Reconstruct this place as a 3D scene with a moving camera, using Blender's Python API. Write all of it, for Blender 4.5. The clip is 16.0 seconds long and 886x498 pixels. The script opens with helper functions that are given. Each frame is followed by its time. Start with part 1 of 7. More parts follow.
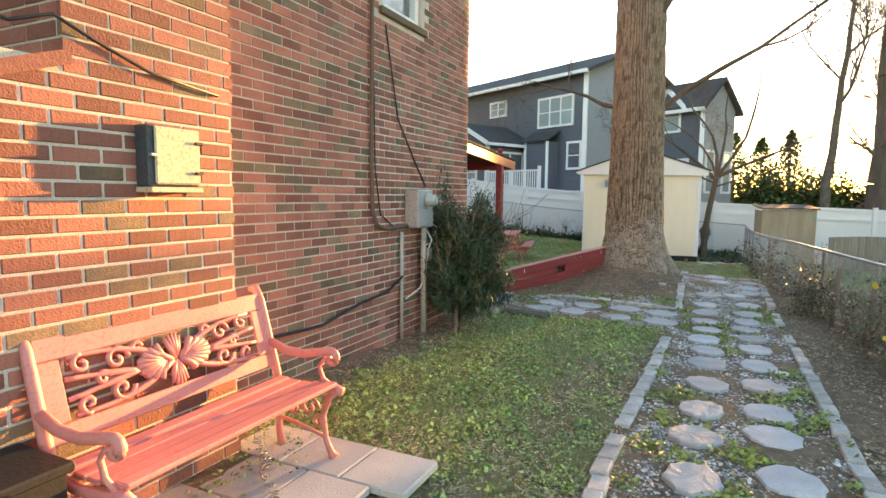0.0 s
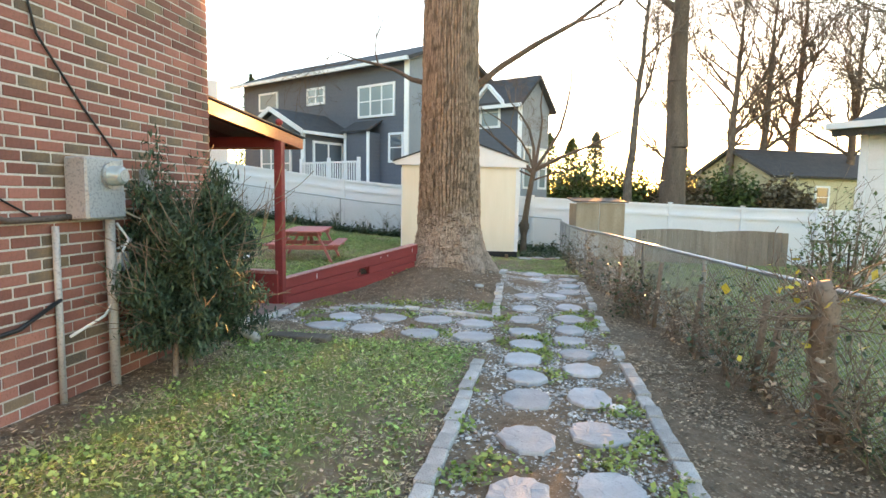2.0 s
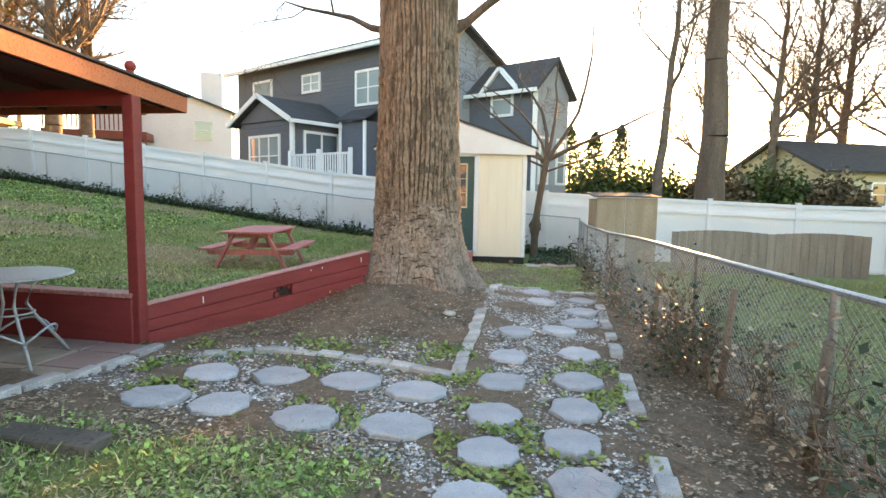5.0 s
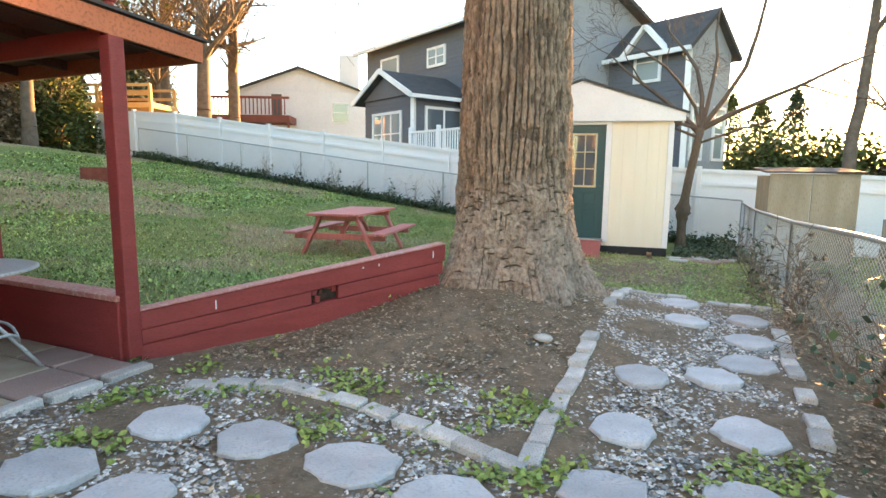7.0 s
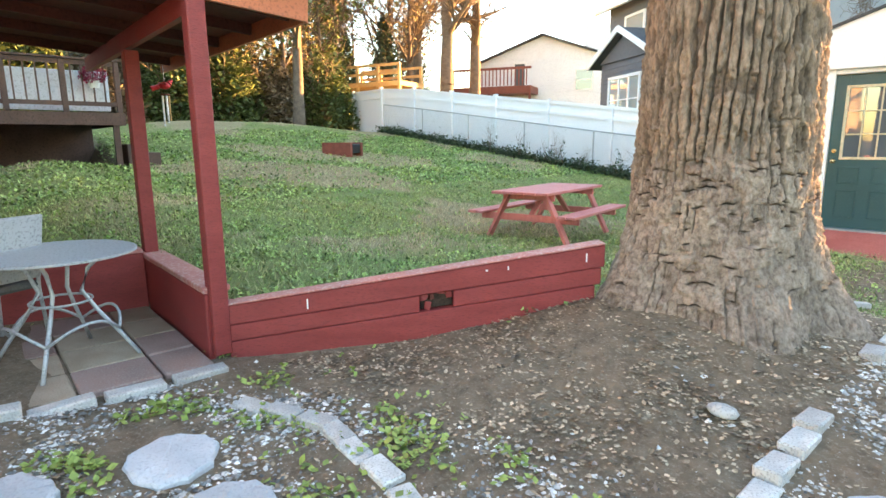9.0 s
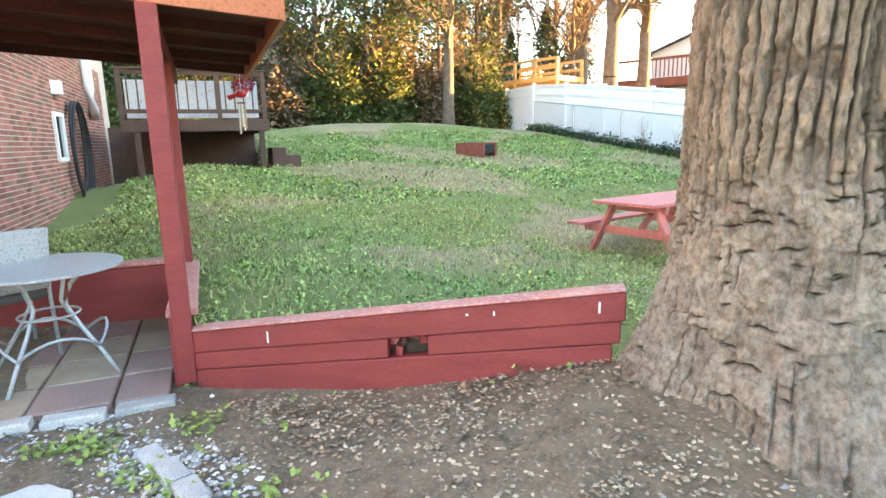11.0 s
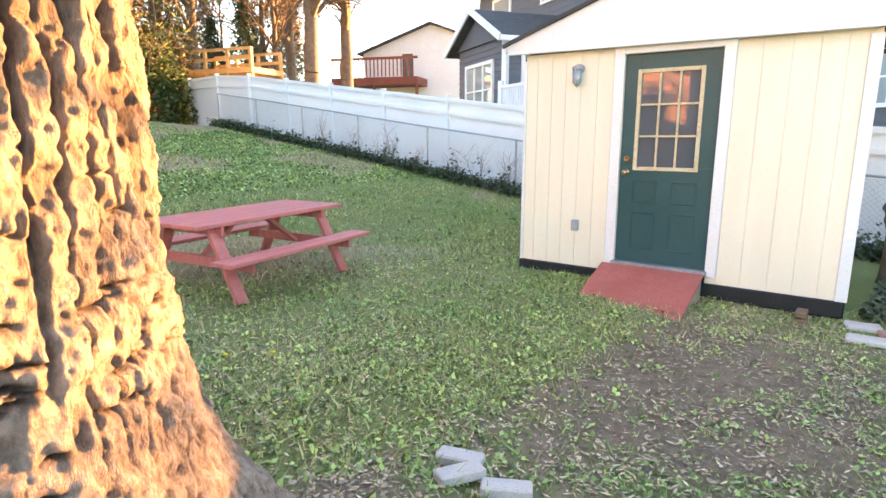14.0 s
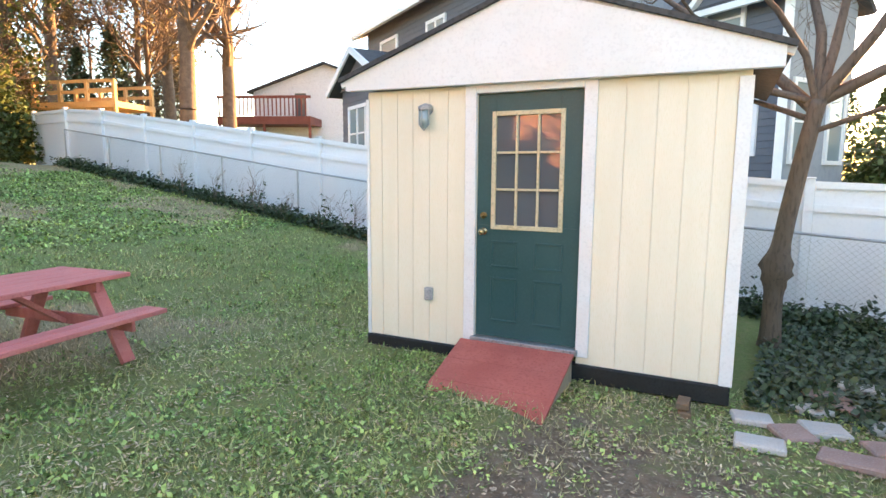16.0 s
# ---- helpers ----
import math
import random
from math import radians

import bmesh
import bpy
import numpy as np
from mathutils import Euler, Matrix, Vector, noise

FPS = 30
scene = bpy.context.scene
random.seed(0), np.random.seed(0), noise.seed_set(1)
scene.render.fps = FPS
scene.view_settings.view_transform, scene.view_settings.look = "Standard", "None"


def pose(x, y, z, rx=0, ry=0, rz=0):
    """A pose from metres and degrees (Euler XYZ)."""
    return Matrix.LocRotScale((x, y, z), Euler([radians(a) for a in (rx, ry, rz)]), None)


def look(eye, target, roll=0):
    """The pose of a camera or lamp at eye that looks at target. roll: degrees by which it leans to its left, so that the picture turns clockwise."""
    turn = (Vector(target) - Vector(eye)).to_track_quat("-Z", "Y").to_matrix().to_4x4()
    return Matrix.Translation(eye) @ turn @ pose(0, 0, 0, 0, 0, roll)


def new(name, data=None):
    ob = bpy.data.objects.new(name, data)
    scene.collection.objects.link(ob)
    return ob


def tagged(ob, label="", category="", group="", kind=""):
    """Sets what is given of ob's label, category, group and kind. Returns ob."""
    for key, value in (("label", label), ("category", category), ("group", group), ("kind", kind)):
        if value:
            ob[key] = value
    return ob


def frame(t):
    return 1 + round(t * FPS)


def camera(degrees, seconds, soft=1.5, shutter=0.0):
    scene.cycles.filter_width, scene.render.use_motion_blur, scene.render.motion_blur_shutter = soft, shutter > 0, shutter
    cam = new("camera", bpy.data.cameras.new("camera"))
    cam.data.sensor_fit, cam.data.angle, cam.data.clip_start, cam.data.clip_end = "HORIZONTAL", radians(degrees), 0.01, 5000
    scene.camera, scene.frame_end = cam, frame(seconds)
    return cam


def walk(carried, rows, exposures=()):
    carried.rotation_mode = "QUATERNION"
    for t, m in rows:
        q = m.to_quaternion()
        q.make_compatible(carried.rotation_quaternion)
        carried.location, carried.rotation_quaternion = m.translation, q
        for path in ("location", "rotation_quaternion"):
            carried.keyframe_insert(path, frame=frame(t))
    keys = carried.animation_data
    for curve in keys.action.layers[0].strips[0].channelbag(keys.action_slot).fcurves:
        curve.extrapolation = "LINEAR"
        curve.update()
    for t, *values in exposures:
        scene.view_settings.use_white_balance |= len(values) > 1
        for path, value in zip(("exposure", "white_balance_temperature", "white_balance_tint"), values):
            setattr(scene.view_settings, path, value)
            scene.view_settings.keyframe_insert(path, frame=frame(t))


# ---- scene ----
cam = camera(76.4, 16.0)
ROWS = [
    (0.0, 0.000, 0.000, 1.500, -5.45, -0.56, 25.55),
    (0.5, -0.070, 0.496, 1.441, -5.44, -0.56, 19.20),
    (1.0, -0.074, 1.010, 1.430, -5.43, -0.70, 14.41),
    (1.5, -0.042, 1.574, 1.384, -5.44, -0.81, 11.00),
    (2.0, 0.015, 2.089, 1.341, -5.46, -0.90, 8.89),
    (2.5, 0.109, 2.588, 1.326, -5.48, -0.98, 7.53),
    (3.0, 0.190, 3.073, 1.320, -5.48, -1.03, 6.92),
    (5.5, 0.323, 5.437, 1.172, -5.71, -0.96, 13.69),
    (6.0, 0.306, 5.925, 1.148, -6.11, -0.92, 16.80),
    (6.5, 0.311, 6.373, 1.161, -6.78, -0.80, 20.54),
    (7.0, 0.293, 6.802, 1.153, -7.73, -0.64, 25.08),
    (7.5, 0.281, 7.174, 1.146, -8.78, -0.42, 30.55),
    (8.0, 0.311, 7.539, 1.187, -9.65, -0.10, 36.80),
    (8.5, 0.289, 7.874, 1.157, -10.37, 0.10, 43.28),
    (9.0, 0.287, 8.250, 1.184, -10.76, 0.35, 49.83),
    (11.5, 0.289, 10.051, 1.254, -10.83, 1.24, 68.21),
    (12.0, 0.309, 10.509, 1.240, -10.96, 1.28, 64.65),
    (12.5, 0.333, 10.933, 1.267, -11.07, 1.20, 59.57),
    (13.0, 0.356, 11.348, 1.298, -11.44, 0.83, 53.47),
    (13.5, 0.322, 11.763, 1.279, -11.50, 0.48, 47.53),
    (14.0, 0.250, 12.136, 1.279, -11.48, 0.13, 42.18),
    (14.5, 0.199, 12.486, 1.344, -11.34, 0.01, 38.24),
    (15.0, 0.122, 12.839, 1.350, -10.58, -0.18, 35.38),
    (15.5, 0.077, 13.148, 1.381, -9.31, -0.22, 33.68),
    (16.0, 0.042, 13.543, 1.378, -7.44, -0.36, 32.82),
]
walk(cam, [(t, pose(x, y, z, 90 + pitch, roll, yaw)) for t, x, y, z, pitch, roll, yaw in ROWS],
     [(0, 2.70, 7150, 13), (2.5, 3.1, 7150, 16), (5.5, 3.05, 7150, 16), (8, 3.42, 7100, 15), (12, 4.22, 6850, 18), (13.5, 3.85, 7150, 27), (14.5, 3.48, 6600, 22), (16, 3.36, 6650, 22)])

# ---- world, sun ----
SUN_AZ, SUN_EL = radians(12.2), radians(5.2)
world = bpy.data.worlds.new("world")
scene.world = world
world.use_nodes = True
wn, wl = world.node_tree.nodes, world.node_tree.links
sky = wn.new("ShaderNodeTexSky")
sky.sky_type, sky.sun_disc = "NISHITA", False
sky.sun_elevation, sky.sun_rotation = SUN_EL, SUN_AZ
sky.air_density, sky.dust_density, sky.ozone_density = 1.0, 0.35, 1.4
wl.new(sky.outputs[0], wn["Background"].inputs[0])
wn["Background"].inputs[1].default_value = 0.15
sun = new("sun", bpy.data.lights.new("sun", "SUN"))
sun.data.energy, sun.data.angle, sun.data.color = 4.8, radians(0.6), (1.0, 0.52, 0.17)
to_sun = Vector((math.sin(SUN_AZ) * math.cos(SUN_EL), math.cos(SUN_AZ) * math.cos(SUN_EL), math.sin(SUN_EL)))
sun.matrix_world = look(to_sun * 60, (0, 0, 0))


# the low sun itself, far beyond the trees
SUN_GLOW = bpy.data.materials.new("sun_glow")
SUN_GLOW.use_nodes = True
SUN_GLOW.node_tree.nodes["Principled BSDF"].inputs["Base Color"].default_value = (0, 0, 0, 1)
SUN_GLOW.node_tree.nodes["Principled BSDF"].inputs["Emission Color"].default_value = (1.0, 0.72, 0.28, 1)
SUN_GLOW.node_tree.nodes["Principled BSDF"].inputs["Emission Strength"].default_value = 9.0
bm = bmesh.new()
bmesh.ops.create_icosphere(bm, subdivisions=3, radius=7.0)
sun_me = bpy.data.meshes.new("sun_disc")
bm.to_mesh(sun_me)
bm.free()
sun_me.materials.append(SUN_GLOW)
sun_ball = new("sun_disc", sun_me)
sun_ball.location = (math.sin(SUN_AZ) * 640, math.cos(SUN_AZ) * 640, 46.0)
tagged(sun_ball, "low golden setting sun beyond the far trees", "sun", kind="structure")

# ---- materials ----
def mat(name, c1, c2, rough=0.7, scale=6.0, fine=60.0, bump=0.25, metal=0.0, c3=None, stretch=(1, 1, 1), vary=0.0, island=0.0, spec=0.4, dist=0.01):
    """Two-scale procedural surface: c1 to c2 in large patches, c3 in fine flecks, and fine relief."""
    m = bpy.data.materials.new(name)
    m.use_nodes = True
    n, l = m.node_tree.nodes, m.node_tree.links
    b = n["Principled BSDF"]
    tc, mp = n.new("ShaderNodeTexCoord"), n.new("ShaderNodeMapping")
    mp.inputs["Scale"].default_value = stretch
    l.new(tc.outputs["Object"], mp.inputs[0])
    big, small = n.new("ShaderNodeTexNoise"), n.new("ShaderNodeTexNoise")
    big.inputs["Scale"].default_value, big.inputs["Detail"].default_value = scale, 4
    small.inputs["Scale"].default_value, small.inputs["Detail"].default_value = fine, 5
    l.new(mp.outputs[0], big.inputs[0]), l.new(mp.outputs[0], small.inputs[0])
    ramp = n.new("ShaderNodeValToRGB")
    ramp.color_ramp.elements[0].position, ramp.color_ramp.elements[1].position = 0.35, 0.65
    ramp.color_ramp.elements[0].color, ramp.color_ramp.elements[1].color = (*c1, 1), (*c2, 1)
    l.new(big.outputs[0], ramp.inputs[0])
    mix = n.new("ShaderNodeMix")
    mix.data_type = "RGBA"
    fr = n.new("ShaderNodeMapRange")
    fr.inputs[1].default_value, fr.inputs[2].default_value = 0.5, 0.75
    l.new(small.outputs[0], fr.inputs[0]), l.new(fr.outputs[0], mix.inputs[0])
    l.new(ramp.outputs[0], mix.inputs[6])
    mix.inputs[7].default_value = (*(c3 or [0.55 * v for v in c1]), 1)
    out = mix.outputs[2]
    if vary or island:
        src = n.new("ShaderNodeObjectInfo").outputs["Random"] if vary else n.new("ShaderNodeNewGeometry").outputs["Random Per Island"]
        r, hs = n.new("ShaderNodeMapRange"), n.new("ShaderNodeHueSaturation")
        r.inputs[3].default_value, r.inputs[4].default_value = 1 - (vary or island), 1 + (vary or island)
        l.new(src, r.inputs[0]), l.new(r.outputs[0], hs.inputs["Value"]), l.new(out, hs.inputs["Color"])
        out = hs.outputs[0]
    l.new(out, b.inputs["Base Color"])
    rr = n.new("ShaderNodeMapRange")
    rr.inputs[3].default_value, rr.inputs[4].default_value = max(rough - 0.12, 0.05), min(rough + 0.1, 1)
    l.new(big.outputs[0], rr.inputs[0]), l.new(rr.outputs[0], b.inputs["Roughness"])
    b.inputs["Metallic"].default_value, b.inputs["Specular IOR Level"].default_value = metal, spec
    if bump:
        bp = n.new("ShaderNodeBump")
        bp.inputs["Strength"].default_value, bp.inputs["Distance"].default_value = bump, dist
        l.new(small.outputs[0], bp.inputs["Height"]), l.new(bp.outputs[0], b.inputs["Normal"])
    return m


def glass_mat(name, tint, rough=0.03):
    m = bpy.data.materials.new(name)
    m.use_nodes = True
    b = m.node_tree.nodes["Principled BSDF"]
    b.inputs["Base Color"].default_value, b.inputs["Roughness"].default_value = (*tint, 1), rough
    b.inputs["Specular IOR Level"].default_value, b.inputs["Coat Weight"].default_value, b.inputs["Coat Roughness"].default_value = 0.9, 1.0, 0.02
    return m


BRICK = mat("brick_red", (0.29, 0.11, 0.085), (0.39, 0.165, 0.125), 0.85, 3, 90, 0.5, c3=(0.22, 0.10, 0.07), vary=0.38)
BRICK_REST = mat("brick_red_rest", (0.29, 0.11, 0.085), (0.39, 0.165, 0.125), 0.85, 3, 90, 0.5, c3=(0.22, 0.10, 0.07), island=0.38)
BRICK_DARK = mat("brick_grey_blend", (0.15, 0.11, 0.085), (0.24, 0.16, 0.10), 0.85, 5, 90, 0.5, c3=(0.30, 0.20, 0.12), vary=0.3)
BRICK_DARK_REST = mat("brick_grey_blend_rest", (0.15, 0.11, 0.085), (0.24, 0.16, 0.10), 0.85, 5, 90, 0.5, c3=(0.30, 0.20, 0.12), island=0.3)
MORTAR = mat("mortar", (0.58, 0.52, 0.46), (0.68, 0.62, 0.56), 0.95, 5, 120, 0.4, c3=(0.36, 0.30, 0.26))
RED_WOOD = mat("red_painted_wood", (0.24, 0.035, 0.035), (0.30, 0.05, 0.048), 0.55, 2.5, 40, 0.3, c3=(0.18, 0.03, 0.03), stretch=(1, 1, 4))
RED_TOP = mat("red_wood_pale_top", (0.46, 0.16, 0.14), (0.55, 0.25, 0.21), 0.6, 5, 40, 0.3, c3=(0.62, 0.46, 0.40))
PINK = mat("salmon_paint", (0.62, 0.22, 0.20), (0.68, 0.26, 0.235), 0.42, 3, 60, 0.12, c3=(0.60, 0.16, 0.15))
PINK_WOOD = mat("salmon_painted_wood", (0.55, 0.17, 0.155), (0.63, 0.23, 0.21), 0.6, 3, 50, 0.25, c3=(0.48, 0.13, 0.12), stretch=(6, 1, 1))
ORANGE = mat("orange_red_fascia", (0.50, 0.14, 0.06), (0.56, 0.17, 0.08), 0.5, 3, 50, 0.2)
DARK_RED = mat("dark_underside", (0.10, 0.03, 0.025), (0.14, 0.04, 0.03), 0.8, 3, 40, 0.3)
CREAM = mat("cream_panel_paint", (0.84, 0.775, 0.63), (0.88, 0.815, 0.68), 0.6, 1.5, 40, 0.1, c3=(0.82, 0.75, 0.58), stretch=(4, 4, 0.6))
WHITE = mat("white_paint", (0.80, 0.80, 0.80), (0.84, 0.84, 0.85), 0.5, 3, 50, 0.08, c3=(0.74, 0.74, 0.75))
VINYL = mat("white_vinyl", (0.80, 0.81, 0.84), (0.84, 0.85, 0.87), 0.35, 0.8, 20, 0.03, c3=(0.76, 0.77, 0.80))
GREEN_DOOR = mat("teal_door_paint", (0.022, 0.075, 0.082), (0.028, 0.09, 0.098), 0.4, 2, 60, 0.06, c3=(0.035, 0.10, 0.105))
BLACK = mat("black_skirt", (0.012, 0.014, 0.016), (0.02, 0.022, 0.024), 0.6, 4, 60, 0.2)
STONE = mat("slate_stepping_stone", (0.42, 0.43, 0.455), (0.53, 0.54, 0.56), 0.8, 4, 70, 0.35, c3=(0.36, 0.37, 0.39), vary=0.16)
KERB = mat("concrete_edging", (0.44, 0.43, 0.42), (0.58, 0.57, 0.55), 0.9, 7, 90, 0.5, c3=(0.24, 0.23, 0.21), vary=0.2)
CONCRETE = mat("pale_concrete", (0.50, 0.48, 0.45), (0.58, 0.56, 0.53), 0.85, 3, 80, 0.3, c3=(0.40, 0.38, 0.35), vary=0.08)
PINK_PAVER = mat("red_concrete_paver", (0.30, 0.20, 0.175), (0.37, 0.25, 0.22), 0.85, 4, 80, 0.3, c3=(0.42, 0.34, 0.29), vary=0.12)
TAN_PAVER = mat("tan_aggregate_paver", (0.38, 0.29, 0.21), (0.46, 0.37, 0.28), 0.9, 4, 120, 0.6, c3=(0.24, 0.19, 0.14), vary=0.12)
BARK = mat("tree_bark", (0.105, 0.078, 0.06), (0.17, 0.125, 0.095), 0.95, 3, 35, 0.7, c3=(0.065, 0.05, 0.04), stretch=(1, 1, 0.25), dist=0.02)
SMOOTH_BARK = mat("worn_pale_bark", (0.22, 0.17, 0.14), (0.30, 0.235, 0.195), 0.95, 4, 30, 0.6, c3=(0.12, 0.09, 0.075), dist=0.02)
TRUNK_GREY = mat("grey_brown_trunk", (0.12, 0.092, 0.072), (0.19, 0.145, 0.112), 0.92, 4, 40, 0.5)
TWIG = mat("grey_brown_twig", (0.20, 0.15, 0.115), (0.29, 0.22, 0.165), 0.9, 4, 40, 0.3)
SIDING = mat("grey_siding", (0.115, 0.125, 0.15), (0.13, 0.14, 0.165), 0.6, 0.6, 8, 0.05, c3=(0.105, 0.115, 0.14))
# the grey siding again, with sunlight on the end walls put into its colour
SIDING_SUNLIT = mat("sunlit_grey_siding", (0.28, 0.31, 0.35), (0.32, 0.35, 0.39), 0.6, 0.6, 8, 0.05, c3=(0.26, 0.29, 0.33))
ROOF = mat("asphalt_shingle", (0.06, 0.06, 0.065), (0.09, 0.085, 0.085), 0.9, 3, 30, 0.4)
STUCCO = mat("off_white_wall", (0.80, 0.82, 0.86), (0.84, 0.86, 0.90), 0.7, 1, 20, 0.08)
TAN_WALL = mat("tan_house_wall", (0.52, 0.47, 0.30), (0.58, 0.53, 0.36), 0.7, 0.8, 20, 0.08)
DECK_RED = mat("red_brown_deck", (0.20, 0.06, 0.045), (0.26, 0.085, 0.065), 0.7, 2, 30, 0.2)
DECK_BROWN = mat("dark_brown_deck", (0.09, 0.055, 0.045), (0.13, 0.08, 0.065), 0.7, 2, 30, 0.2)
RAW_WOOD = mat("weathered_plywood", (0.33, 0.28, 0.20), (0.42, 0.36, 0.27), 0.85, 2, 30, 0.3, c3=(0.24, 0.20, 0.15), stretch=(3, 3, 0.5))
NEW_WOOD = mat("honey_pine", (0.55, 0.33, 0.13), (0.62, 0.40, 0.18), 0.7, 2, 30, 0.2)
STEEL = mat("galvanised_steel", (0.42, 0.43, 0.44), (0.52, 0.53, 0.54), 0.45, 5, 60, 0.1, metal=0.75)
WIRE = mat("chainlink_wire", (0.46, 0.47, 0.45), (0.56, 0.57, 0.55), 0.5, 5, 60, 0.0, metal=0.6)
METER = mat("grey_metal_box", (0.36, 0.38, 0.41), (0.41, 0.43, 0.46), 0.45, 3, 60, 0.05, metal=0.2)
BEIGE_METAL = mat("beige_metal_door", (0.52, 0.46, 0.33), (0.58, 0.52, 0.38), 0.5, 3, 60, 0.05)
CONDUIT = mat("conduit_grey", (0.42, 0.41, 0.40), (0.50, 0.49, 0.48), 0.55, 5, 60, 0.1)
CABLE = mat("black_cable", (0.02, 0.02, 0.022), (0.035, 0.035, 0.036), 0.5, 9, 60, 0.1)
TABLE_GREY = mat("painted_grey_metal", (0.42, 0.45, 0.48), (0.48, 0.51, 0.54), 0.4, 4, 60, 0.05, metal=0.2)
CUSHION = mat("dark_grey_fabric", (0.09, 0.10, 0.11), (0.12, 0.13, 0.14), 0.9, 6, 150, 0.4)
BRASS = mat("brass", (0.55, 0.42, 0.22), (0.62, 0.48, 0.26), 0.3, 6, 60, 0.02, metal=1.0)
PEBBLE = mat("pale_gravel", (0.35, 0.34, 0.32), (0.62, 0.60, 0.57), 0.85, 9, 60, 0.2, island=0.75)
DEAD_LEAF = mat("dead_leaves", (0.25, 0.185, 0.12), (0.50, 0.40, 0.285), 0.85, 9, 60, 0.1, island=0.7)
GRASS = mat("grass_blades", (0.23, 0.34, 0.095), (0.46, 0.42, 0.21), 0.65, 0.4, 9, 0.0, c3=(0.36, 0.36, 0.17), island=0.6)
CLOVER = mat("broadleaf_weeds", (0.18, 0.31, 0.075), (0.36, 0.46, 0.14), 0.6, 0.8, 20, 0.0, c3=(0.32, 0.39, 0.13), island=0.75)
LIME = mat("bright_ground_cover", (0.22, 0.30, 0.07), (0.32, 0.38, 0.10), 0.6, 2, 20, 0.0, island=0.35)
IVY = mat("dark_ivy", (0.045, 0.075, 0.035), (0.08, 0.115, 0.05), 0.5, 3, 30, 0.0, island=0.5)
JUNIPER = mat("juniper_needles", (0.05, 0.085, 0.05), (0.09, 0.13, 0.075), 0.7, 4, 30, 0.0, island=0.5)
LEAF_GREEN = mat("tree_leaves_green", (0.075, 0.115, 0.035), (0.13, 0.165, 0.055), 0.65, 0.8, 6, 0.0, island=0.5)
LEAF_GOLD = mat("tree_leaves_gold", (0.26, 0.21, 0.09), (0.36, 0.28, 0.12), 0.65, 0.8, 6, 0.0, island=0.5)
LEAF_BROWN = mat("tree_leaves_russet", (0.17, 0.135, 0.085), (0.25, 0.19, 0.115), 0.65, 0.8, 6, 0.0, island=0.5)
DARK_GLASS = glass_mat("window_glass", (0.10, 0.12, 0.14))
PALE_GLASS = glass_mat("window_glass_pale", (0.30, 0.36, 0.38))


# ---- ground heights ----
def ss(a, b, v):
    t = np.clip((v - a) / (b - a), 0, 1)
    return t * t * (3 - 2 * t)


WALL_A, WALL_B = (-3.43, 9.47), (-1.94, 11.57)


def lawn_side(x, y):
    """1 on the upper lawn behind the retaining walls, 0 on the path side and on the sunken porch."""
    dx, dy = WALL_B[0] - WALL_A[0], WALL_B[1] - WALL_A[1]
    d = ((y - WALL_A[1]) * dx - (x - WALL_A[0]) * dy) / math.hypot(dx, dy)
    diag = ss(-0.03, 0.03, d) * (x < WALL_B[0] + 0.05)
    north = ss(9.37, 9.43, y) * (x < -3.40)
    west = ss(-4.99, -5.05, x) * (y > 3)
    return np.clip(np.where(x < -3.40, np.maximum(north, west), diag) + ss(11.5, 12.6, y) * (x < -1.2) * ss(-1.2, -1.9, x), 0, 1)


def height(x, y):
    x, y = np.asarray(x, float), np.asarray(y, float)
    low = -0.22 + 0.055 * np.clip(-0.5 - x, 0, 3.2) * ss(9.0, 7.0, y) + 0.06 * ss(5.5, 2.0, y) * ss(-0.6, -1.8, x)
    low = low - 0.06 * ss(0.9, 1.6, x)
    low = low + 0.40 * np.exp(-((x + 1.70) ** 2 + (y - 12.0) ** 2) / 2.0)
    rise = 0.12 * np.clip(-6.5 - x, 0, 10) + 0.22 * np.clip(-16.5 - x, 0, 4) + 0.03 * np.clip(-4.5 - x, 0, 2)
    up = -0.18 + rise + 0.29 * ss(12.6, 9.5, y) * ss(-1.9, -3.5, x) + 0.10 * ss(-3.4, -5.0, x) * ss(12.6, 9.5, y) - 0.45 * ss(9.6, 7.2, y) * ss(-6.0, -9.0, x) - 0.30 * ss(14.5, 10.5, y) * ss(-8.0, -11.0, x)
    s = lawn_side(x, y)
    z = low * (1 - s) + up * s
    side = ss(-10.0, -6.0, x)
    z = z - side * (0.12 * ss(12.8, 15.0, y) + 0.06 * ss(16.0, 18.5, y))
    far = -0.62 + 0.075 * np.clip(-x, 0, 6.76) + 0.124 * np.clip(-6.76 - x, 0, 14) - 0.035 * np.clip(x, 0, 8)
    f = ss(17.0, 22.5, y)
    z = z * (1 - f) + far * f
    w = ss(-13.7, -14.9, x) * ss(-19.6, -18.6, x) * ss(11.4, 10.6, y) * ss(6.2, 7.0, y)
    return z * (1 - w) + 0.25 * w


def hz(x, y):
    return float(height(x, y))


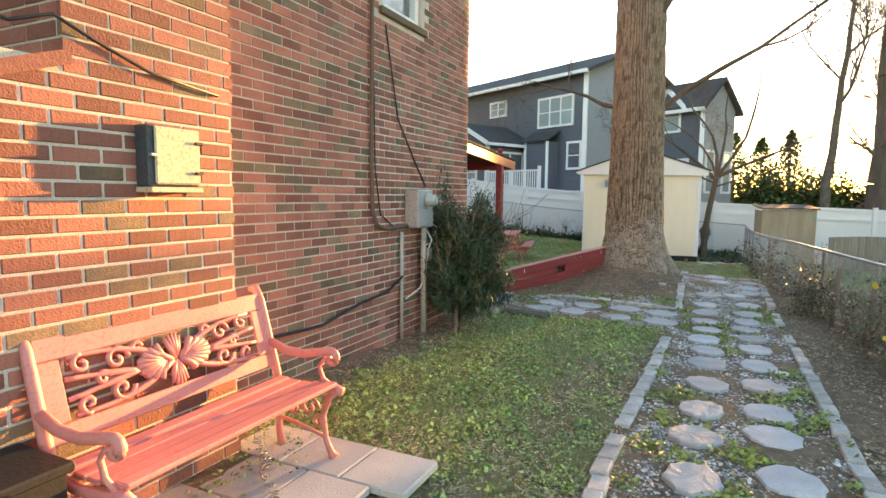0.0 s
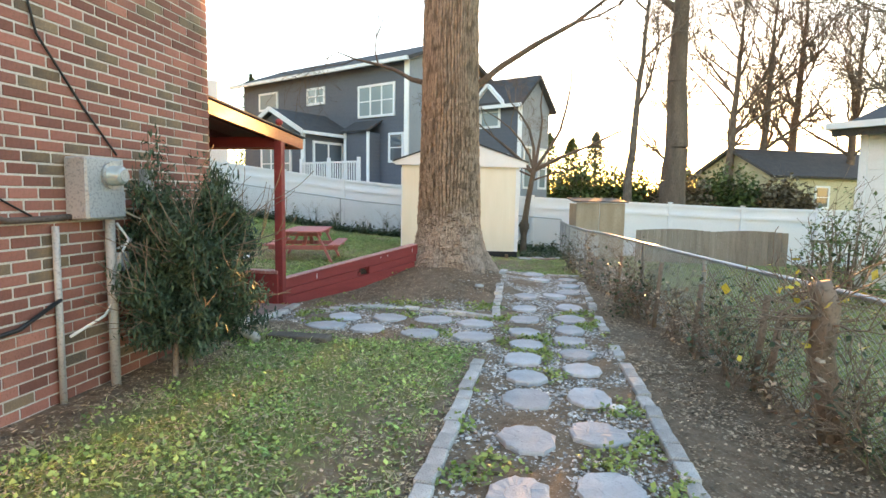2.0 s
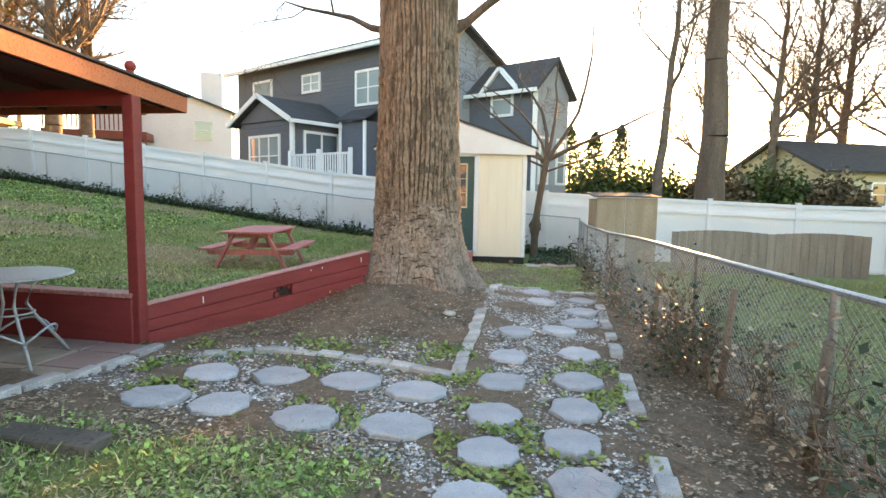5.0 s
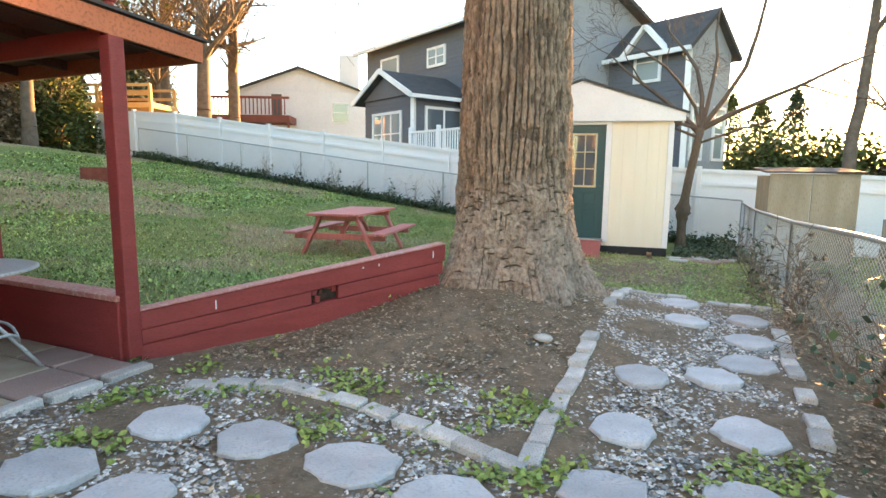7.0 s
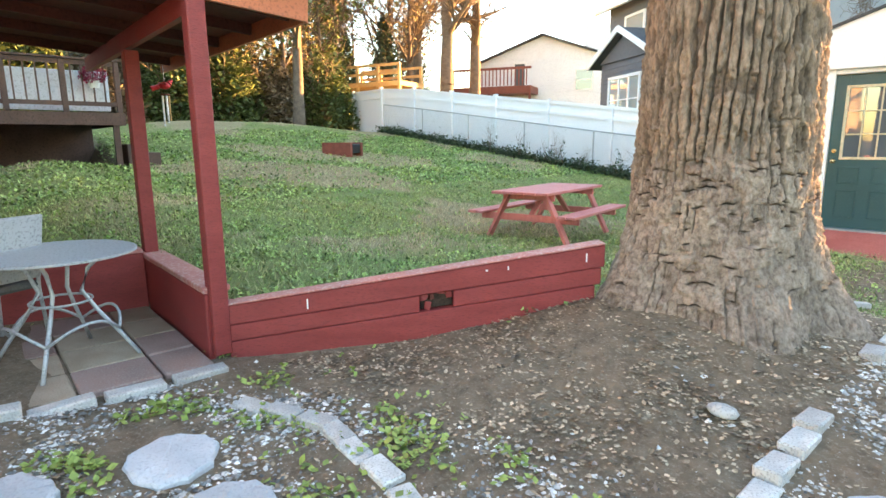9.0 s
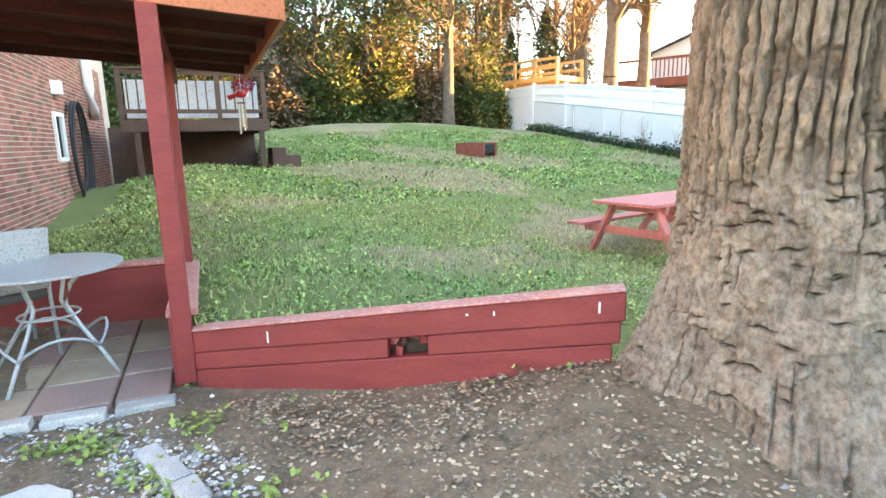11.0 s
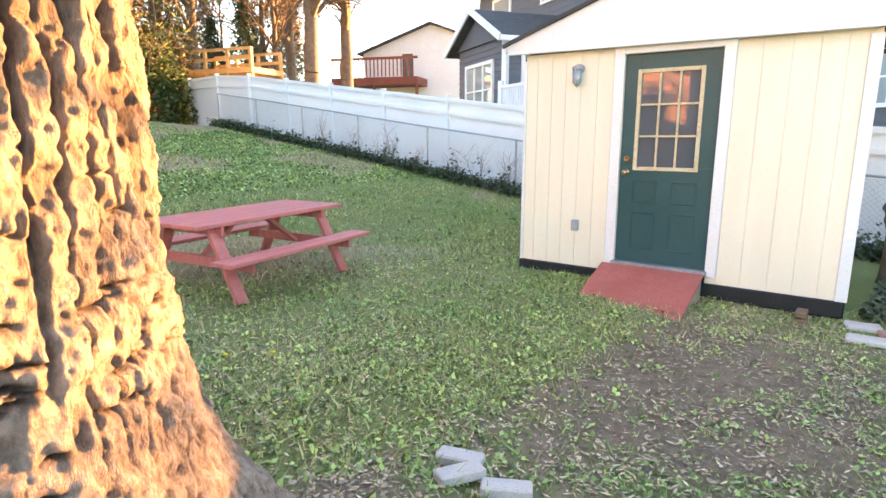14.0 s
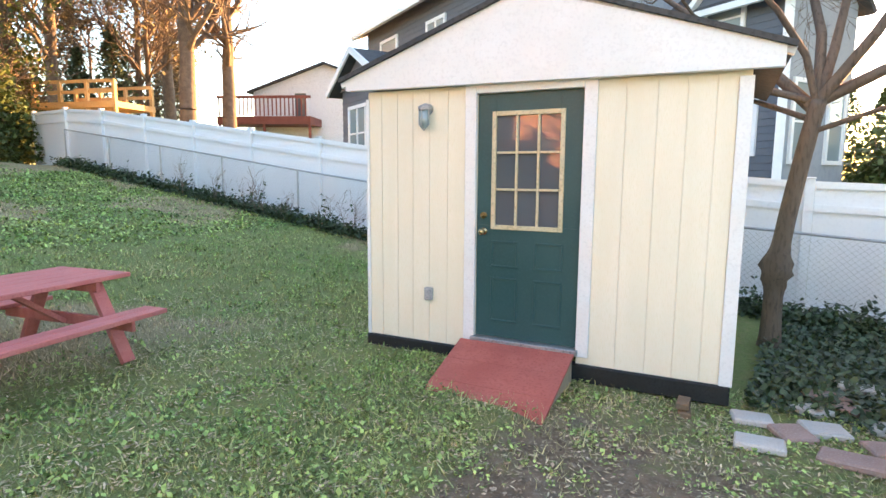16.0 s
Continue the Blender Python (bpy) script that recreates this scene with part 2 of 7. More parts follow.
# ---- mesh helpers ----
def mesh_np(name, verts, faces, smooth=False):
    """A mesh from arrays: verts (n, 3), faces (m, 3 or 4)."""
    me = bpy.data.meshes.new(name)
    verts, faces = np.asarray(verts, np.float32), np.asarray(faces, np.int32)
    k = faces.shape[1]
    me.vertices.add(len(verts)), me.loops.add(faces.size), me.polygons.add(len(faces))
    me.vertices.foreach_set("co", verts.ravel())
    me.loops.foreach_set("vertex_index", faces.ravel())
    me.polygons.foreach_set("loop_start", np.arange(0, faces.size, k, dtype=np.int32))
    if smooth:
        me.polygons.foreach_set("use_smooth", np.ones(len(faces), bool))
    me.update(calc_edges=True)
    return me


def thing(name, at=(0, 0, 0), rz=0.0, label="", category="", group="", kind=""):
    e = new(name)
    e.matrix_world = pose(*at, 0, 0, rz)
    return tagged(e, label, category, group, kind)


def finish(bm, mats, smooth=False, name="m"):
    me = bpy.data.meshes.new(name)
    bmesh.ops.recalc_face_normals(bm, faces=bm.faces)
    bm.to_mesh(me)
    bm.free()
    for m in mats if isinstance(mats, (list, tuple)) else [mats]:
        me.materials.append(m)
    if smooth:
        me.polygons.foreach_set("use_smooth", [True] * len(me.polygons))
    return me


def part(name, bm, material, parent, label="", smooth=False):
    ob = new(name, finish(bm, material, smooth, name))
    ob.parent = parent
    return tagged(ob, label)


def solid(name, bm, material, label, category="", kind="", group="", smooth=False):
    return tagged(new(name, finish(bm, material, smooth, name)), label, category, group, kind)


def box(bm, x0, y0, z0, x1, y1, z1, bevel=0.0, m=None):
    q = bmesh.ops.create_cube(bm, size=1.0)["verts"]
    for v in q:
        v.co = Vector((x0 + (v.co.x + 0.5) * (x1 - x0), y0 + (v.co.y + 0.5) * (y1 - y0), z0 + (v.co.z + 0.5) * (z1 - z0)))
    if m is not None:
        bmesh.ops.transform(bm, matrix=m, verts=q)
    if bevel:
        edges = {e for v in q for e in v.link_edges}
        bmesh.ops.bevel(bm, geom=list(edges), offset=bevel, segments=1, affect="EDGES")
    return bm


def boxed(x0, y0, z0, x1, y1, z1, bevel=0.0, m=None):
    return box(bmesh.new(), x0, y0, z0, x1, y1, z1, bevel, m)


def prism(bm, pts, z0, z1):
    """An upright prism on a plan outline; z1 may be a list, one height a corner."""
    low = [bm.verts.new((x, y, z0)) for x, y in pts]
    hi = [bm.verts.new((x, y, z1[i] if isinstance(z1, (list, tuple)) else z1)) for i, (x, y) in enumerate(pts)]
    n = len(pts)
    bm.faces.new(low[::-1]), bm.faces.new(hi)
    for i in range(n):
        bm.faces.new((low[i], low[(i + 1) % n], hi[(i + 1) % n], hi[i]))
    return bm


def plate(bm, pts, thick):
    """A flat plate through three or more space points, thickened against its normal."""
    p = [Vector(q) for q in pts]
    nrm = (p[1] - p[0]).cross(p[2] - p[0]).normalized() * thick
    a, b = [bm.verts.new(q) for q in p], [bm.verts.new(q - nrm) for q in p]
    n = len(p)
    bm.faces.new(a), bm.faces.new(b[::-1])
    for i in range(n):
        bm.faces.new((a[i], b[i], b[(i + 1) % n], a[(i + 1) % n]))
    return bm


def tube(bm, pts, radii, sides=8, cap=True):
    """A round tube along points, with one radius or a radius a point."""
    pts = [Vector(p) for p in pts]
    if not isinstance(radii, (list, tuple)):
        radii = [radii] * len(pts)
    rings, ref = [], Vector((0.31, 0.17, 0.93))
    for i, p in enumerate(pts):
        d = (pts[min(i + 1, len(pts) - 1)] - pts[max(i - 1, 0)]).normalized()
        a = d.cross(ref)
        a = (a if a.length > 0.1 else d.cross(Vector((1, 0, 0)))).normalized()
        b = d.cross(a)
        rings.append([bm.verts.new(p + (a * math.cos(6.28318 * k / sides) + b * math.sin(6.28318 * k / sides)) * radii[i]) for k in range(sides)])
    for r, s in zip(rings, rings[1:]):
        for k in range(sides):
            bm.faces.new((r[k], r[(k + 1) % sides], s[(k + 1) % sides], s[k]))
    if cap:
        bm.faces.new(rings[0][::-1]), bm.faces.new(rings[-1])
    return bm


def beam(bm, p, q, w, h, up=(0, 0, 1)):
    """A rectangular bar from p to q, w wide and h high."""
    p, q = Vector(p), Vector(q)
    d = (q - p).normalized()
    s = d.cross(Vector(up)).normalized() * w / 2
    t = s.cross(d).normalized() * h / 2
    ends = [[bm.verts.new(c + a * s + b * t) for a, b in ((-1, -1), (1, -1), (1, 1), (-1, 1))] for c in (p, q)]
    bm.faces.new(ends[0][::-1]), bm.faces.new(ends[1])
    for k in range(4):
        bm.faces.new((ends[0][k], ends[0][(k + 1) % 4], ends[1][(k + 1) % 4], ends[1][k]))
    return bm


rng = np.random.default_rng(7)


def scatter(name, pts, size, material, shape="leaf", label="", category="", tilt=0.6, parent=None, upright=False):
    """Many small leaves, blades or needles at points, in one mesh of kind stuff."""
    pts = np.asarray(pts, float)
    n = len(pts)
    a = rng.uniform(0, 2 * np.pi, n)
    s = size * rng.uniform(0.55, 1.35, n)
    fx, fy = np.cos(a), np.sin(a)
    if upright:
        lean = rng.normal(0, tilt, (n, 2))
        w = s * 0.09
        side = np.stack([-fy * w, fx * w, 0 * w], 1)
        tip = pts + np.stack([lean[:, 0] * s, lean[:, 1] * s, s], 1)
        v = np.concatenate([pts - side, pts + side, tip])
        f = np.stack([np.arange(n), np.arange(n) + n, np.arange(n) + 2 * n], 1)
    else:
        el = rng.normal(0, tilt, n)
        d = np.stack([fx * np.cos(el), fy * np.cos(el), np.sin(el)], 1)
        q = np.stack([-fy, fx, rng.normal(0, tilt * 0.6, n)], 1)
        w = 0.36 if shape == "leaf" else 0.12
        v = np.concatenate([pts, pts + d * s[:, None] * 0.5 + q * s[:, None] * w, pts + d * s[:, None], pts + d * s[:, None] * 0.5 - q * s[:, None] * w])
        f = np.stack([np.arange(n) + k * n for k in range(4)], 1)
    me = mesh_np(name, v, f)
    me.materials.append(material)
    ob = new(name, me)
    if parent is not None:
        ob.parent = parent
        return tagged(ob, label)
    return tagged(ob, label, category, kind="stuff")


# ---- ground ----
def spans(*stops):
    out = [stops[0]]
    for a, b, n in zip(stops[0:-2:2], stops[2::2], stops[1::2]):
        out += list(np.linspace(a, b, n + 1)[1:])
    return np.array(out)


gx = spans(-600, 12, -60, 30, -22, 60, -8, 160, 2.4, 40, 14, 20, 60, 12, 600)
gy = spans(-600, 12, -40, 30, -1, 130, 8.4, 180, 19, 40, 30, 20, 80, 12, 700)
GX, GY = np.meshgrid(gx, gy)
GZ = height(GX, GY) + 0.012 * np.sin(GX * 5.1 + 2 * np.sin(GY * 2.3)) * np.sin(GY * 4.3 + 1.7) * (np.abs(GX) < 30)
nx, ny = len(gx), len(gy)
idx = np.arange(nx * ny).reshape(ny, nx)
gf = np.stack([idx[:-1, :-1], idx[:-1, 1:], idx[1:, 1:], idx[1:, :-1]], -1).reshape(-1, 4)
ground_me = mesh_np("ground", np.stack([GX, GY, GZ], -1).reshape(-1, 3), gf, True)


def grass_cover(x, y):
    """Share of green cover: lawns 1, trodden patches and beds 0."""
    side = lawn_side(x, y)
    wob = 0.25 * np.sin(x * 2.1 + np.sin(y * 1.3)) + 0.25 * np.sin(y * 1.7 + 1.3 * np.sin(x * 1.9))
    strip = ss(-0.45, -0.75, x + 0.15 * wob) * ss(8.0, 7.3, y + 0.3 * wob) * ss(-2.9, -2.3, x + 0.4 * wob) * ss(1.2, 3.6, y + wob)
    wear = 0.45 * np.exp(-((x + 0.95) ** 2 / 0.15 + (y - 5.0) ** 2 / 2.5))
    patch = 0.5 + 0.5 * np.sin(x * 6.3 + 2.4 * np.sin(y * 4.9)) * np.sin(y * 5.7 + 2.2 * np.sin(x * 5.1))
    shedlawn = ss(13.2, 13.9, y + 0.4 * wob) * (x < 1.2) * (1 - np.exp(-((x + 1.0) ** 2 / 2.4 + (y - 15.9) ** 2 / 3.6)) * (0.55 + 0.6 * patch))
    right = ss(1.9, 2.4, x)
    return np.clip(np.maximum.reduce([side * 0.95 * (1 - ss(-13.7, -14.3, x) * ss(11.5, 10.9, y)), 0.8 * strip - wear, shedlawn * 0.8, right * 0.8]), 0, 1)


def dry_patch(x, y):
    """Tan patches of dry grass in the lawn."""
    a = np.sin(0.75 * x + 1.3 * np.sin(0.61 * y + 0.4) + 0.5) * np.sin(0.83 * y + 1.1 * np.sin(0.7 * x))
    return ss(-0.02, 0.5, a + 0.30 * np.sin(3.1 * x + 2 * np.sin(2.3 * y)) * np.sin(2.7 * y + 1.4 * np.sin(2.9 * x))) * lawn_side(x, y) * ss(8.5, 11.5, y - 0.12 * (x + 5)) * ss(-4.6, -6.0, x)


def gravel_cover(x, y):
    lane = ss(-0.47, -0.42, x) * ss(0.95, 0.9, x) * ss(13.5, 13.3, y) * ss(0.6, 1.0, y)
    arc = ss(7.55, 7.8, y + 0.15 * x) * ss(9.75, 9.4, y - 0.28 * (x + 2.6)) * ss(-3.25, -3.1, x) * (x < -0.4)
    return np.clip(np.maximum(lane, arc), 0, 1)


col = ground_me.color_attributes.new("cover", "FLOAT_COLOR", "POINT")
cov = np.zeros((nx * ny, 4), np.float32)
cov[:, 0], cov[:, 1], cov[:, 2], cov[:, 3] = grass_cover(GX, GY).ravel(), gravel_cover(GX, GY).ravel(), dry_patch(GX, GY).ravel(), 1
col.data.foreach_set("color", cov.ravel())

ground_mat = bpy.data.materials.new("soil_grass_gravel")
ground_mat.use_nodes = True
n_, l_ = ground_mat.node_tree.nodes, ground_mat.node_tree.links
geo = n_.new("ShaderNodeNewGeometry")
att = n_.new("ShaderNodeAttribute")
att.attribute_name = "cover"
sep = n_.new("ShaderNodeSeparateColor")
l_.new(att.outputs["Color"], sep.inputs[0])


def g_noise(scale, detail=4.0, rough=0.6):
    t = n_.new("ShaderNodeTexNoise")
    t.inputs["Scale"].default_value, t.inputs["Detail"].default_value, t.inputs["Roughness"].default_value = scale, detail, rough
    l_.new(geo.outputs["Position"], t.inputs[0])
    return t.outputs[0]


def g_ramp(src, a, ca, b, cb):
    r = n_.new("ShaderNodeValToRGB")
    e = r.color_ramp.elements
    e[0].position, e[1].position, e[0].color, e[1].color = a, b, (*ca, 1), (*cb, 1)
    l_.new(src, r.inputs[0])
    return r.outputs[0]


def g_mix(fac, a, b):
    m = n_.new("ShaderNodeMix")
    m.data_type = "RGBA"
    l_.new(fac, m.inputs[0]), l_.new(a, m.inputs[6]), l_.new(b, m.inputs[7])
    return m.outputs[2]


def g_math(op, a, b):
    m = n_.new("ShaderNodeMath")
    m.operation, m.use_clamp = op, True
    for k, v in enumerate((a, b)):
        if isinstance(v, float):
            m.inputs[k].default_value = v
        else:
            l_.new(v, m.inputs[k])
    return m.outputs[0]


fine_n, mid_n, big_n = g_noise(75, 9, 0.8), g_noise(9), g_noise(0.9)
soil = g_mix(g_ramp(g_noise(40, 8, 0.8), 0.50, (0, 0, 0), 0.60, (1, 1, 1)), g_ramp(mid_n, 0.3, (0.15, 0.108, 0.074), 0.7, (0.285, 0.218, 0.153)), g_ramp(fine_n, 0.4, (0.38, 0.31, 0.235), 0.7, (0.115, 0.088, 0.064)))
turf_a = g_ramp(fine_n, 0.36, (0.09, 0.11, 0.04), 0.62, (0.28, 0.34, 0.115))
turf_b = g_ramp(fine_n, 0.36, (0.19, 0.155, 0.085), 0.62, (0.44, 0.37, 0.21))
turf = g_mix(g_ramp(g_math("ADD", g_math("MULTIPLY", mid_n, 0.55), g_math("MULTIPLY", sep.outputs[2], 0.5)), 0.25, (0, 0, 0), 0.60, (1, 1, 1)), turf_a, turf_b)
vor = n_.new("ShaderNodeTexVoronoi")
vor.inputs["Scale"].default_value = 38
l_.new(geo.outputs["Position"], vor.inputs[0])
stones_c = g_mix(g_ramp(vor.outputs["Distance"], 0.25, (0, 0, 0), 0.5, (1, 1, 1)), g_ramp(vor.outputs["Color"], 0.2, (0.30, 0.29, 0.275), 0.85, (0.72, 0.70, 0.67)), soil)
patchy = g_noise(16, 7, 0.72)
green_f = g_ramp(g_math("ADD", g_math("MULTIPLY", sep.outputs[0], 0.62), g_math("MULTIPLY", patchy, 0.62)), 0.52, (0, 0, 0), 0.74, (1, 1, 1))
lot = g_mix(g_math("GREATER_THAN", g_math("ADD", sep.outputs[1], g_math("MULTIPLY", g_noise(6), 0.8)), 1.0), g_mix(green_f, soil, turf), stones_c)
l_.new(lot, n_["Principled BSDF"].inputs["Base Color"])
n_["Principled BSDF"].inputs["Roughness"].default_value = 0.95
n_["Principled BSDF"].inputs["Specular IOR Level"].default_value = 0.2
bpn = n_.new("ShaderNodeBump")
bpn.inputs["Strength"].default_value, bpn.inputs["Distance"].default_value = 0.8, 0.02
l_.new(fine_n, bpn.inputs["Height"]), l_.new(bpn.outputs[0], n_["Principled BSDF"].inputs["Normal"])
ground_me.materials.append(ground_mat)
tagged(new("ground", ground_me), "worn lawn, bare soil and gravel of a sloping back yard", "ground", kind="structure")


# ---- brick house ----
HX, HY = -3.06, 7.16          # side wall plane and back corner
CH_X, CH_Y0, CH_Y1 = -2.49, 1.50, 2.42   # chimney face and its two sides
house = thing("brick_house", (HX, HY, -0.1), 0, "two-storey red brick house beside the lawn", "house")
H0 = Vector((HX, HY, -0.1))


def hpart(name, bm, material, label="", smooth=False):
    bmesh.ops.translate(bm, verts=bm.verts, vec=-H0)
    return part(name, bm, material, house, label, smooth)


# side wall with a through opening for the upper window
WY0, WY1, WZ0, WZ1 = 4.98, 5.80, 3.36, 4.55
bm = bmesh.new()
for y0, y1, z0, z1 in ((-5, WY0, -0.4, 6.2), (WY1, HY - 0.252, -0.4, 6.2), (WY0, WY1, -0.4, WZ0), (WY0, WY1, WZ1, 6.2)):
    box(bm, HX - 0.25, y0, z0, HX - 0.004, y1, z1)
side_wall = hpart("side_wall", bm, MORTAR, "red brick side wall with pale mortar")
BW_X0 = -19.0
back_wall = hpart("back_wall", boxed(BW_X0, HY - 0.25, -0.6, HX - 0.006, HY - 0.004, 6.2), MORTAR, "red brick back wall")
bm = bmesh.new()
plate(bm, [(HX + 0.4, -5.4, 6.15), (HX + 0.4, HY + 0.4, 6.15), (-11, HY + 0.4, 8.6), (-11, -5.4, 8.6)], 0.18)
plate(bm, [(-11, -5.4, 8.6), (-11, HY + 0.4, 8.6), (BW_X0, HY + 0.4, 6.15), (BW_X0, -5.4, 6.15)], 0.18)
hpart("roof", bm, ROOF, "dark shingle roof")
bm = bmesh.new()
box(bm, HX - 0.1, 0.9, -0.3, CH_X - 0.004, CH_Y1 - 0.012, 2.05)
box(bm, HX - 0.1, CH_Y0 + 0.004, 2.05, CH_X - 0.004, CH_Y1 - 0.012, 6.8)
chimney = hpart("chimney", bm, MORTAR, "brick chimney breast with a sloped shoulder")


def brick_mesh(l, d, h):
    bm = boxed(0, 0, 0, d, l, h, 0.004)
    return finish(bm, BRICK, name="brick")


BL, BH, JT = 0.202, 0.062, 0.0135
full_brick = {}


def courses(y0, y1, z0, z1, off=0):
    """Running-bond brick places in one wall field: start, length, course height."""
    row, z = 0, z0
    while z + BH <= z1 + 1e-6:
        y = y0 - (BL + JT) / 2 * ((row + off) % 2)
        while y < y1 - 0.02:
            a, b = max(y, y0), min(y + BL, y1)
            if b - a > 0.03:
                yield a, round(b - a, 3), z
            y += BL + JT
        z += BH + JT
        row += 1


def lay(parent, field, x, keep, flip=False, seed=1):
    """Bricks on a field: those that keep() picks are parts, the rest one joined part."""
    r = random.Random(seed)
    rest = {False: bmesh.new(), True: bmesh.new()}
    for a, l, z in field:
        dark = r.random() < 0.17
        jut = r.uniform(-0.001, 0.004)
        if keep(a, z):
            key = (l, dark)
            if key not in full_brick:
                me = brick_mesh(l, 0.03, BH)
                me.materials[0] = BRICK_DARK if dark else BRICK
                full_brick[key] = me
            o = new("brick", full_brick[key])
            o.parent = parent
            o.location = Vector((x - 0.03 + jut, a, z)) - H0
        else:
            if flip:
                box(rest[dark], a, x - 0.03, z, a + l, x + jut, z + BH)
            else:
                box(rest[dark], x - 0.03, a, z, x + jut, a + l, z + BH)
    for dark, bm in rest.items():
        if len(bm.verts):
            bmesh.ops.translate(bm, verts=bm.verts, vec=-H0)
            tagged(part("bricks", bm, BRICK_DARK_REST if dark else BRICK_REST, parent), kind="stuff")
        else:
            bm.free()


# upper window in the side wall
win = hpart("window", boxed(HX - 0.14, WY0, WZ0, HX - 0.12, WY1, WZ1), DARK_GLASS, "white sash window")
for nm, b in (("window_frame", (HX - 0.16, WY0, WZ0, HX - 0.04, WY0 + 0.07, WZ1)), ("window_frame", (HX - 0.16, WY1 - 0.07, WZ0, HX - 0.04, WY1, WZ1)), ("window_frame", (HX - 0.16, WY0 + 0.07, WZ0, HX - 0.04, WY1 - 0.07, WZ0 + 0.07)), ("window_frame", (HX - 0.16, WY0 + 0.07, 3.92, HX - 0.06, WY1 - 0.07, 3.97))):
    o = part(nm, boxed(*b, 0.006), WHITE, None)
    o.parent = win
    o.location = -H0
sl = part("window_sill", boxed(HX - 0.02, WY0 - 0.08, WZ0 - 0.075, HX + 0.04, WY1 + 0.08, WZ0 - 0.005, 0.006), BRICK_DARK, None, "projecting brick sill")
sl.parent, sl.location = win, -H0

# ---- red retaining wall, sunken porch ----
dv = Vector((WALL_B[0] - WALL_A[0], WALL_B[1] - WALL_A[1], 0))
WLEN = dv.length
wall_rz = math.degrees(math.atan2(dv.y, dv.x))
ret = thing("retaining_wall", (WALL_A[0], WALL_A[1], -0.25), wall_rz, "dark red painted timber retaining wall with a rotted hole", "retaining wall")
Z0, Z1 = 0.13 + 0.25, 0.49 + 0.25


def wall_board(lo, hi, x0=0.0, x1=None, y0=-0.06, y1=0.06, skew=0.0):
    """One board of the wall between two heights at each end (shares of the wall's own top line)."""
    x1 = WLEN if x1 is None else x1
    bm = bmesh.new()
    q = []
    for x in (x0, x1):
        a = lo[0] + (lo[1] - lo[0]) * x / WLEN
        b = hi[0] + (hi[1] - hi[0]) * x / WLEN
        q.append([bm.verts.new((x, y, z)) for y, z in ((y0, a), (y1, a), (y1, b), (y0, b))])
    bm.faces.new(q[0][::-1]), bm.faces.new(q[1])
    for k in range(4):
        bm.faces.new((q[0][k], q[0][(k + 1) % 4], q[1][(k + 1) % 4], q[1][k]))
    bmesh.ops.bevel(bm, geom=bm.edges[:], offset=0.006, segments=1, affect="EDGES")
    return bm


HOLE0, HOLE1 = 1.30, 1.53
part("board", wall_board((Z0 - 0.135, Z1 - 0.155), (Z0 - 0.003, Z1 - 0.003), y0=-0.065), RED_WOOD, ret)
part("board", wall_board((Z0 - 0.25, Z1 - 0.275), (Z0 - 0.139, Z1 - 0.159), 0, HOLE0), RED_WOOD, ret)
part("board", wall_board((Z0 - 0.25, Z1 - 0.275), (Z0 - 0.139, Z1 - 0.159), HOLE1, WLEN - 0.02), RED_WOOD, ret)
part("board", wall_board((-0.1, 0.0), (Z0 - 0.254, Z1 - 0.279), 0.03, WLEN - 0.06), RED_WOOD, ret)
rj = random.Random(5)
for k in (1, 2, 3, 5, 7):
    x = HOLE0 - 0.005 + (HOLE1 - HOLE0) * k / 8
    zt = Z0 - 0.139 + (Z1 - Z0 - 0.02) * x / WLEN
    a, b = (0.0, rj.uniform(0.008, 0.05)) if k % 2 else (rj.uniform(0.06, 0.085), 0.112)
    sb = boxed(x - rj.uniform(0.012, 0.03), rj.uniform(-0.055, -0.035), zt - b, x + rj.uniform(0.012, 0.03), 0.0, zt - a, 0.0)
    for v in sb.verts:
        v.co += Vector((rj.uniform(-0.012, 0.012), rj.uniform(0, 0.015), rj.uniform(-0.014, 0.014)))
    part("splinter", sb, RED_WOOD if k % 3 else bpy.data.materials["dark_underside"], ret)
for x, s, w in ((0.55, 0.07, 0.010), (1.90, 0.025, 0.008), (2.44, 0.06, 0.010), (1.75, 0.012, 0.014)):
    zt = Z0 - 0.02 + (Z1 - Z0) * x / WLEN - 0.02
    part("paint_scrape", boxed(x, -0.0675, zt - s, x + w, -0.0655, zt, 0.0), WHITE, ret, "bare white paint scrape")
part("rotten_core", wall_board((Z0 - 0.25, Z1 - 0.275), (Z0 - 0.139, Z1 - 0.159), HOLE0, HOLE1, 0.0, 0.05), mat("rotten_wood", (0.03, 0.02, 0.015), (0.08, 0.05, 0.035), 0.95, 20, 60, 0.8), ret, "dark rotted hole in the board")
part("top_cap", wall_board((Z0, Z1), (Z0 + 0.012, Z1 + 0.012), y0=-0.075, y1=0.075), RED_TOP, ret, "pale red top edge")

PX0, PX1, PY0, PY1, PZ = -5.02, -3.11, HY, 9.4, -0.19
porch = thing("porch_wall", (PX0, PY1, PZ), 0, "low dark red wooden wall round the sunken porch", "low wall")


def ppart(name, bm, material, label=""):
    bmesh.ops.translate(bm, verts=bm.verts, vec=(-PX0, -PY1, -PZ))
    return part(name, bm, material, porch, label)


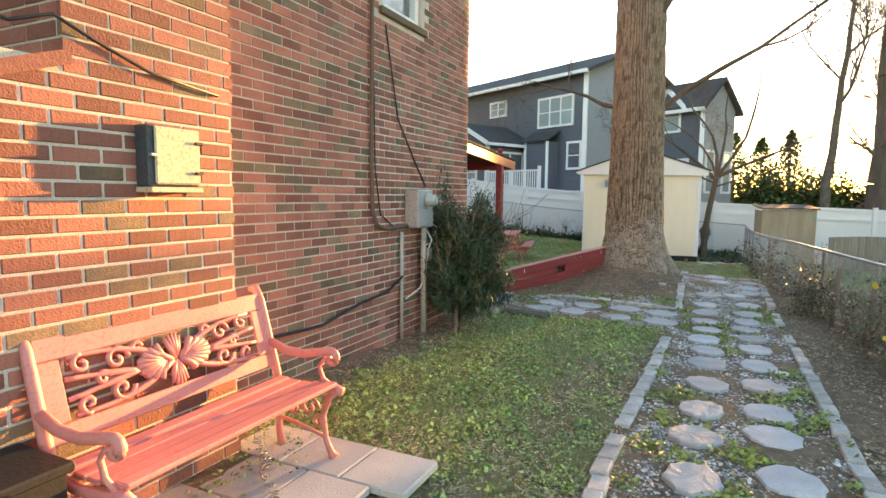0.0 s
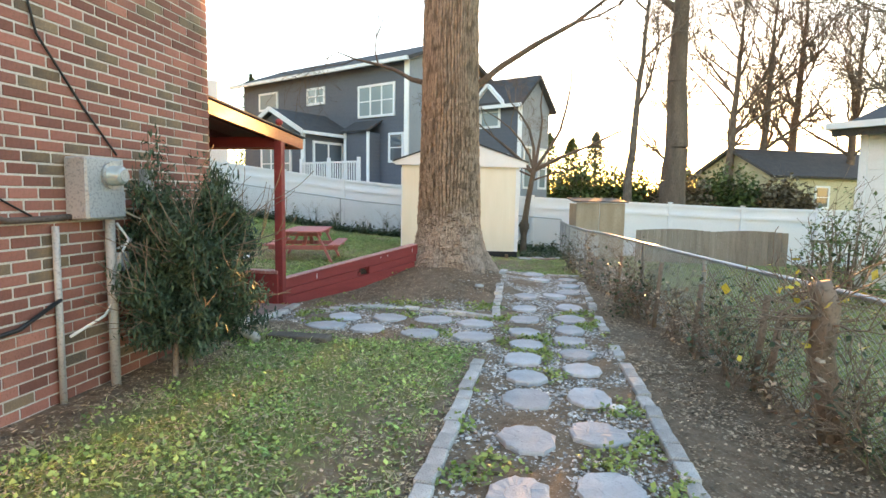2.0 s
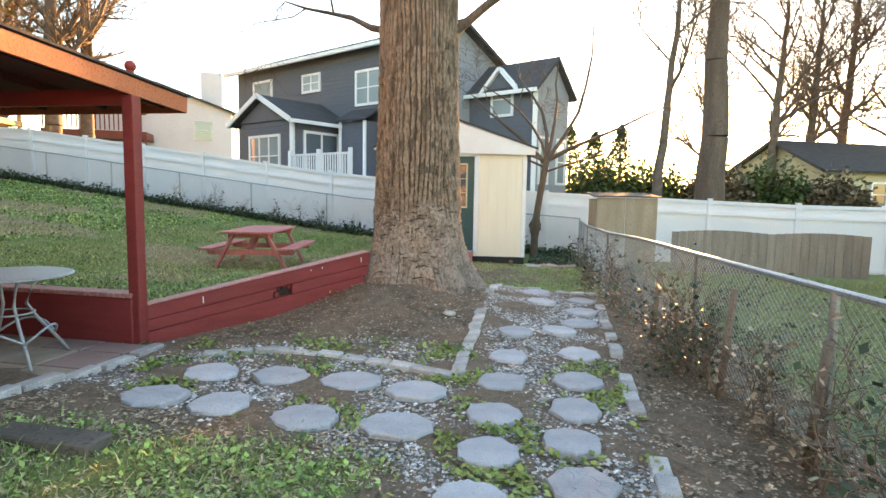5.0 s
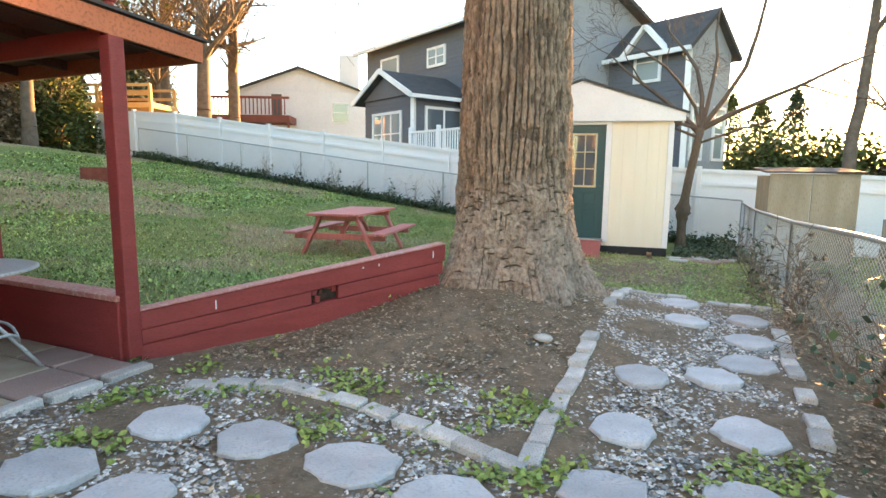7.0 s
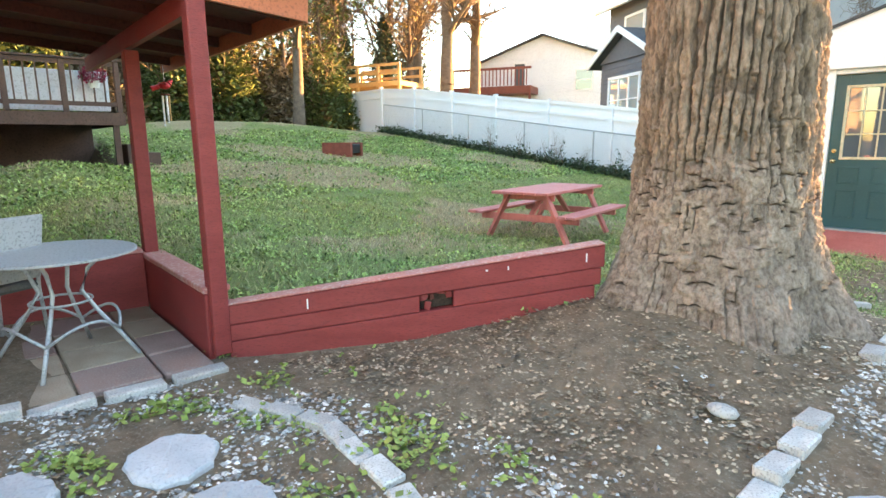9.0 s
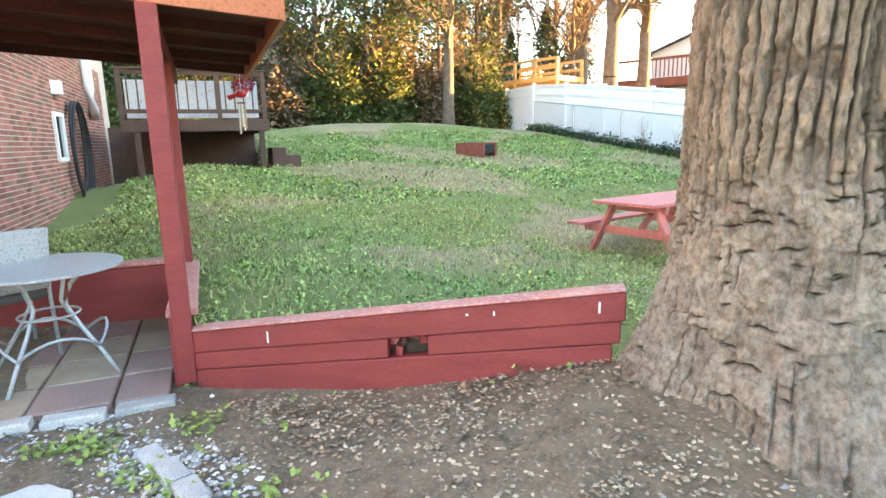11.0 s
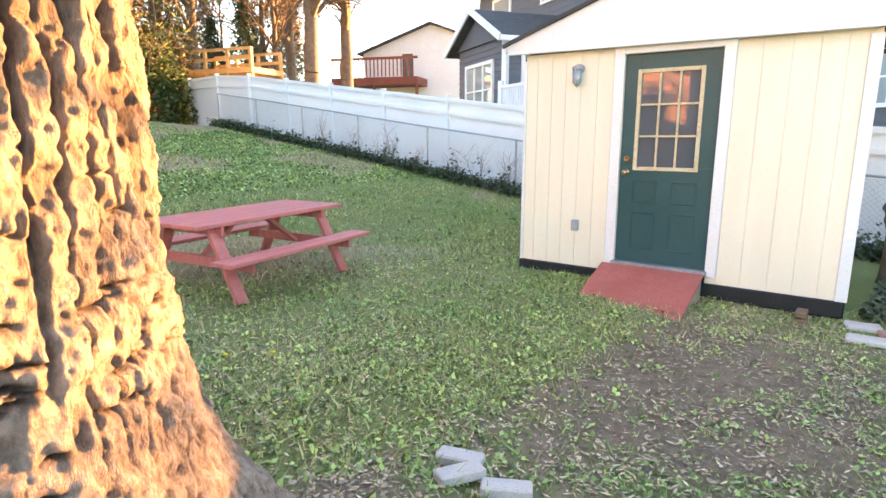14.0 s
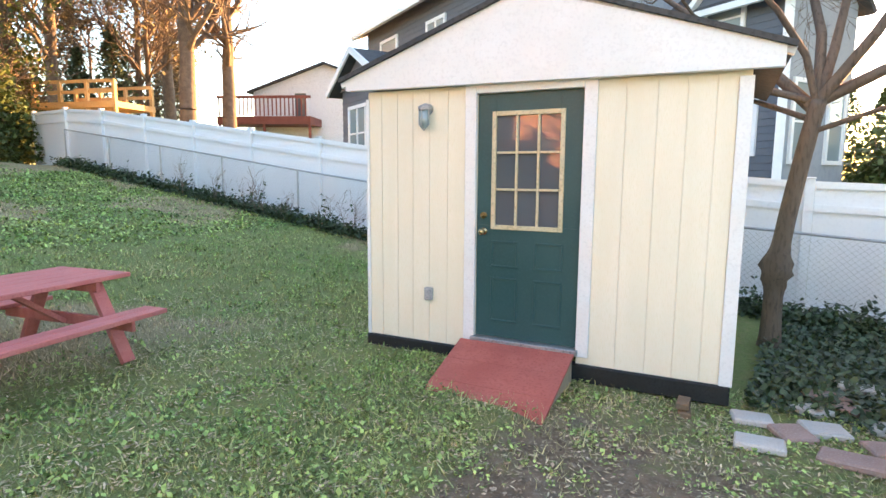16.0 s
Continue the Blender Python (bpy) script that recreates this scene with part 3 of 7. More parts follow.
ppart("wall_panel", boxed(PX0 - 0.06, PY1 - 0.06, PZ - 0.1, PX1 - 0.30, PY1 + 0.06, 0.22, 0.008), RED_WOOD)
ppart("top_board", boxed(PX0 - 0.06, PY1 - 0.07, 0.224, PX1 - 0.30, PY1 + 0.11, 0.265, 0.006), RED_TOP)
ppart("wall_panel", boxed(PX0 - 0.06, PY0 + 0.02, PZ - 0.1, PX0 + 0.06, PY1 - 0.064, 0.27, 0.008), RED_WOOD)
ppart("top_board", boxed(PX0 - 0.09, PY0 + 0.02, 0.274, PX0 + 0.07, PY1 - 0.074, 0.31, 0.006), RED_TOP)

roof = thing("porch_roof", (-3.36, 9.40, PZ), 0, "low porch roof with an orange-red fascia on dark red posts", "porch roof")


def rpart(name, bm, material, label=""):
    bmesh.ops.translate(bm, verts=bm.verts, vec=(3.36, -9.40, -PZ))
    return part(name, bm, material, roof, label)


RX0, RX1, RY0, RY1 = -7.0, -3.38, HY + 0.01, 10.15
RZ = lambda y: 2.22 - 0.070 * (y - 7.58)      # underside
rpart("post", boxed(-3.455, 9.36, PZ, -3.345, 9.47, RZ(9.4) - 0.06, 0.006), RED_WOOD)
rpart("post", boxed(-5.10, 9.35, 0.266, -4.99, 9.46, RZ(9.4) - 0.16, 0.006), RED_WOOD)
bm = bmesh.new()
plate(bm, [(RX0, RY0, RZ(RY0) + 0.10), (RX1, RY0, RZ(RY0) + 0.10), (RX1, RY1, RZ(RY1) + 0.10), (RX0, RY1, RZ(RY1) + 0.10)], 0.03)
rpart("roof_boards", bm, DARK_RED, "dark red underside boards")
bm = bmesh.new()
plate(bm, [(RX0 - 0.04, RY0, RZ(RY0) + 0.125), (RX1 + 0.04, RY0, RZ(RY0) + 0.125), (RX1 + 0.04, RY1 + 0.04, RZ(RY1) + 0.125), (RX0 - 0.04, RY1 + 0.04, RZ(RY1) + 0.125)], 0.02)
rpart("shingles", bm, ROOF, "dark shingles")
rpart("fascia", beam(bmesh.new(), (RX1, RY0, RZ(RY0) + 0.02), (RX1, RY1, RZ(RY1) + 0.02), 0.03, 0.15), ORANGE, "orange-red fascia board")
rpart("fascia", beam(bmesh.new(), (RX0, RY1, RZ(RY1) + 0.02), (RX1 - 0.016, RY1, RZ(RY1) + 0.02), 0.03, 0.15), ORANGE, "orange-red fascia board")
rpart("header_beam", beam(bmesh.new(), (RX0, 9.41, RZ(9.41) - 0.07), (RX1 - 0.08, 9.41, RZ(9.41) - 0.07), 0.05, 0.14), RED_WOOD)
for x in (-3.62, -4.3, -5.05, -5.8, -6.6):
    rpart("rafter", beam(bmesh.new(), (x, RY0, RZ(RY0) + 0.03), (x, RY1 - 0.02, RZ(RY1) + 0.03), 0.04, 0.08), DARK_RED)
bm = bmesh.new()
tube(bm, [(-3.40, 9.42, 2.20), (-3.40, 9.42, 2.25)], 0.03, 8)
bmesh.ops.create_uvsphere(bm, u_segments=12, v_segments=8, radius=0.05, matrix=Matrix.Translation((-3.40, 9.42, 2.29)))
rpart("finial", bm, RED_WOOD, "round dark red finial")

# ---- big tree ----
TX, TY = -1.44, 12.19
tree = thing("shade_tree", (TX, TY, 0.0), 0, "large old shade tree with furrowed bark and a flared pale base", "tree")


def bark_mat():
    """Furrowed grey-brown bark above, worn pale flaky bark below, mixed by the mesh's own wear mask; crevice shade is
    painted into both.
    """
    m = bpy.data.materials.new("old_tree_bark")
    m.use_nodes = True
    n, l = m.node_tree.nodes, m.node_tree.links
    b = n["Principled BSDF"]
    at = n.new("ShaderNodeAttribute")
    at.attribute_name = "wear"
    sp = n.new("ShaderNodeSeparateColor")
    l.new(at.outputs["Color"], sp.inputs[0])
    tc = n.new("ShaderNodeTexCoord")

    def nz(scale, detail, stretch):
        mp, t = n.new("ShaderNodeMapping"), n.new("ShaderNodeTexNoise")
        mp.inputs["Scale"].default_value = stretch
        t.inputs["Scale"].default_value, t.inputs["Detail"].default_value, t.inputs["Roughness"].default_value = scale, detail, 0.72
        l.new(tc.outputs["Object"], mp.inputs[0]), l.new(mp.outputs[0], t.inputs[0])
        return t.outputs[0]

    def rp(src, a, ca, c, cc):
        r = n.new("ShaderNodeValToRGB")
        e = r.color_ramp.elements
        e[0].position, e[1].position, e[0].color, e[1].color = a, c, (*ca, 1), (*cc, 1)
        l.new(src, r.inputs[0])
        return r.outputs[0]

    def mx(f, a, c):
        q = n.new("ShaderNodeMix")
        q.data_type = "RGBA"
        l.new(f, q.inputs[0]), l.new(a, q.inputs[6]), l.new(c, q.inputs[7])
        return q.outputs[2]

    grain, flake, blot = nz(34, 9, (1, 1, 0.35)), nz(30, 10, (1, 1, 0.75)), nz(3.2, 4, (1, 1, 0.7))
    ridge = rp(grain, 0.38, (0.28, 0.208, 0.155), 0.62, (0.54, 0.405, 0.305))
    # furrow floors get a darker colour, painted shade on top of the relief
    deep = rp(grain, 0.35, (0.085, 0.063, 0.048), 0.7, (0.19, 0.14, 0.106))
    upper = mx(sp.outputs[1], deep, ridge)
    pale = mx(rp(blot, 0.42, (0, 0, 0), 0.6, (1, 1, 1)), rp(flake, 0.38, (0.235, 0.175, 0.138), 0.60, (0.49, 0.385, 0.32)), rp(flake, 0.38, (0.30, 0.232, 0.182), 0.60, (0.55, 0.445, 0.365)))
    # gashes and cracks are shaded near black by colour as well
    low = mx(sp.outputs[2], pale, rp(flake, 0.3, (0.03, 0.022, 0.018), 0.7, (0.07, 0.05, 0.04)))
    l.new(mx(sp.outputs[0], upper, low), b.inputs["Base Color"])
    b.inputs["Roughness"].default_value, b.inputs["Specular IOR Level"].default_value = 0.95, 0.15
    bp = n.new("ShaderNodeBump")
    bp.inputs["Strength"].default_value, bp.inputs["Distance"].default_value = 1.0, 0.03
    ad = n.new("ShaderNodeMath")
    fib = nz(70, 8, (1, 1, 0.22))
    ad.operation = "MULTIPLY_ADD"
    ad.inputs[1].default_value = 0.7
    l.new(fib, ad.inputs[0]), l.new(flake, ad.inputs[2]), l.new(ad.outputs[0], bp.inputs["Height"]), l.new(bp.outputs[0], b.inputs["Normal"])
    return m


def ring_noise(A, Z, cols, rows, seed):
    """Smooth random field round the trunk: cols cells round it, rows cells a metre up it."""
    g = np.random.default_rng(seed).uniform(0, 1, (int(13 * rows) + 3, cols))
    u, v = A / (2 * np.pi) * cols, (Z + 0.5) * rows
    iu, iv = np.floor(u).astype(int), np.floor(v).astype(int)
    fu, fv = u - iu, v - iv
    fu, fv = fu * fu * (3 - 2 * fu), fv * fv * (3 - 2 * fv)
    iv = np.clip(iv, 0, len(g) - 2)
    a, b = g[iv, iu % cols], g[iv, (iu + 1) % cols]
    c, d = g[iv + 1, iu % cols], g[iv + 1, (iu + 1) % cols]
    return (a * (1 - fu) + b * fu) * (1 - fv) + (c * (1 - fu) + d * fu) * fv


def trunk_mesh():
    """Furrowed trunk with root flare; the lower part is worn and pale, with short level gashes."""
    zs = np.concatenate([np.linspace(-0.45, 0.1, 60), np.linspace(0.105, 1.6, 290), np.linspace(1.61, 3.0, 120), np.linspace(3.05, 11.5, 110)])
    nz, na = len(zs), 640
    an = np.linspace(0, 2 * np.pi, na, endpoint=False)
    A, Z = np.meshgrid(an, zs)
    r = 0.502 + 0.085 * np.clip(2.4 - Z, 0, 3) / 2.4 - 0.016 * np.clip(Z - 2.4, 0, 20)
    flare = np.clip(0.85 - Z, 0, 1.4)
    lobes = 0.5 + 0.5 * np.cos(5 * (A - 0.35) + 0.6 * np.sin(A))
    r = r + flare ** 1.9 * (0.17 + 0.27 * lobes)
    AW = A + 0.05 * (ring_noise(A, Z, 14, 3.0, 1) - 0.5) + 0.03 * (ring_noise(A, Z, 30, 9.0, 2) - 0.5)
    low = ring_noise(A, Z, 9, 1.4, 3) * 0.5 + ring_noise(A, Z, 40, 3.0, 4) * 0.35
    smooth = ss(1.42, 1.22, Z + 0.55 * low)
    sway = 3.8 * ring_noise(A, Z, 15, 0.9, 5) + 1.5 * ring_noise(A, Z, 33, 2.2, 6) + 0.55 * ring_noise(A, Z, 80, 9, 15)
    line = np.abs(np.sin(29 * A + 1.25 * sway))
    split = ss(0.30, 0.42, ring_noise((A + 0.02 * sway) % (2 * np.pi), Z, 60, 6.5, 16))
    crest = ss(0.12, 0.50, line + 0.34 * (ring_noise(A, Z, 150, 26, 17) - 0.5)) * (0.35 + 0.65 * split)
    chip = ring_noise(A, Z, 90, 16, 7)
    grit = ring_noise(A, Z, 300, 62, 41) - 0.5
    step = ss(0.30, 0.46, ring_noise((A + 0.012 * sway) % (2 * np.pi), Z, 96, 19, 42))
    fur = np.clip(crest * (0.74 + 0.16 * step + 0.5 * (chip - 0.5)) + 0.20 * grit, 0, 1)
    plates = ss(0.42, 0.54, ring_noise(AW % (2 * np.pi), Z, 44, 8, 8)) + 0.6 * ss(0.4, 0.6, ring_noise(AW % (2 * np.pi), Z, 100, 24, 9))
    gash = np.zeros_like(Z)
    gr = np.random.default_rng(21)
    for _ in range(230):
        a0, z0 = gr.uniform(0, 6.283), gr.choice((gr.normal(0.84, 0.14), gr.uniform(0.15, 1.4)))
        la, tz, sl = gr.uniform(0.025, 0.10), gr.uniform(0.005, 0.009), gr.uniform(-0.10, 0.10)
        da = (A - a0 + np.pi) % (2 * np.pi) - np.pi
        gash = np.maximum(gash, np.exp(-(da / la) ** 4 - ((Z - z0 - sl * da - 0.004 * np.sin(da * 45 + a0 * 9)) / (tz * (1.15 - np.clip(np.abs(da) / la, 0, 1) * 0.7))) ** 2))
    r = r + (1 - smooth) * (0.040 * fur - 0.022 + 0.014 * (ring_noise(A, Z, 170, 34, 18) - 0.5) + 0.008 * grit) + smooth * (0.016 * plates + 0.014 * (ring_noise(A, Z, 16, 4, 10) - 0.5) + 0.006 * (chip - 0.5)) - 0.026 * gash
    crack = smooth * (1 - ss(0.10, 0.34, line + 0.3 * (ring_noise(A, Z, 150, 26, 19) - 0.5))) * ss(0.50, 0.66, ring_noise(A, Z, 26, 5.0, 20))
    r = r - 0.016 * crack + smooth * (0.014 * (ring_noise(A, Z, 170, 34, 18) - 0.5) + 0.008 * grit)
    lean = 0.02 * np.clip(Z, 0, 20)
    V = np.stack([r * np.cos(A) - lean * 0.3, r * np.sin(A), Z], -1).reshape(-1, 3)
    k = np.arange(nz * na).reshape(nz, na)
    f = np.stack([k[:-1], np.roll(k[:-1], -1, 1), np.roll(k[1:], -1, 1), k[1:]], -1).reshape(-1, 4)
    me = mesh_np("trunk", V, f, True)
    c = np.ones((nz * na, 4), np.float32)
    # red: worn bark; green: ridge height; blue: hollows to paint dark
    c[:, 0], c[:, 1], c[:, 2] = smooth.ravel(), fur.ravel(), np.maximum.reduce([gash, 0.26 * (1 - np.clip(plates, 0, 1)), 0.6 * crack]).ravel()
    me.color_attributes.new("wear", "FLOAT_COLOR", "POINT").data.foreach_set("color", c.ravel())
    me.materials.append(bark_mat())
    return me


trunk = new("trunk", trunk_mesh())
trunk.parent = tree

# ---- garden shed ----
SX0, SX1, SY0, SY1, SZ0, SZ1, SPK = -3.42, -0.46, 17.40, 20.0, -0.06, 2.09, 2.74
SHED_M = pose(-3.661, 17.912, -0.172, 0, 0, 6.5) @ Matrix.Scale(1.125, 4)
shed = thing("garden_shed", (0, 0, 0), 0, "cream panelled garden shed with white gable and teal door", "shed")
shed.matrix_world = SHED_M @ pose(0, 0, SZ0)
S0 = Vector((SX0, SY0, SZ0))


def spart(name, bm, material, label="", parent=None, smooth=False):
    bmesh.ops.translate(bm, verts=bm.verts, vec=-S0)
    return part(name, bm, material, parent or shed, label, smooth)


DX0, DX1, DZ0, DZ1 = -2.38, -1.53, 0.06, 2.02
bm = bmesh.new()
for x0, x1, z0, z1 in ((SX0, DX0, SZ0, SZ1), (DX1, SX1, SZ0, SZ1), (DX0, DX1, DZ1, SZ1)):
    box(bm, x0, SY0 + 0.012, z0, x1, SY0 + 0.09, z1)
spart("front_wall", bm, CREAM, "cream grooved panel wall")
gx0 = SX0
grooves = [-3.42, -3.28, -3.12, -2.97, -2.81, -2.64, -2.475, -1.435, -1.24, -1.03, -0.84, -0.66, -0.535]
for a, b in zip(grooves, grooves[1:]):
    if b < DX0 or a > DX1:
        spart("panel", boxed(a + 0.002, SY0 + 0.005, SZ0, b - 0.002, SY0 + 0.0115, SZ1 - 0.02, 0.0015), CREAM)
spart("side_wall", boxed(SX1 - 0.09, SY0 + 0.094, SZ0, SX1, SY1, SZ1), CREAM)
spart("side_wall", boxed(SX0, SY0 + 0.094, SZ0, SX0 + 0.09, SY1, SZ1), CREAM)
spart("rear_wall", boxed(SX0 + 0.094, SY1 - 0.09, SZ0, SX1 - 0.094, SY1, SZ1), CREAM)
bm = bmesh.new()
MX = (SX0 + SX1) / 2
plate(bm, [(SX0 - 0.17, SY0 - 0.03, SZ1 + 0.01), (SX1 + 0.17, SY0 - 0.03, SZ1 - 0.03), (SX1 + 0.17, SY0 - 0.03, 2.20), (MX, SY0 - 0.03, SPK - 0.02), (SX0 - 0.17, SY0 - 0.03, 2.20)], -0.06)
spart("gable", bm, WHITE, "white painted gable board")
for sgn, xe in ((-1, SX0 - 0.22), (1, SX1 + 0.22)):
    bm = bmesh.new()
    q = [(xe, SY0 - 0.12, 2.17), (MX, SY0 - 0.12, SPK + 0.02), (MX, SY1 + 0.1, SPK + 0.02), (xe, SY1 + 0.1, 2.17)]
    plate(bm, q if sgn < 0 else q[::-1], -0.035)
    spart("roof_slope", bm, ROOF, "dark shingle roof slope")
    spart("rake_trim", beam(bmesh.new(), (xe + 0.0, SY0 - 0.06, 2.15), (MX, SY0 - 0.06, SPK - 0.0), 0.05, 0.05), WHITE if sgn < 0 else KERB)
for x0, x1 in ((SX1 - 0.075, SX1 + 0.012), (SX0 - 0.012, SX0 + 0.02)):
    spart("corner_trim", boxed(x0, SY0 - 0.014, SZ0, x1, SY0 - 0.001, SZ1 - 0.06, 0.003), WHITE)
spart("skirt", boxed(SX0 - 0.02, SY0 - 0.02, SZ0 - 0.14, SX1 + 0.0, SY0 + 0.06, SZ0 + 0.0, 0.01), BLACK, "black skirting board")
for x0, z0, x1, z1 in ((DX0 - 0.095, SZ0 + 0.06, DX0, DZ1 + 0.09), (DX1, SZ0 + 0.06, DX1 + 0.095, DZ1 + 0.09), (DX0, DZ1, DX1, DZ1 + 0.09)):
    spart("door_casing", boxed(x0, SY0 - 0.026, z0, x1, SY0 + 0.011, z1, 0.005), WHITE)
spart("threshold", boxed(DX0 - 0.02, SY0 - 0.06, DZ0 - 0.05, DX1 + 0.02, SY0 + 0.06, DZ0 - 0.004, 0.005), STEEL, "metal threshold")

GZ0, GZ1, GX0, GX1 = 0.98, 1.85, -2.225, -1.70
door = spart("door", boxed(DX0 + 0.004, SY0 + 0.02, DZ0, DX1 - 0.004, SY0 + 0.062, GZ0), GREEN_DOOR, "teal door with a nine-pane window")
for x0, x1, z0, z1 in ((DX0 + 0.004, GX0, GZ0 + 0.001, DZ1 - 0.004), (GX1, DX1 - 0.004, GZ0 + 0.001, DZ1 - 0.004), (GX0 + 0.001, GX1 - 0.001, GZ1, DZ1 - 0.004)):
    spart("door_rail", boxed(x0, SY0 + 0.02, z0, x1, SY0 + 0.062, z1), GREEN_DOOR, "", door)
bm = boxed(GX0, SY0 + 0.035, GZ0, GX1, SY0 + 0.04, GZ1)
spart("pane", bm, DARK_GLASS, "dark glass", door)
MUNTIN = mat("yellowed_muntin", (0.62, 0.52, 0.33), (0.68, 0.58, 0.40), 0.6)
for x0, z0, x1, z1 in ((GX0 - 0.03, GZ0 - 0.03, GX0 + 0.005, GZ1 + 0.03), (GX1 - 0.005, GZ0 - 0.03, GX1 + 0.03, GZ1 + 0.03), (GX0 + 0.006, GZ0 - 0.03, GX1 - 0.006, GZ0 + 0.005), (GX0 + 0.006, GZ1 - 0.005, GX1 - 0.006, GZ1 + 0.03)):
    spart("window_frame", boxed(x0, SY0 + 0.008, z0, x1, SY0 + 0.03, z1, 0.003), MUNTIN, "yellowed window frame", door)
for k in (1, 2):
    x = GX0 + (GX1 - GX0) * k / 3
    z = GZ0 + (GZ1 - GZ0) * k / 3
    spart("muntin", boxed(x - 0.009, SY0 + 0.012, GZ0, x + 0.009, SY0 + 0.034, GZ1, 0.002), MUNTIN, "", door)
    for j in range(3):
        a, b = GX0 + (GX1 - GX0) * j / 3, GX0 + (GX1 - GX0) * (j + 1) / 3
        spart("muntin", boxed(a + 0.01, SY0 + 0.013, z - 0.009, b - 0.01, SY0 + 0.034, z + 0.009, 0.002), MUNTIN, "", door)
for z0, z1 in ((0.64, 0.86), (0.19, 0.56)):
    for x0, x1 in ((-2.25, -2.02), (-1.89, -1.66)):
        bm = bmesh.new()
        for b in ((x0, z0, x1, z0 + 0.02), (x0, z1 - 0.02, x1, z1), (x0, z0 + 0.021, x0 + 0.02, z1 - 0.021), (x1 - 0.02, z0 + 0.021, x1, z1 - 0.021)):
            box(bm, b[0], SY0 + 0.012, b[1], b[2], SY0 + 0.021, b[3], 0.004)
        spart("door_panel", bm, GREEN_DOOR, "", door)
bm = bmesh.new()
bmesh.ops.create_uvsphere(bm, u_segments=14, v_segments=8, radius=0.028, matrix=Matrix.Translation((-2.315, SY0 - 0.035, 0.93)))
tube(bm, [(-2.315, SY0 + 0.02, 0.93), (-2.315, SY0 - 0.03, 0.93)], 0.012, 10)
tube(bm, [(-2.315, SY0 + 0.02, 0.93), (-2.315, SY0 + 0.01, 0.93)], 0.03, 14)
spart("door_knob", bm, BRASS, "brass door knob", door, True)
spart("deadbolt", tube(bmesh.new(), [(-2.315, SY0 + 0.02, 1.06), (-2.315, SY0 - 0.005, 1.06)], 0.026, 14), BRASS, "brass deadbolt", door)

ramp = thing("ramp", (-2.053, 18.103, -0.397), 6.5, "faded red plywood ramp against the shed door", "ramp")
ramp.matrix_world = ramp.matrix_world @ Matrix.Scale(1.125, 4)
for k in range(3):
    a, b = k / 3, (k + 1) / 3
    bm = bmesh.new()
    y = lambda s: -0.065 - 0.93 * s
    z = lambda s: 0.20 * (1 - s) + 0.03
    plate(bm, [(-0.50 + 0.07 * a, y(a), z(a)), (0.45 + 0.02 * a, y(a), z(a)), (0.45 + 0.02 * b, y(b) + 0.006, z(b)), (-0.50 + 0.07 * b, y(b) + 0.006, z(b))], -0.022)
    part("board", bm, mat("faded_red_board", (0.42, 0.11, 0.085), (0.50, 0.15, 0.12), 0.7, 4, 50, 0.3, c3=(0.36, 0.09, 0.07)) if k == 0 else bpy.data.materials["faded_red_board"], ramp)
bm = bmesh.new()
plate(bm, [(0.44, -0.07, 0.0), (0.44, -0.07, 0.20), (0.44, -0.98, 0.02), (0.44, -0.98, 0.0)], 0.03)
part("side_board", bm, RAW_WOOD, ramp)

# ---- picnic table ----
picnic = thing("picnic_table", (-5.37, 15.21, hz(-5.37, 15.2)), 13, "salmon pink painted wooden picnic table with two benches", "picnic table")
PT_L, PT_W = 2.02, 0.90
for k in range(5):
    w = PT_W / 5
    x = -PT_W / 2 + k * w
    part("tabletop_board", boxed(x + 0.003, -PT_L / 2, 0.71, x + w - 0.003, PT_L / 2, 0.75, 0.005), PINK_WOOD, picnic)
for s in (-1, 1):
    for x in (0.60, 0.735):
        part("bench_board", boxed(s * (x + 0.065) - 0.0625, -PT_L / 2, 0.405, s * (x + 0.065) + 0.0625, PT_L / 2, 0.445, 0.005), PINK_WOOD, picnic)
    y = s * 0.70
    part("cross_beam", boxed(-0.80, y - 0.02, 0.30, 0.80, y + 0.02, 0.40, 0.005), PINK_WOOD, picnic)
    part("top_batten", boxed(-0.42, y - 0.02, 0.615, 0.42, y + 0.02, 0.705, 0.005), PINK_WOOD, picnic)
    for q in (-1, 1):
        part("leg", beam(bmesh.new(), (q * 0.66, y + 0.042 * s, 0.0), (q * 0.30, y + 0.042 * s, 0.705), 0.045, 0.12, (0, 1, 0)), PINK_WOOD, picnic)
    part("brace", beam(bmesh.new(), (0, s * 0.66, 0.33), (0, s * 0.18, 0.69), 0.04, 0.08, (1, 0, 0)), PINK_WOOD, picnic)

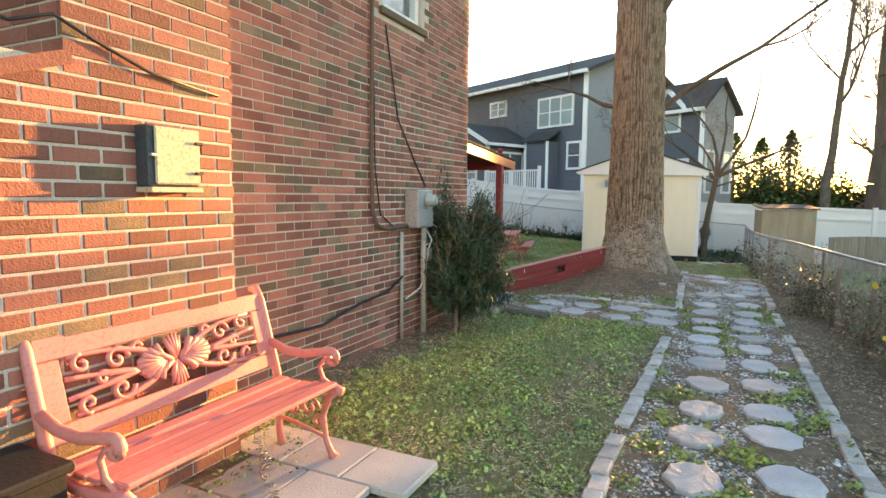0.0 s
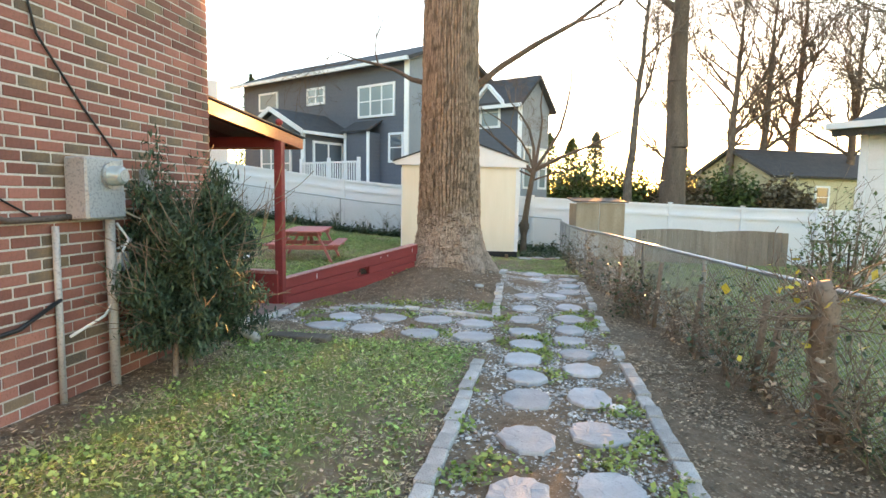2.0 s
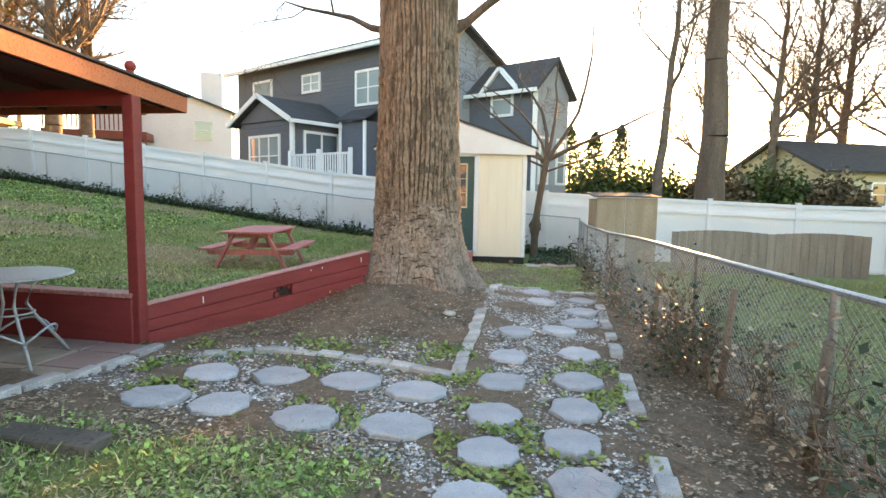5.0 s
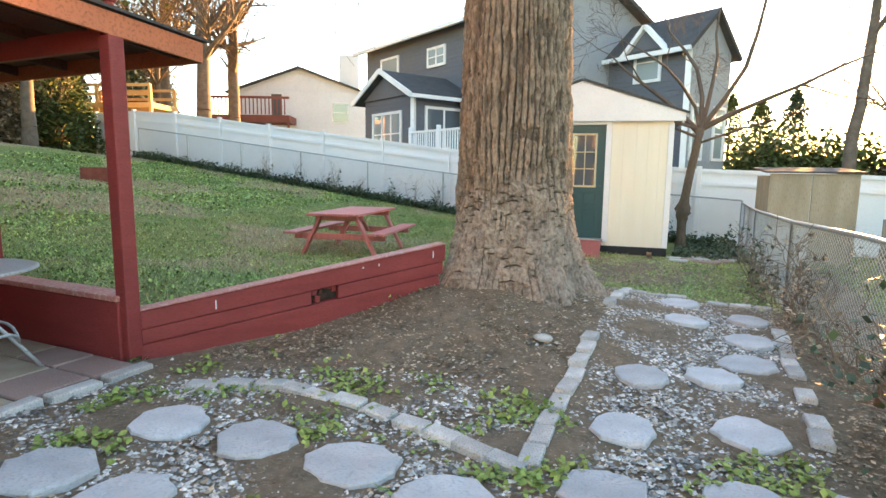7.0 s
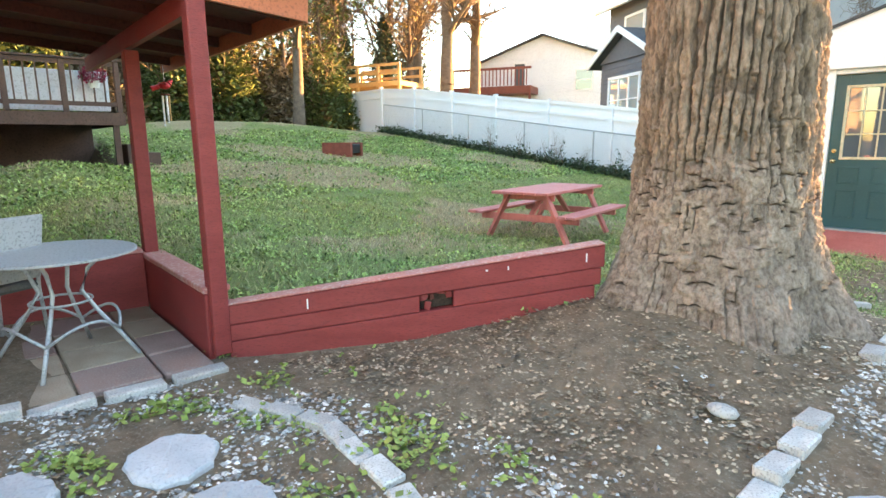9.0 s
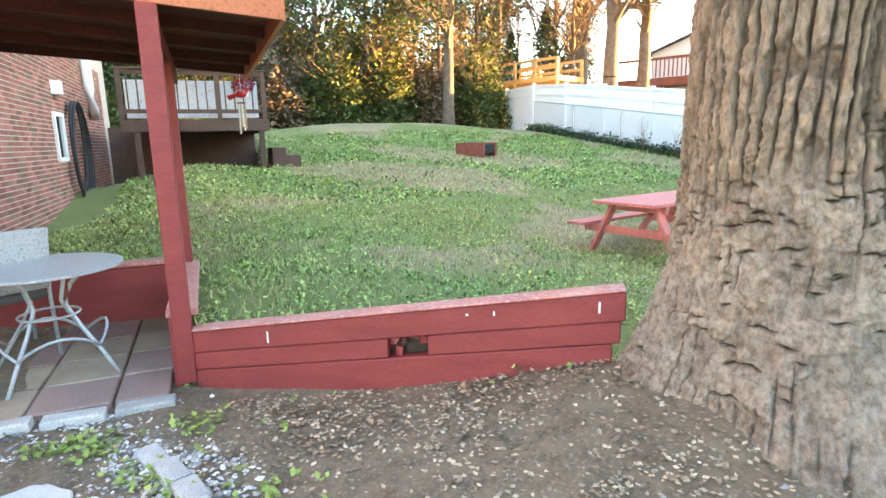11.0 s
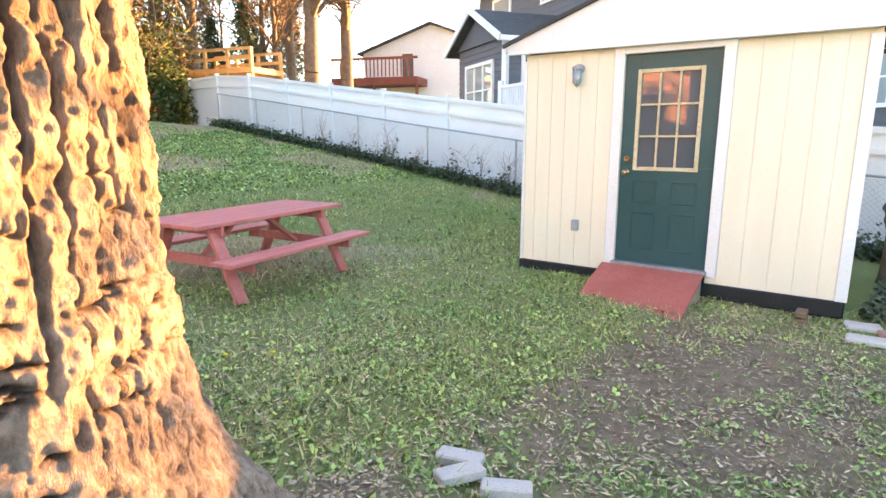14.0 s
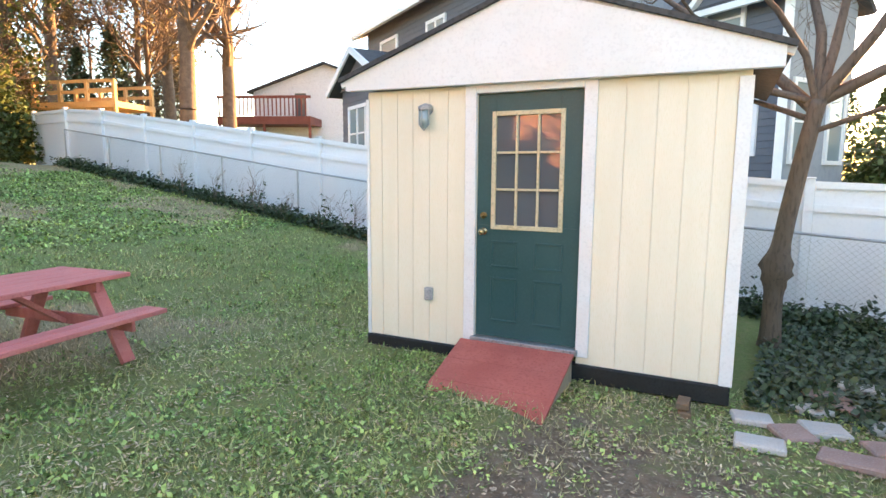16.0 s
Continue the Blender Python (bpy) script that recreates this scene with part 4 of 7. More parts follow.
# ---- fences ----
FY = 22.8
vinyl = thing("vinyl_fence", (-8, FY + 0.35, hz(-8, FY)), 0, "tall white vinyl privacy fence along the back of the yard", "fence")
V0 = Vector((-8, FY + 0.35, hz(-8, FY)))
vx = -24.2
while vx < 14.0:
    x1 = vx + 2.42
    z0, z1 = hz(vx, 30), hz(x1, 30)
    bm = bmesh.new()
    plate(bm, [(vx + 0.13, FY + 0.40, z0 - 0.1), (x1, FY + 0.40, z1 - 0.1), (x1, FY + 0.40, z1 + 1.86), (vx + 0.13, FY + 0.40, z0 + 1.86)], 0.04)
    bmesh.ops.translate(bm, verts=bm.verts, vec=-V0)
    part("panel", bm, VINYL, vinyl)
    for zz in (1.90, 1.57, 0.1):
        bm = beam(bmesh.new(), (vx + 0.13, FY + 0.38, z0 + zz), (x1, FY + 0.38, z1 + zz), 0.055, 0.10)
        bmesh.ops.translate(bm, verts=bm.verts, vec=-V0)
        part("rail", bm, VINYL, vinyl)
    bm = boxed(vx, FY + 0.32, z0 - 0.15, vx + 0.127, FY + 0.447, z0 + 1.98, 0.006)
    box(bm, vx - 0.01, FY + 0.31, z0 + 1.98, vx + 0.137, FY + 0.457, z0 + 2.01, 0.01)
    bmesh.ops.translate(bm, verts=bm.verts, vec=-V0)
    part("post", bm, VINYL, vinyl)
    vx += 2.42


def chainlink(name, pts, zt, zb, step, label, wire=0.0016, mesh_step=0.075):
    """Posts, top rail and woven wire along a line of plan points; zt and zb give the top and foot at a point."""
    f = thing(name, (*pts[0], zb(*pts[0])), 0, label, "fence")
    o = Vector((*pts[0], zb(*pts[0])))
    tri = []
    for (x0, y0), (x1, y1) in zip(pts, pts[1:]):
        L = math.hypot(x1 - x0, y1 - y0)
        at = lambda s: (x0 + (x1 - x0) * s / L, y0 + (y1 - y0) * s / L)
        k = max(1, round(L / step))
        for i in range(k + 1):
            px, py = at(L * i / k)
            bm = tube(bmesh.new(), [Vector((px, py, zb(px, py) - 0.2)) - o, Vector((px, py, zt(px, py) - 0.0)) - o], 0.024, 8)
            part("post", bm, STEEL, f)
        n = 6
        bm = tube(bmesh.new(), [Vector((*at(L * i / n), zt(*at(L * i / n)))) - o for i in range(n + 1)], 0.021, 8)
        part("top_rail", bm, STEEL, f)
        side = Vector((-(y1 - y0) / L, (x1 - x0) / L, 0)) * wire * 0.9
        H = 1.25
        s = -H
        while s < L:
            for sgn in (1, -1):
                a, b = (s, s + H) if sgn > 0 else (s + H, s)
                q = []
                for e, tt in ((a, 0.0), (b, 1.0)):
                    q.append((e, tt))
                # clip the diagonal to the panel
                (e0, t0), (e1, t1) = q
                def cut(ec):
                    return t0 + (t1 - t0) * (ec - e0) / (e1 - e0)
                if min(e0, e1) < 0:
                    if e0 < 0: t0, e0 = cut(0.0), 0.0
                    else: t1, e1 = cut(0.0), 0.0
                if max(e0, e1) > L:
                    if e0 > L: t0, e0 = cut(L), L
                    else: t1, e1 = cut(L), L
                ends = []
                for e, tt in ((e0, t0), (e1, t1)):
                    px, py = at(e)
                    lo, hi = zb(px, py) + 0.03, zt(px, py) - 0.02
                    ends.append(Vector((px, py, lo + (hi - lo) * tt)))
                if (ends[1] - ends[0]).length > 0.05:
                    tri.append((ends[0] - o + side * sgn, ends[1] - o + side * sgn))
            s += mesh_step
    V, F = [], []
    for a, b in tri:
        d = (b - a).normalized()
        u = d.cross(Vector((0, 0, 1))).normalized() * wire
        w = d.cross(u).normalized() * wire
        k = len(V)
        for c in (a, b):
            V += [c + u, c - u * 0.5 + w * 0.87, c - u * 0.5 - w * 0.87]
        for j in range(3):
            F.append((k + j, k + (j + 1) % 3, k + 3 + (j + 1) % 3, k + 3 + j))
    me = mesh_np("wire_mesh", np.array([tuple(v) for v in V]), F)
    me.materials.append(WIRE)
    w = new("wire_mesh", me)
    w.parent = f
    tagged(w, "woven diamond wire", kind="stuff")
    return f


chainlink("chainlink_fence", [(-21.0, FY), (1.1, FY)], lambda x, y: hz(x, 30) + 1.20, lambda x, y: hz(x, 30), 2.76, "galvanised chain-link fence in front of the white fence", 0.002, 0.09)
RFENCE = [(2.75, 2.0), (2.12, 6.5), (1.57, 10.2), (1.12, 13.6), (1.02, 17.0), (1.1, FY)]
chainlink("chainlink_fence", RFENCE, lambda x, y: 0.72 - 0.2 * max(0, (y - 12) / 9), lambda x, y: -0.30, 2.3, "leaning galvanised chain-link fence overgrown with dry vines", 0.0024, 0.06)

# ---- stepping stones and edging ----
def stone_mesh(seed, a=0.188, b=0.208):
    """A slate stepping stone: ten or eleven chipped sides, a worn top edge and an uneven face."""
    r = random.Random(seed)
    bm = bmesh.new()
    k = r.choice((9, 10, 11))
    corner = [(6.28318 * (i + r.uniform(-0.22, 0.22)) / k, r.uniform(0.90, 1.06)) for i in range(k)]
    outline = []
    for i in range(k):
        (t0, q0), (t1, q1) = corner[i], corner[(i + 1) % k]
        p0, p1 = Vector((q0 * math.cos(t0), q0 * math.sin(t0))), Vector((q1 * math.cos(t1), q1 * math.sin(t1)))
        outline.append(p0)
        for w in (0.35, 0.7):
            outline.append(p0.lerp(p1, w) * r.uniform(0.955, 1.0))
    rings = []
    for z, g, rough in ((-0.05, 1.0, 0), (0.016, 1.0, 0.003), (0.027, 0.965, 0.004), (0.030, 0.86, 0.003), (0.031, 0.45, 0.003)):
        rings.append([bm.verts.new((a * g * p.x, b * g * p.y, z + r.uniform(-rough, rough))) for p in outline])
    n = len(outline)
    for p, q in zip(rings, rings[1:]):
        for i in range(n):
            bm.faces.new((p[i], p[(i + 1) % n], q[(i + 1) % n], q[i]))
    bm.faces.new(rings[-1]), bm.faces.new(rings[0][::-1])
    return finish(bm, STONE, name="stepping_stone")


stone_meshes = [stone_mesh(k) for k in range(14)]
LEFT_ROW = [1.7, 2.35, 3.00, 3.63, 4.30, 4.90, 5.61, 6.33, 6.86, 7.40, 7.94, 8.49, 9.14, 9.81, 10.63]
RIGHT_ROW = [1.75, 2.45, 3.15, 3.85, 4.55, 5.04, 5.76, 6.45, 7.16, 7.68, 8.18, 8.69, 9.28, 10.04, 11.25, 11.88, 12.65]
ARC = [(-0.58, 8.17), (-1.17, 8.13), (-1.78, 8.18), (-2.28, 8.19), (-2.26, 8.80), (-1.70, 8.86), (-1.13, 8.87), (-0.61, 8.80)]
r = random.Random(4)
STONES = [(0.0 + r.uniform(-0.04, 0.04), y) for y in LEFT_ROW] + [(0.49 + 0.06 * max(0.0, y - 8.6) + r.uniform(-0.03, 0.03), y) for y in RIGHT_ROW] + [(0.41, 10.85), (0.19, 12.2), (0.11, 13.02)] + ARC
for x, y in STONES:
    o = new("stepping_stone", r.choice(stone_meshes))
    wide = x < -0.4
    o.matrix_world = pose(x, y, hz(x, y) + 0.0, r.uniform(-2, 2), r.uniform(-2, 2), r.uniform(-10, 10) + 180 * r.randint(0, 1)) @ Matrix.Diagonal((r.uniform(1.12, 1.32) if wide else r.uniform(0.95, 1.08), r.uniform(0.95, 1.05), 1, 1))
    tagged(o, "rounded blue-grey slate stepping stone in gravel", "stepping stone", "stepping stones of the path")


def edging(pts, name="edging_block", gap=0.008, L=0.22, w=0.11, h=0.07, skip=0.06, seed=3):
    r = random.Random(seed)
    bm = boxed(-L / 2 + gap, -w / 2, -h, L / 2 - gap, w / 2, 0.0, 0.008)
    me = finish(bm, KERB, name=name)
    for (x0, y0), (x1, y1) in zip(pts, pts[1:]):
        D = math.hypot(x1 - x0, y1 - y0)
        k = max(1, round(D / L))
        for i in range(k):
            if r.random() < skip:
                continue
            s = (i + 0.5) / k
            x, y = x0 + (x1 - x0) * s, y0 + (y1 - y0) * s
            o = new(name, me)
            o.matrix_world = pose(x + r.uniform(-0.012, 0.012), y + r.uniform(-0.012, 0.012), hz(x, y) + 0.035 + r.uniform(-0.012, 0.01), r.uniform(-3, 3), r.uniform(-3, 3), math.degrees(math.atan2(y1 - y0, x1 - x0)) + r.uniform(-4, 4))
            tagged(o, "worn grey concrete edging block beside the path", "edging block", "edging of the path")


edging([(-0.54, 1.2), (-0.54, 3.6), (-0.43, 7.3)], skip=0.1)
edging([(-0.40, 9.2), (-0.45, 11.2)], skip=0.05, seed=8)
edging([(-0.46, 12.0), (-0.46, 13.5)], skip=0.1, seed=9)
edging([(0.95, 1.2), (0.92, 8.1)], skip=0.03, seed=5)
edging([(0.90, 8.7), (0.95, 12.9)], skip=0.25, seed=6)
edging([(-0.46, 13.55), (1.0, 13.45)], skip=0.05, seed=7)
edging([(-2.64, 9.25), (-2.05, 9.48), (-1.45, 9.43), (-0.95, 9.32), (-0.40, 9.18)], skip=0.0, seed=2)


# ---- neighbouring houses ----
def window(parent, p, along, w, h, o, cols=1, rows=2, glass=None, out=None):
    """A framed window: p its lower left corner, along the wall's direction, out the outward normal."""
    a, up = Vector(along).normalized(), Vector((0, 0, 1))
    out = out or a.cross(up)
    p = Vector(p) - o
    def bar(u0, v0, u1, v1, d0, d1):
        bm = bmesh.new()
        vs = [bm.verts.new(p + a * u + up * v + out * d) for d in (d0, d1) for u, v in ((u0, v0), (u1, v0), (u1, v1), (u0, v1))]
        for f in ((3, 2, 1, 0), (4, 5, 6, 7), (0, 1, 5, 4), (1, 2, 6, 5), (2, 3, 7, 6), (3, 0, 4, 7)):
            bm.faces.new([vs[i] for i in f])
        return bm
    win = part("window", bar(0, 0, w, h, 0.0, 0.03), glass or PALE_GLASS, parent, "white framed window")
    t = 0.09
    for b in ((-t, -t, w + t, 0.02), (-t, h - 0.02, w + t, h + t), (-t, 0.02, 0.02, h - 0.02), (w - 0.02, 0.02, w + t, h - 0.02)):
        part("window_frame", bar(*b, 0.0, 0.07), WHITE, win)
    for i in range(1, cols):
        part("mullion", bar(w * i / cols - 0.04, 0, w * i / cols + 0.04, h, 0.0, 0.06), WHITE, win)
    for j in range(1, rows):
        part("mullion", bar(0, h * j / rows - 0.025, w, h * j / rows + 0.025, 0.0, 0.055), WHITE, win)
    return win


def clad(name, plan, z0, z1, label, material, category="house", lap=0.18):
    """A house body of lapped boards on a plan outline."""
    bm = bmesh.new()
    c = Vector((sum(p[0] for p in plan), sum(p[1] for p in plan), 0)) / len(plan)
    rings, z = [], z0
    while z < z1 - 0.01:
        t = min(z + lap, z1)
        rings.append([bm.verts.new((x, y, z)) for x, y in plan])
        rings.append([bm.verts.new(Vector((x, y, t - 0.004)) + (c - Vector((x, y, 0))).normalized() * 0.03) for x, y in plan])
        z = t
    for p, q in zip(rings, rings[1:]):
        for i in range(len(plan)):
            bm.faces.new((p[i], p[(i + 1) % len(plan)], q[(i + 1) % len(plan)], q[i]))
    bm.faces.new(rings[-1])
    return bm


GA, GB = Vector((-5.7, 27.5, 0)), Vector((-16.7, 33.3, 0))       # long wall, near and far corner
gu = (GB - GA).normalized()                                       # along the long wall, away
gn = Vector((-gu.y, gu.x, 0))
gn = gn if gn.y < 0 else -gn                                      # towards the yard
gb = -gn
grey = thing("grey_house", tuple(GA + Vector((0, 0, 0.3))), 0, "large dark grey sided two-storey house with white trim", "house")
G0 = GA + Vector((0, 0, 0.3))


def gp(u, d, z=0.0):
    """A place on the grey house: u along its long wall, d deep into it."""
    return GA + gu * u + gb * d + Vector((0, 0, z))


def gpart(name, bm, material, label=""):
    bmesh.ops.translate(bm, verts=bm.verts, vec=-G0)
    return part(name, bm, material, grey, label)


def quad(*p):
    return [(q.x, q.y) for q in p]


EV, RG, GD = 7.5, 8.9, 6.4
gpart("long_wall", clad("w", quad(gp(0, 0), gp(12.4, 0), gp(12.4, GD), gp(0, GD)), 0.3, EV, "", SIDING), SIDING, "dark grey lapped siding")
# gable and end wall face the sun, so their colour is painted lighter
bm = bmesh.new()
plate(bm, [gp(-0.06, 0.1, EV), gp(-0.06, GD, EV), gp(-0.06, GD / 2, RG - 0.1)], 0.06)
gpart("gable_wall", bm, SIDING_SUNLIT, "grey gable end in a sunlit tone")
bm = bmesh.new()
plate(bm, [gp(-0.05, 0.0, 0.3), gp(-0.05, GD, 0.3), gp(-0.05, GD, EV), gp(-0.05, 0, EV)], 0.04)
gpart("end_wall", bm, SIDING_SUNLIT, "grey siding in a sunlit tone")
bm = bmesh.new()
plate(bm, [gp(-0.5, -0.5, EV - 0.1), gp(-0.5, GD / 2, RG), gp(12.9, GD / 2, RG), gp(12.9, -0.5, EV - 0.1)], 0.16)
plate(bm, [gp(-0.5, GD / 2, RG), gp(-0.5, GD + 0.5, EV - 0.1), gp(12.9, GD + 0.5, EV - 0.1), gp(12.9, GD / 2, RG)], 0.16)
gpart("roof", bm, ROOF, "dark shingle roof")
gpart("gutter", beam(bmesh.new(), gp(-0.5, -0.52, EV - 0.18), gp(12.9, -0.52, EV - 0.18), 0.14, 0.16), WHITE, "white gutter")
gpart("corner_board", beam(bmesh.new(), gp(-0.04, -0.03, 0.3), gp(-0.04, -0.03, EV), 0.2, 0.2, (0, 1, 0)), WHITE)
for u, z, w, h, c, rws, gl in ((0.75, 5.05, 2.2, 1.35, 3, 2, PALE_GLASS), (5.5, 5.95, 1.2, 0.7, 2, 2, PALE_GLASS), (9.3, 5.95, 1.5, 0.8, 1, 1, PALE_GLASS), (0.2, 2.9, 0.75, 1.2, 1, 2, DARK_GLASS)):
    window(grey, gp(u + w, 0, z), -gu, w, h, G0, c, rws, gl, gn)
# bay on the long wall
bm = clad("b", quad(gp(1.6, -0.8), gp(3.1, -0.8), gp(3.1, 0), gp(1.6, 0)), 1.0, 4.2, "", SIDING)
gpart("bay", bm, SIDING, "small boxed bay")
gpart("bay_roof", plate(bmesh.new(), [gp(1.45, -1.0, 4.2), gp(3.25, -1.0, 4.2), gp(3.25, 0, 4.75), gp(1.45, 0, 4.75)], 0.08), ROOF)
for u in (1.6, 3.1):
    gpart("corner_board", beam(bmesh.new(), gp(u, -0.82, 1.0), gp(u, -0.82, 4.2), 0.12, 0.12, (0, 1, 0)), WHITE)
# sun room wing
w0, w1, wd = 3.5, 7.3, -3.0
gpart("wing", clad("w", quad(gp(w0, wd), gp(w1, wd), gp(w1, 0), gp(w0, 0)), 0.5, 4.15, "", SIDING), SIDING, "grey single-storey wing")
wm = (w0 + w1) / 2
bm = bmesh.new()
plate(bm, [gp(w0 - 0.4, wd - 0.4, 4.1), gp(w0 - 0.4, 0, 4.1), gp(wm, 0, 5.25), gp(wm, wd - 0.4, 5.25)], 0.12)
plate(bm, [gp(wm, wd - 0.4, 5.25), gp(wm, 0, 5.25), gp(w1 + 0.4, 0, 4.1), gp(w1 + 0.4, wd - 0.4, 4.1)], 0.12)
gpart("wing_roof", bm, ROOF, "dark shingle roof")
bm = bmesh.new()
plate(bm, [gp(w0, wd - 0.02, 4.15), gp(w1, wd - 0.02, 4.15), gp(wm, wd - 0.02, 5.15)], 0.05)
gpart("wing_gable", bm, SIDING)
for a, b in ((w0 - 0.4, wm), (w1 + 0.4, wm)):
    gpart("rake_board", beam(bmesh.new(), gp(a, wd - 0.42, 4.05), gp(b, wd - 0.42, 5.2), 0.06, 0.2), WHITE)
gpart("gutter", beam(bmesh.new(), gp(w0 - 0.42, wd - 0.4, 4.03), gp(w0 - 0.42, 0, 4.03), 0.1, 0.14), WHITE)
gpart("corner_board", beam(bmesh.new(), gp(w0, wd - 0.02, 0.5), gp(w0, wd - 0.02, 4.1), 0.16, 0.16, (0, 1, 0)), WHITE)
window(grey, gp(6.5, wd, 1.9), -gu, 2.1, 1.6, G0, 3, 2, PALE_GLASS, gn)
window(grey, gp(w0, -2.4, 1.7), gb, 1.7, 1.95, G0, 2, 1, DARK_GLASS, -gu)
# white deck rail
for u in np.arange(-0.2, 3.3, 0.14):
    gpart("baluster", beam(bmesh.new(), gp(u, -3.2, 1.75), gp(u, -3.2, 2.62), 0.045, 0.045, (0, 1, 0)), VINYL)
for z in (1.72, 2.66):
    gpart("deck_rail", beam(bmesh.new(), gp(-0.2, -3.2, z), gp(3.4, -3.2, z), 0.09, 0.08), VINYL)
for u in (-0.2, 1.6, 3.4):
    gpart("deck_post", beam(bmesh.new(), gp(u, -3.2, 0.4), gp(u, -3.2, 2.85), 0.13, 0.13, (0, 1, 0)), VINYL)
gpart("deck_skirt", beam(bmesh.new(), gp(-0.2, -3.15, 1.4), gp(3.4, -3.15, 1.4), 0.06, 0.5), VINYL)
gpart("deck_floor", plate(bmesh.new(), [gp(-0.2, -3.2, 1.68), gp(3.4, -3.2, 1.68), gp(3.4, 0, 1.68), gp(-0.2, 0, 1.68)], 0.1), VINYL)
# front block beyond
e0 = gp(0, 5.0)
bq = [gp(-3.5, 4.2), gp(0, 4.2), gp(0, 7.2), gp(-3.5, 7.2)]
gpart("front_block", clad("f", quad(*bq), 0.3, 5.8, "", SIDING), SIDING, "dark grey projecting block")
# same lightened colour for the sunlit side of this block
bm = bmesh.new()
plate(bm, [gp(-3.54, 4.2, 0.3), gp(-3.54, 7.2, 0.3), gp(-3.54, 7.2, 5.8), gp(-3.54, 5.7, 7.15), gp(-3.54, 4.2, 5.8)], 0.05)
gpart("front_block_side", bm, SIDING_SUNLIT, "grey gabled side in a sunlit tone")
bm = bmesh.new()
plate(bm, [gp(-3.8, 3.8, 5.7), gp(-3.8, 5.7, 7.3), gp(0.3, 5.7, 7.3), gp(0.3, 3.8, 5.7)], 0.14)
plate(bm, [gp(-3.8, 5.7, 7.3), gp(-3.8, 7.6, 5.7), gp(0.3, 7.6, 5.7), gp(0.3, 5.7, 7.3)], 0.14)
gpart("front_block_roof", bm, ROOF)
gpart("gutter", beam(bmesh.new(), gp(-3.8, 3.78, 5.62), gp(0.2, 3.78, 5.62), 0.12, 0.16), WHITE)
gpart("corner_board", beam(bmesh.new(), gp(-3.54, 4.16, 0.3), gp(-3.54, 4.16, 5.7), 0.2, 0.2, (0, 1, 0)), WHITE)
window(grey, gp(-1.35, 4.2, 4.75), -gu, 1.0, 1.35, G0, 1, 2, PALE_GLASS, gn)
window(grey, gp(-1.6, 4.2, 2.0), -gu, 1.25, 1.3, G0, 1, 2, PALE_GLASS, gn)
for d in (4.6, 6.2):
    window(grey, gp(-3.54, d, 1.8), gb, 0.7, 1.9, G0, 1, 2, PALE_GLASS, -gu)
bm = bmesh.new()
plate(bm, [gp(-2.7, 4.1, 5.7), gp(-1.0, 4.1, 5.7), gp(-1.85, 4.1, 6.6)], 0.1)
gpart("dormer_gable", bm, SIDING)
for a in (-2.85, -0.85):
    gpart("rake_board", beam(bmesh.new(), gp(a, 3.95, 5.65), gp(-1.85, 3.95, 6.7), 0.3, 0.14), WHITE)


def simple_house(name, x0, y0, x1, y1, z0, z1, ridge, wall, label, rz, at, along="x"):
    """A plain gabled house; local corner at its place, ridge along x or y."""
    h = thing(name, at, rz, label, "house")
    part("wall", clad("w", [(x0, y0), (x1, y0), (x1, y1), (x0, y1)], z0, z1, "", wall), wall, h)
    xm, ym = (x0 + x1) / 2, (y0 + y1) / 2
    bm, ends = bmesh.new(), []
    if along == "x":
        plate(bm, [(x0 - 0.4, y0 - 0.4, z1 - 0.1), (x1 + 0.4, y0 - 0.4, z1 - 0.1), (x1 + 0.4, ym, ridge), (x0 - 0.4, ym, ridge)], 0.14)
        plate(bm, [(x0 - 0.4, ym, ridge), (x1 + 0.4, ym, ridge), (x1 + 0.4, y1 + 0.4, z1 - 0.1), (x0 - 0.4, y1 + 0.4, z1 - 0.1)], 0.14)
        for x in (x0 + 0.01, x1 - 0.01):
            ends.append([(x, y0, z1), (x, y1, z1), (x, ym, ridge - 0.12)])
    else:
        plate(bm, [(x0 - 0.4, y0 - 0.4, z1 - 0.1), (xm, y0 - 0.4, ridge), (xm, y1 + 0.4, ridge), (x0 - 0.4, y1 + 0.4, z1 - 0.1)], 0.14)
        plate(bm, [(xm, y0 - 0.4, ridge), (x1 + 0.4, y0 - 0.4, z1 - 0.1), (x1 + 0.4, y1 + 0.4, z1 - 0.1), (xm, y1 + 0.4, ridge)], 0.14)
        for y in (y0 + 0.01, y1 - 0.01):
            ends.append([(x0, y, z1), (x1, y, z1), (xm, y, ridge - 0.12)])
    part("roof", bm, ROOF, h)
    for e in ends:
        gbm = bmesh.new()
        plate(gbm, e, 0.05)
        part("gable", gbm, wall, h)
    return h


# ---- things along the brick wall ----
TOP = 4.6
keep_side = lambda a, z: 4.3 < a < 6.6 and 0.5 < z < 2.6
side_field = [q for q in courses(2.43, HY, -0.38, TOP) if not (q[0] + q[1] > WY0 - 0.02 and q[0] < WY1 + 0.02 and q[2] + BH > WZ0 - 0.07 and q[2] < WZ1)]
side_field += list(courses(-1.2, CH_Y0 - 0.01, 1.86, TOP))
lay(side_wall, side_field, HX, keep_side, seed=1)
lay(chimney, list(courses(0.9, CH_Y1, -0.26, 2.0)) + list(courses(CH_Y0, CH_Y1, 2.005, TOP, 1)), CH_X, lambda a, z: 0.55 < z < 2.0, seed=2)
bm = bmesh.new()
for a, l, z in courses(HX, CH_X - 0.03, 2.08, TOP):
    box(bm, a, CH_Y0 - 0.002, z, a + l, CH_Y0 + 0.03, z + BH)
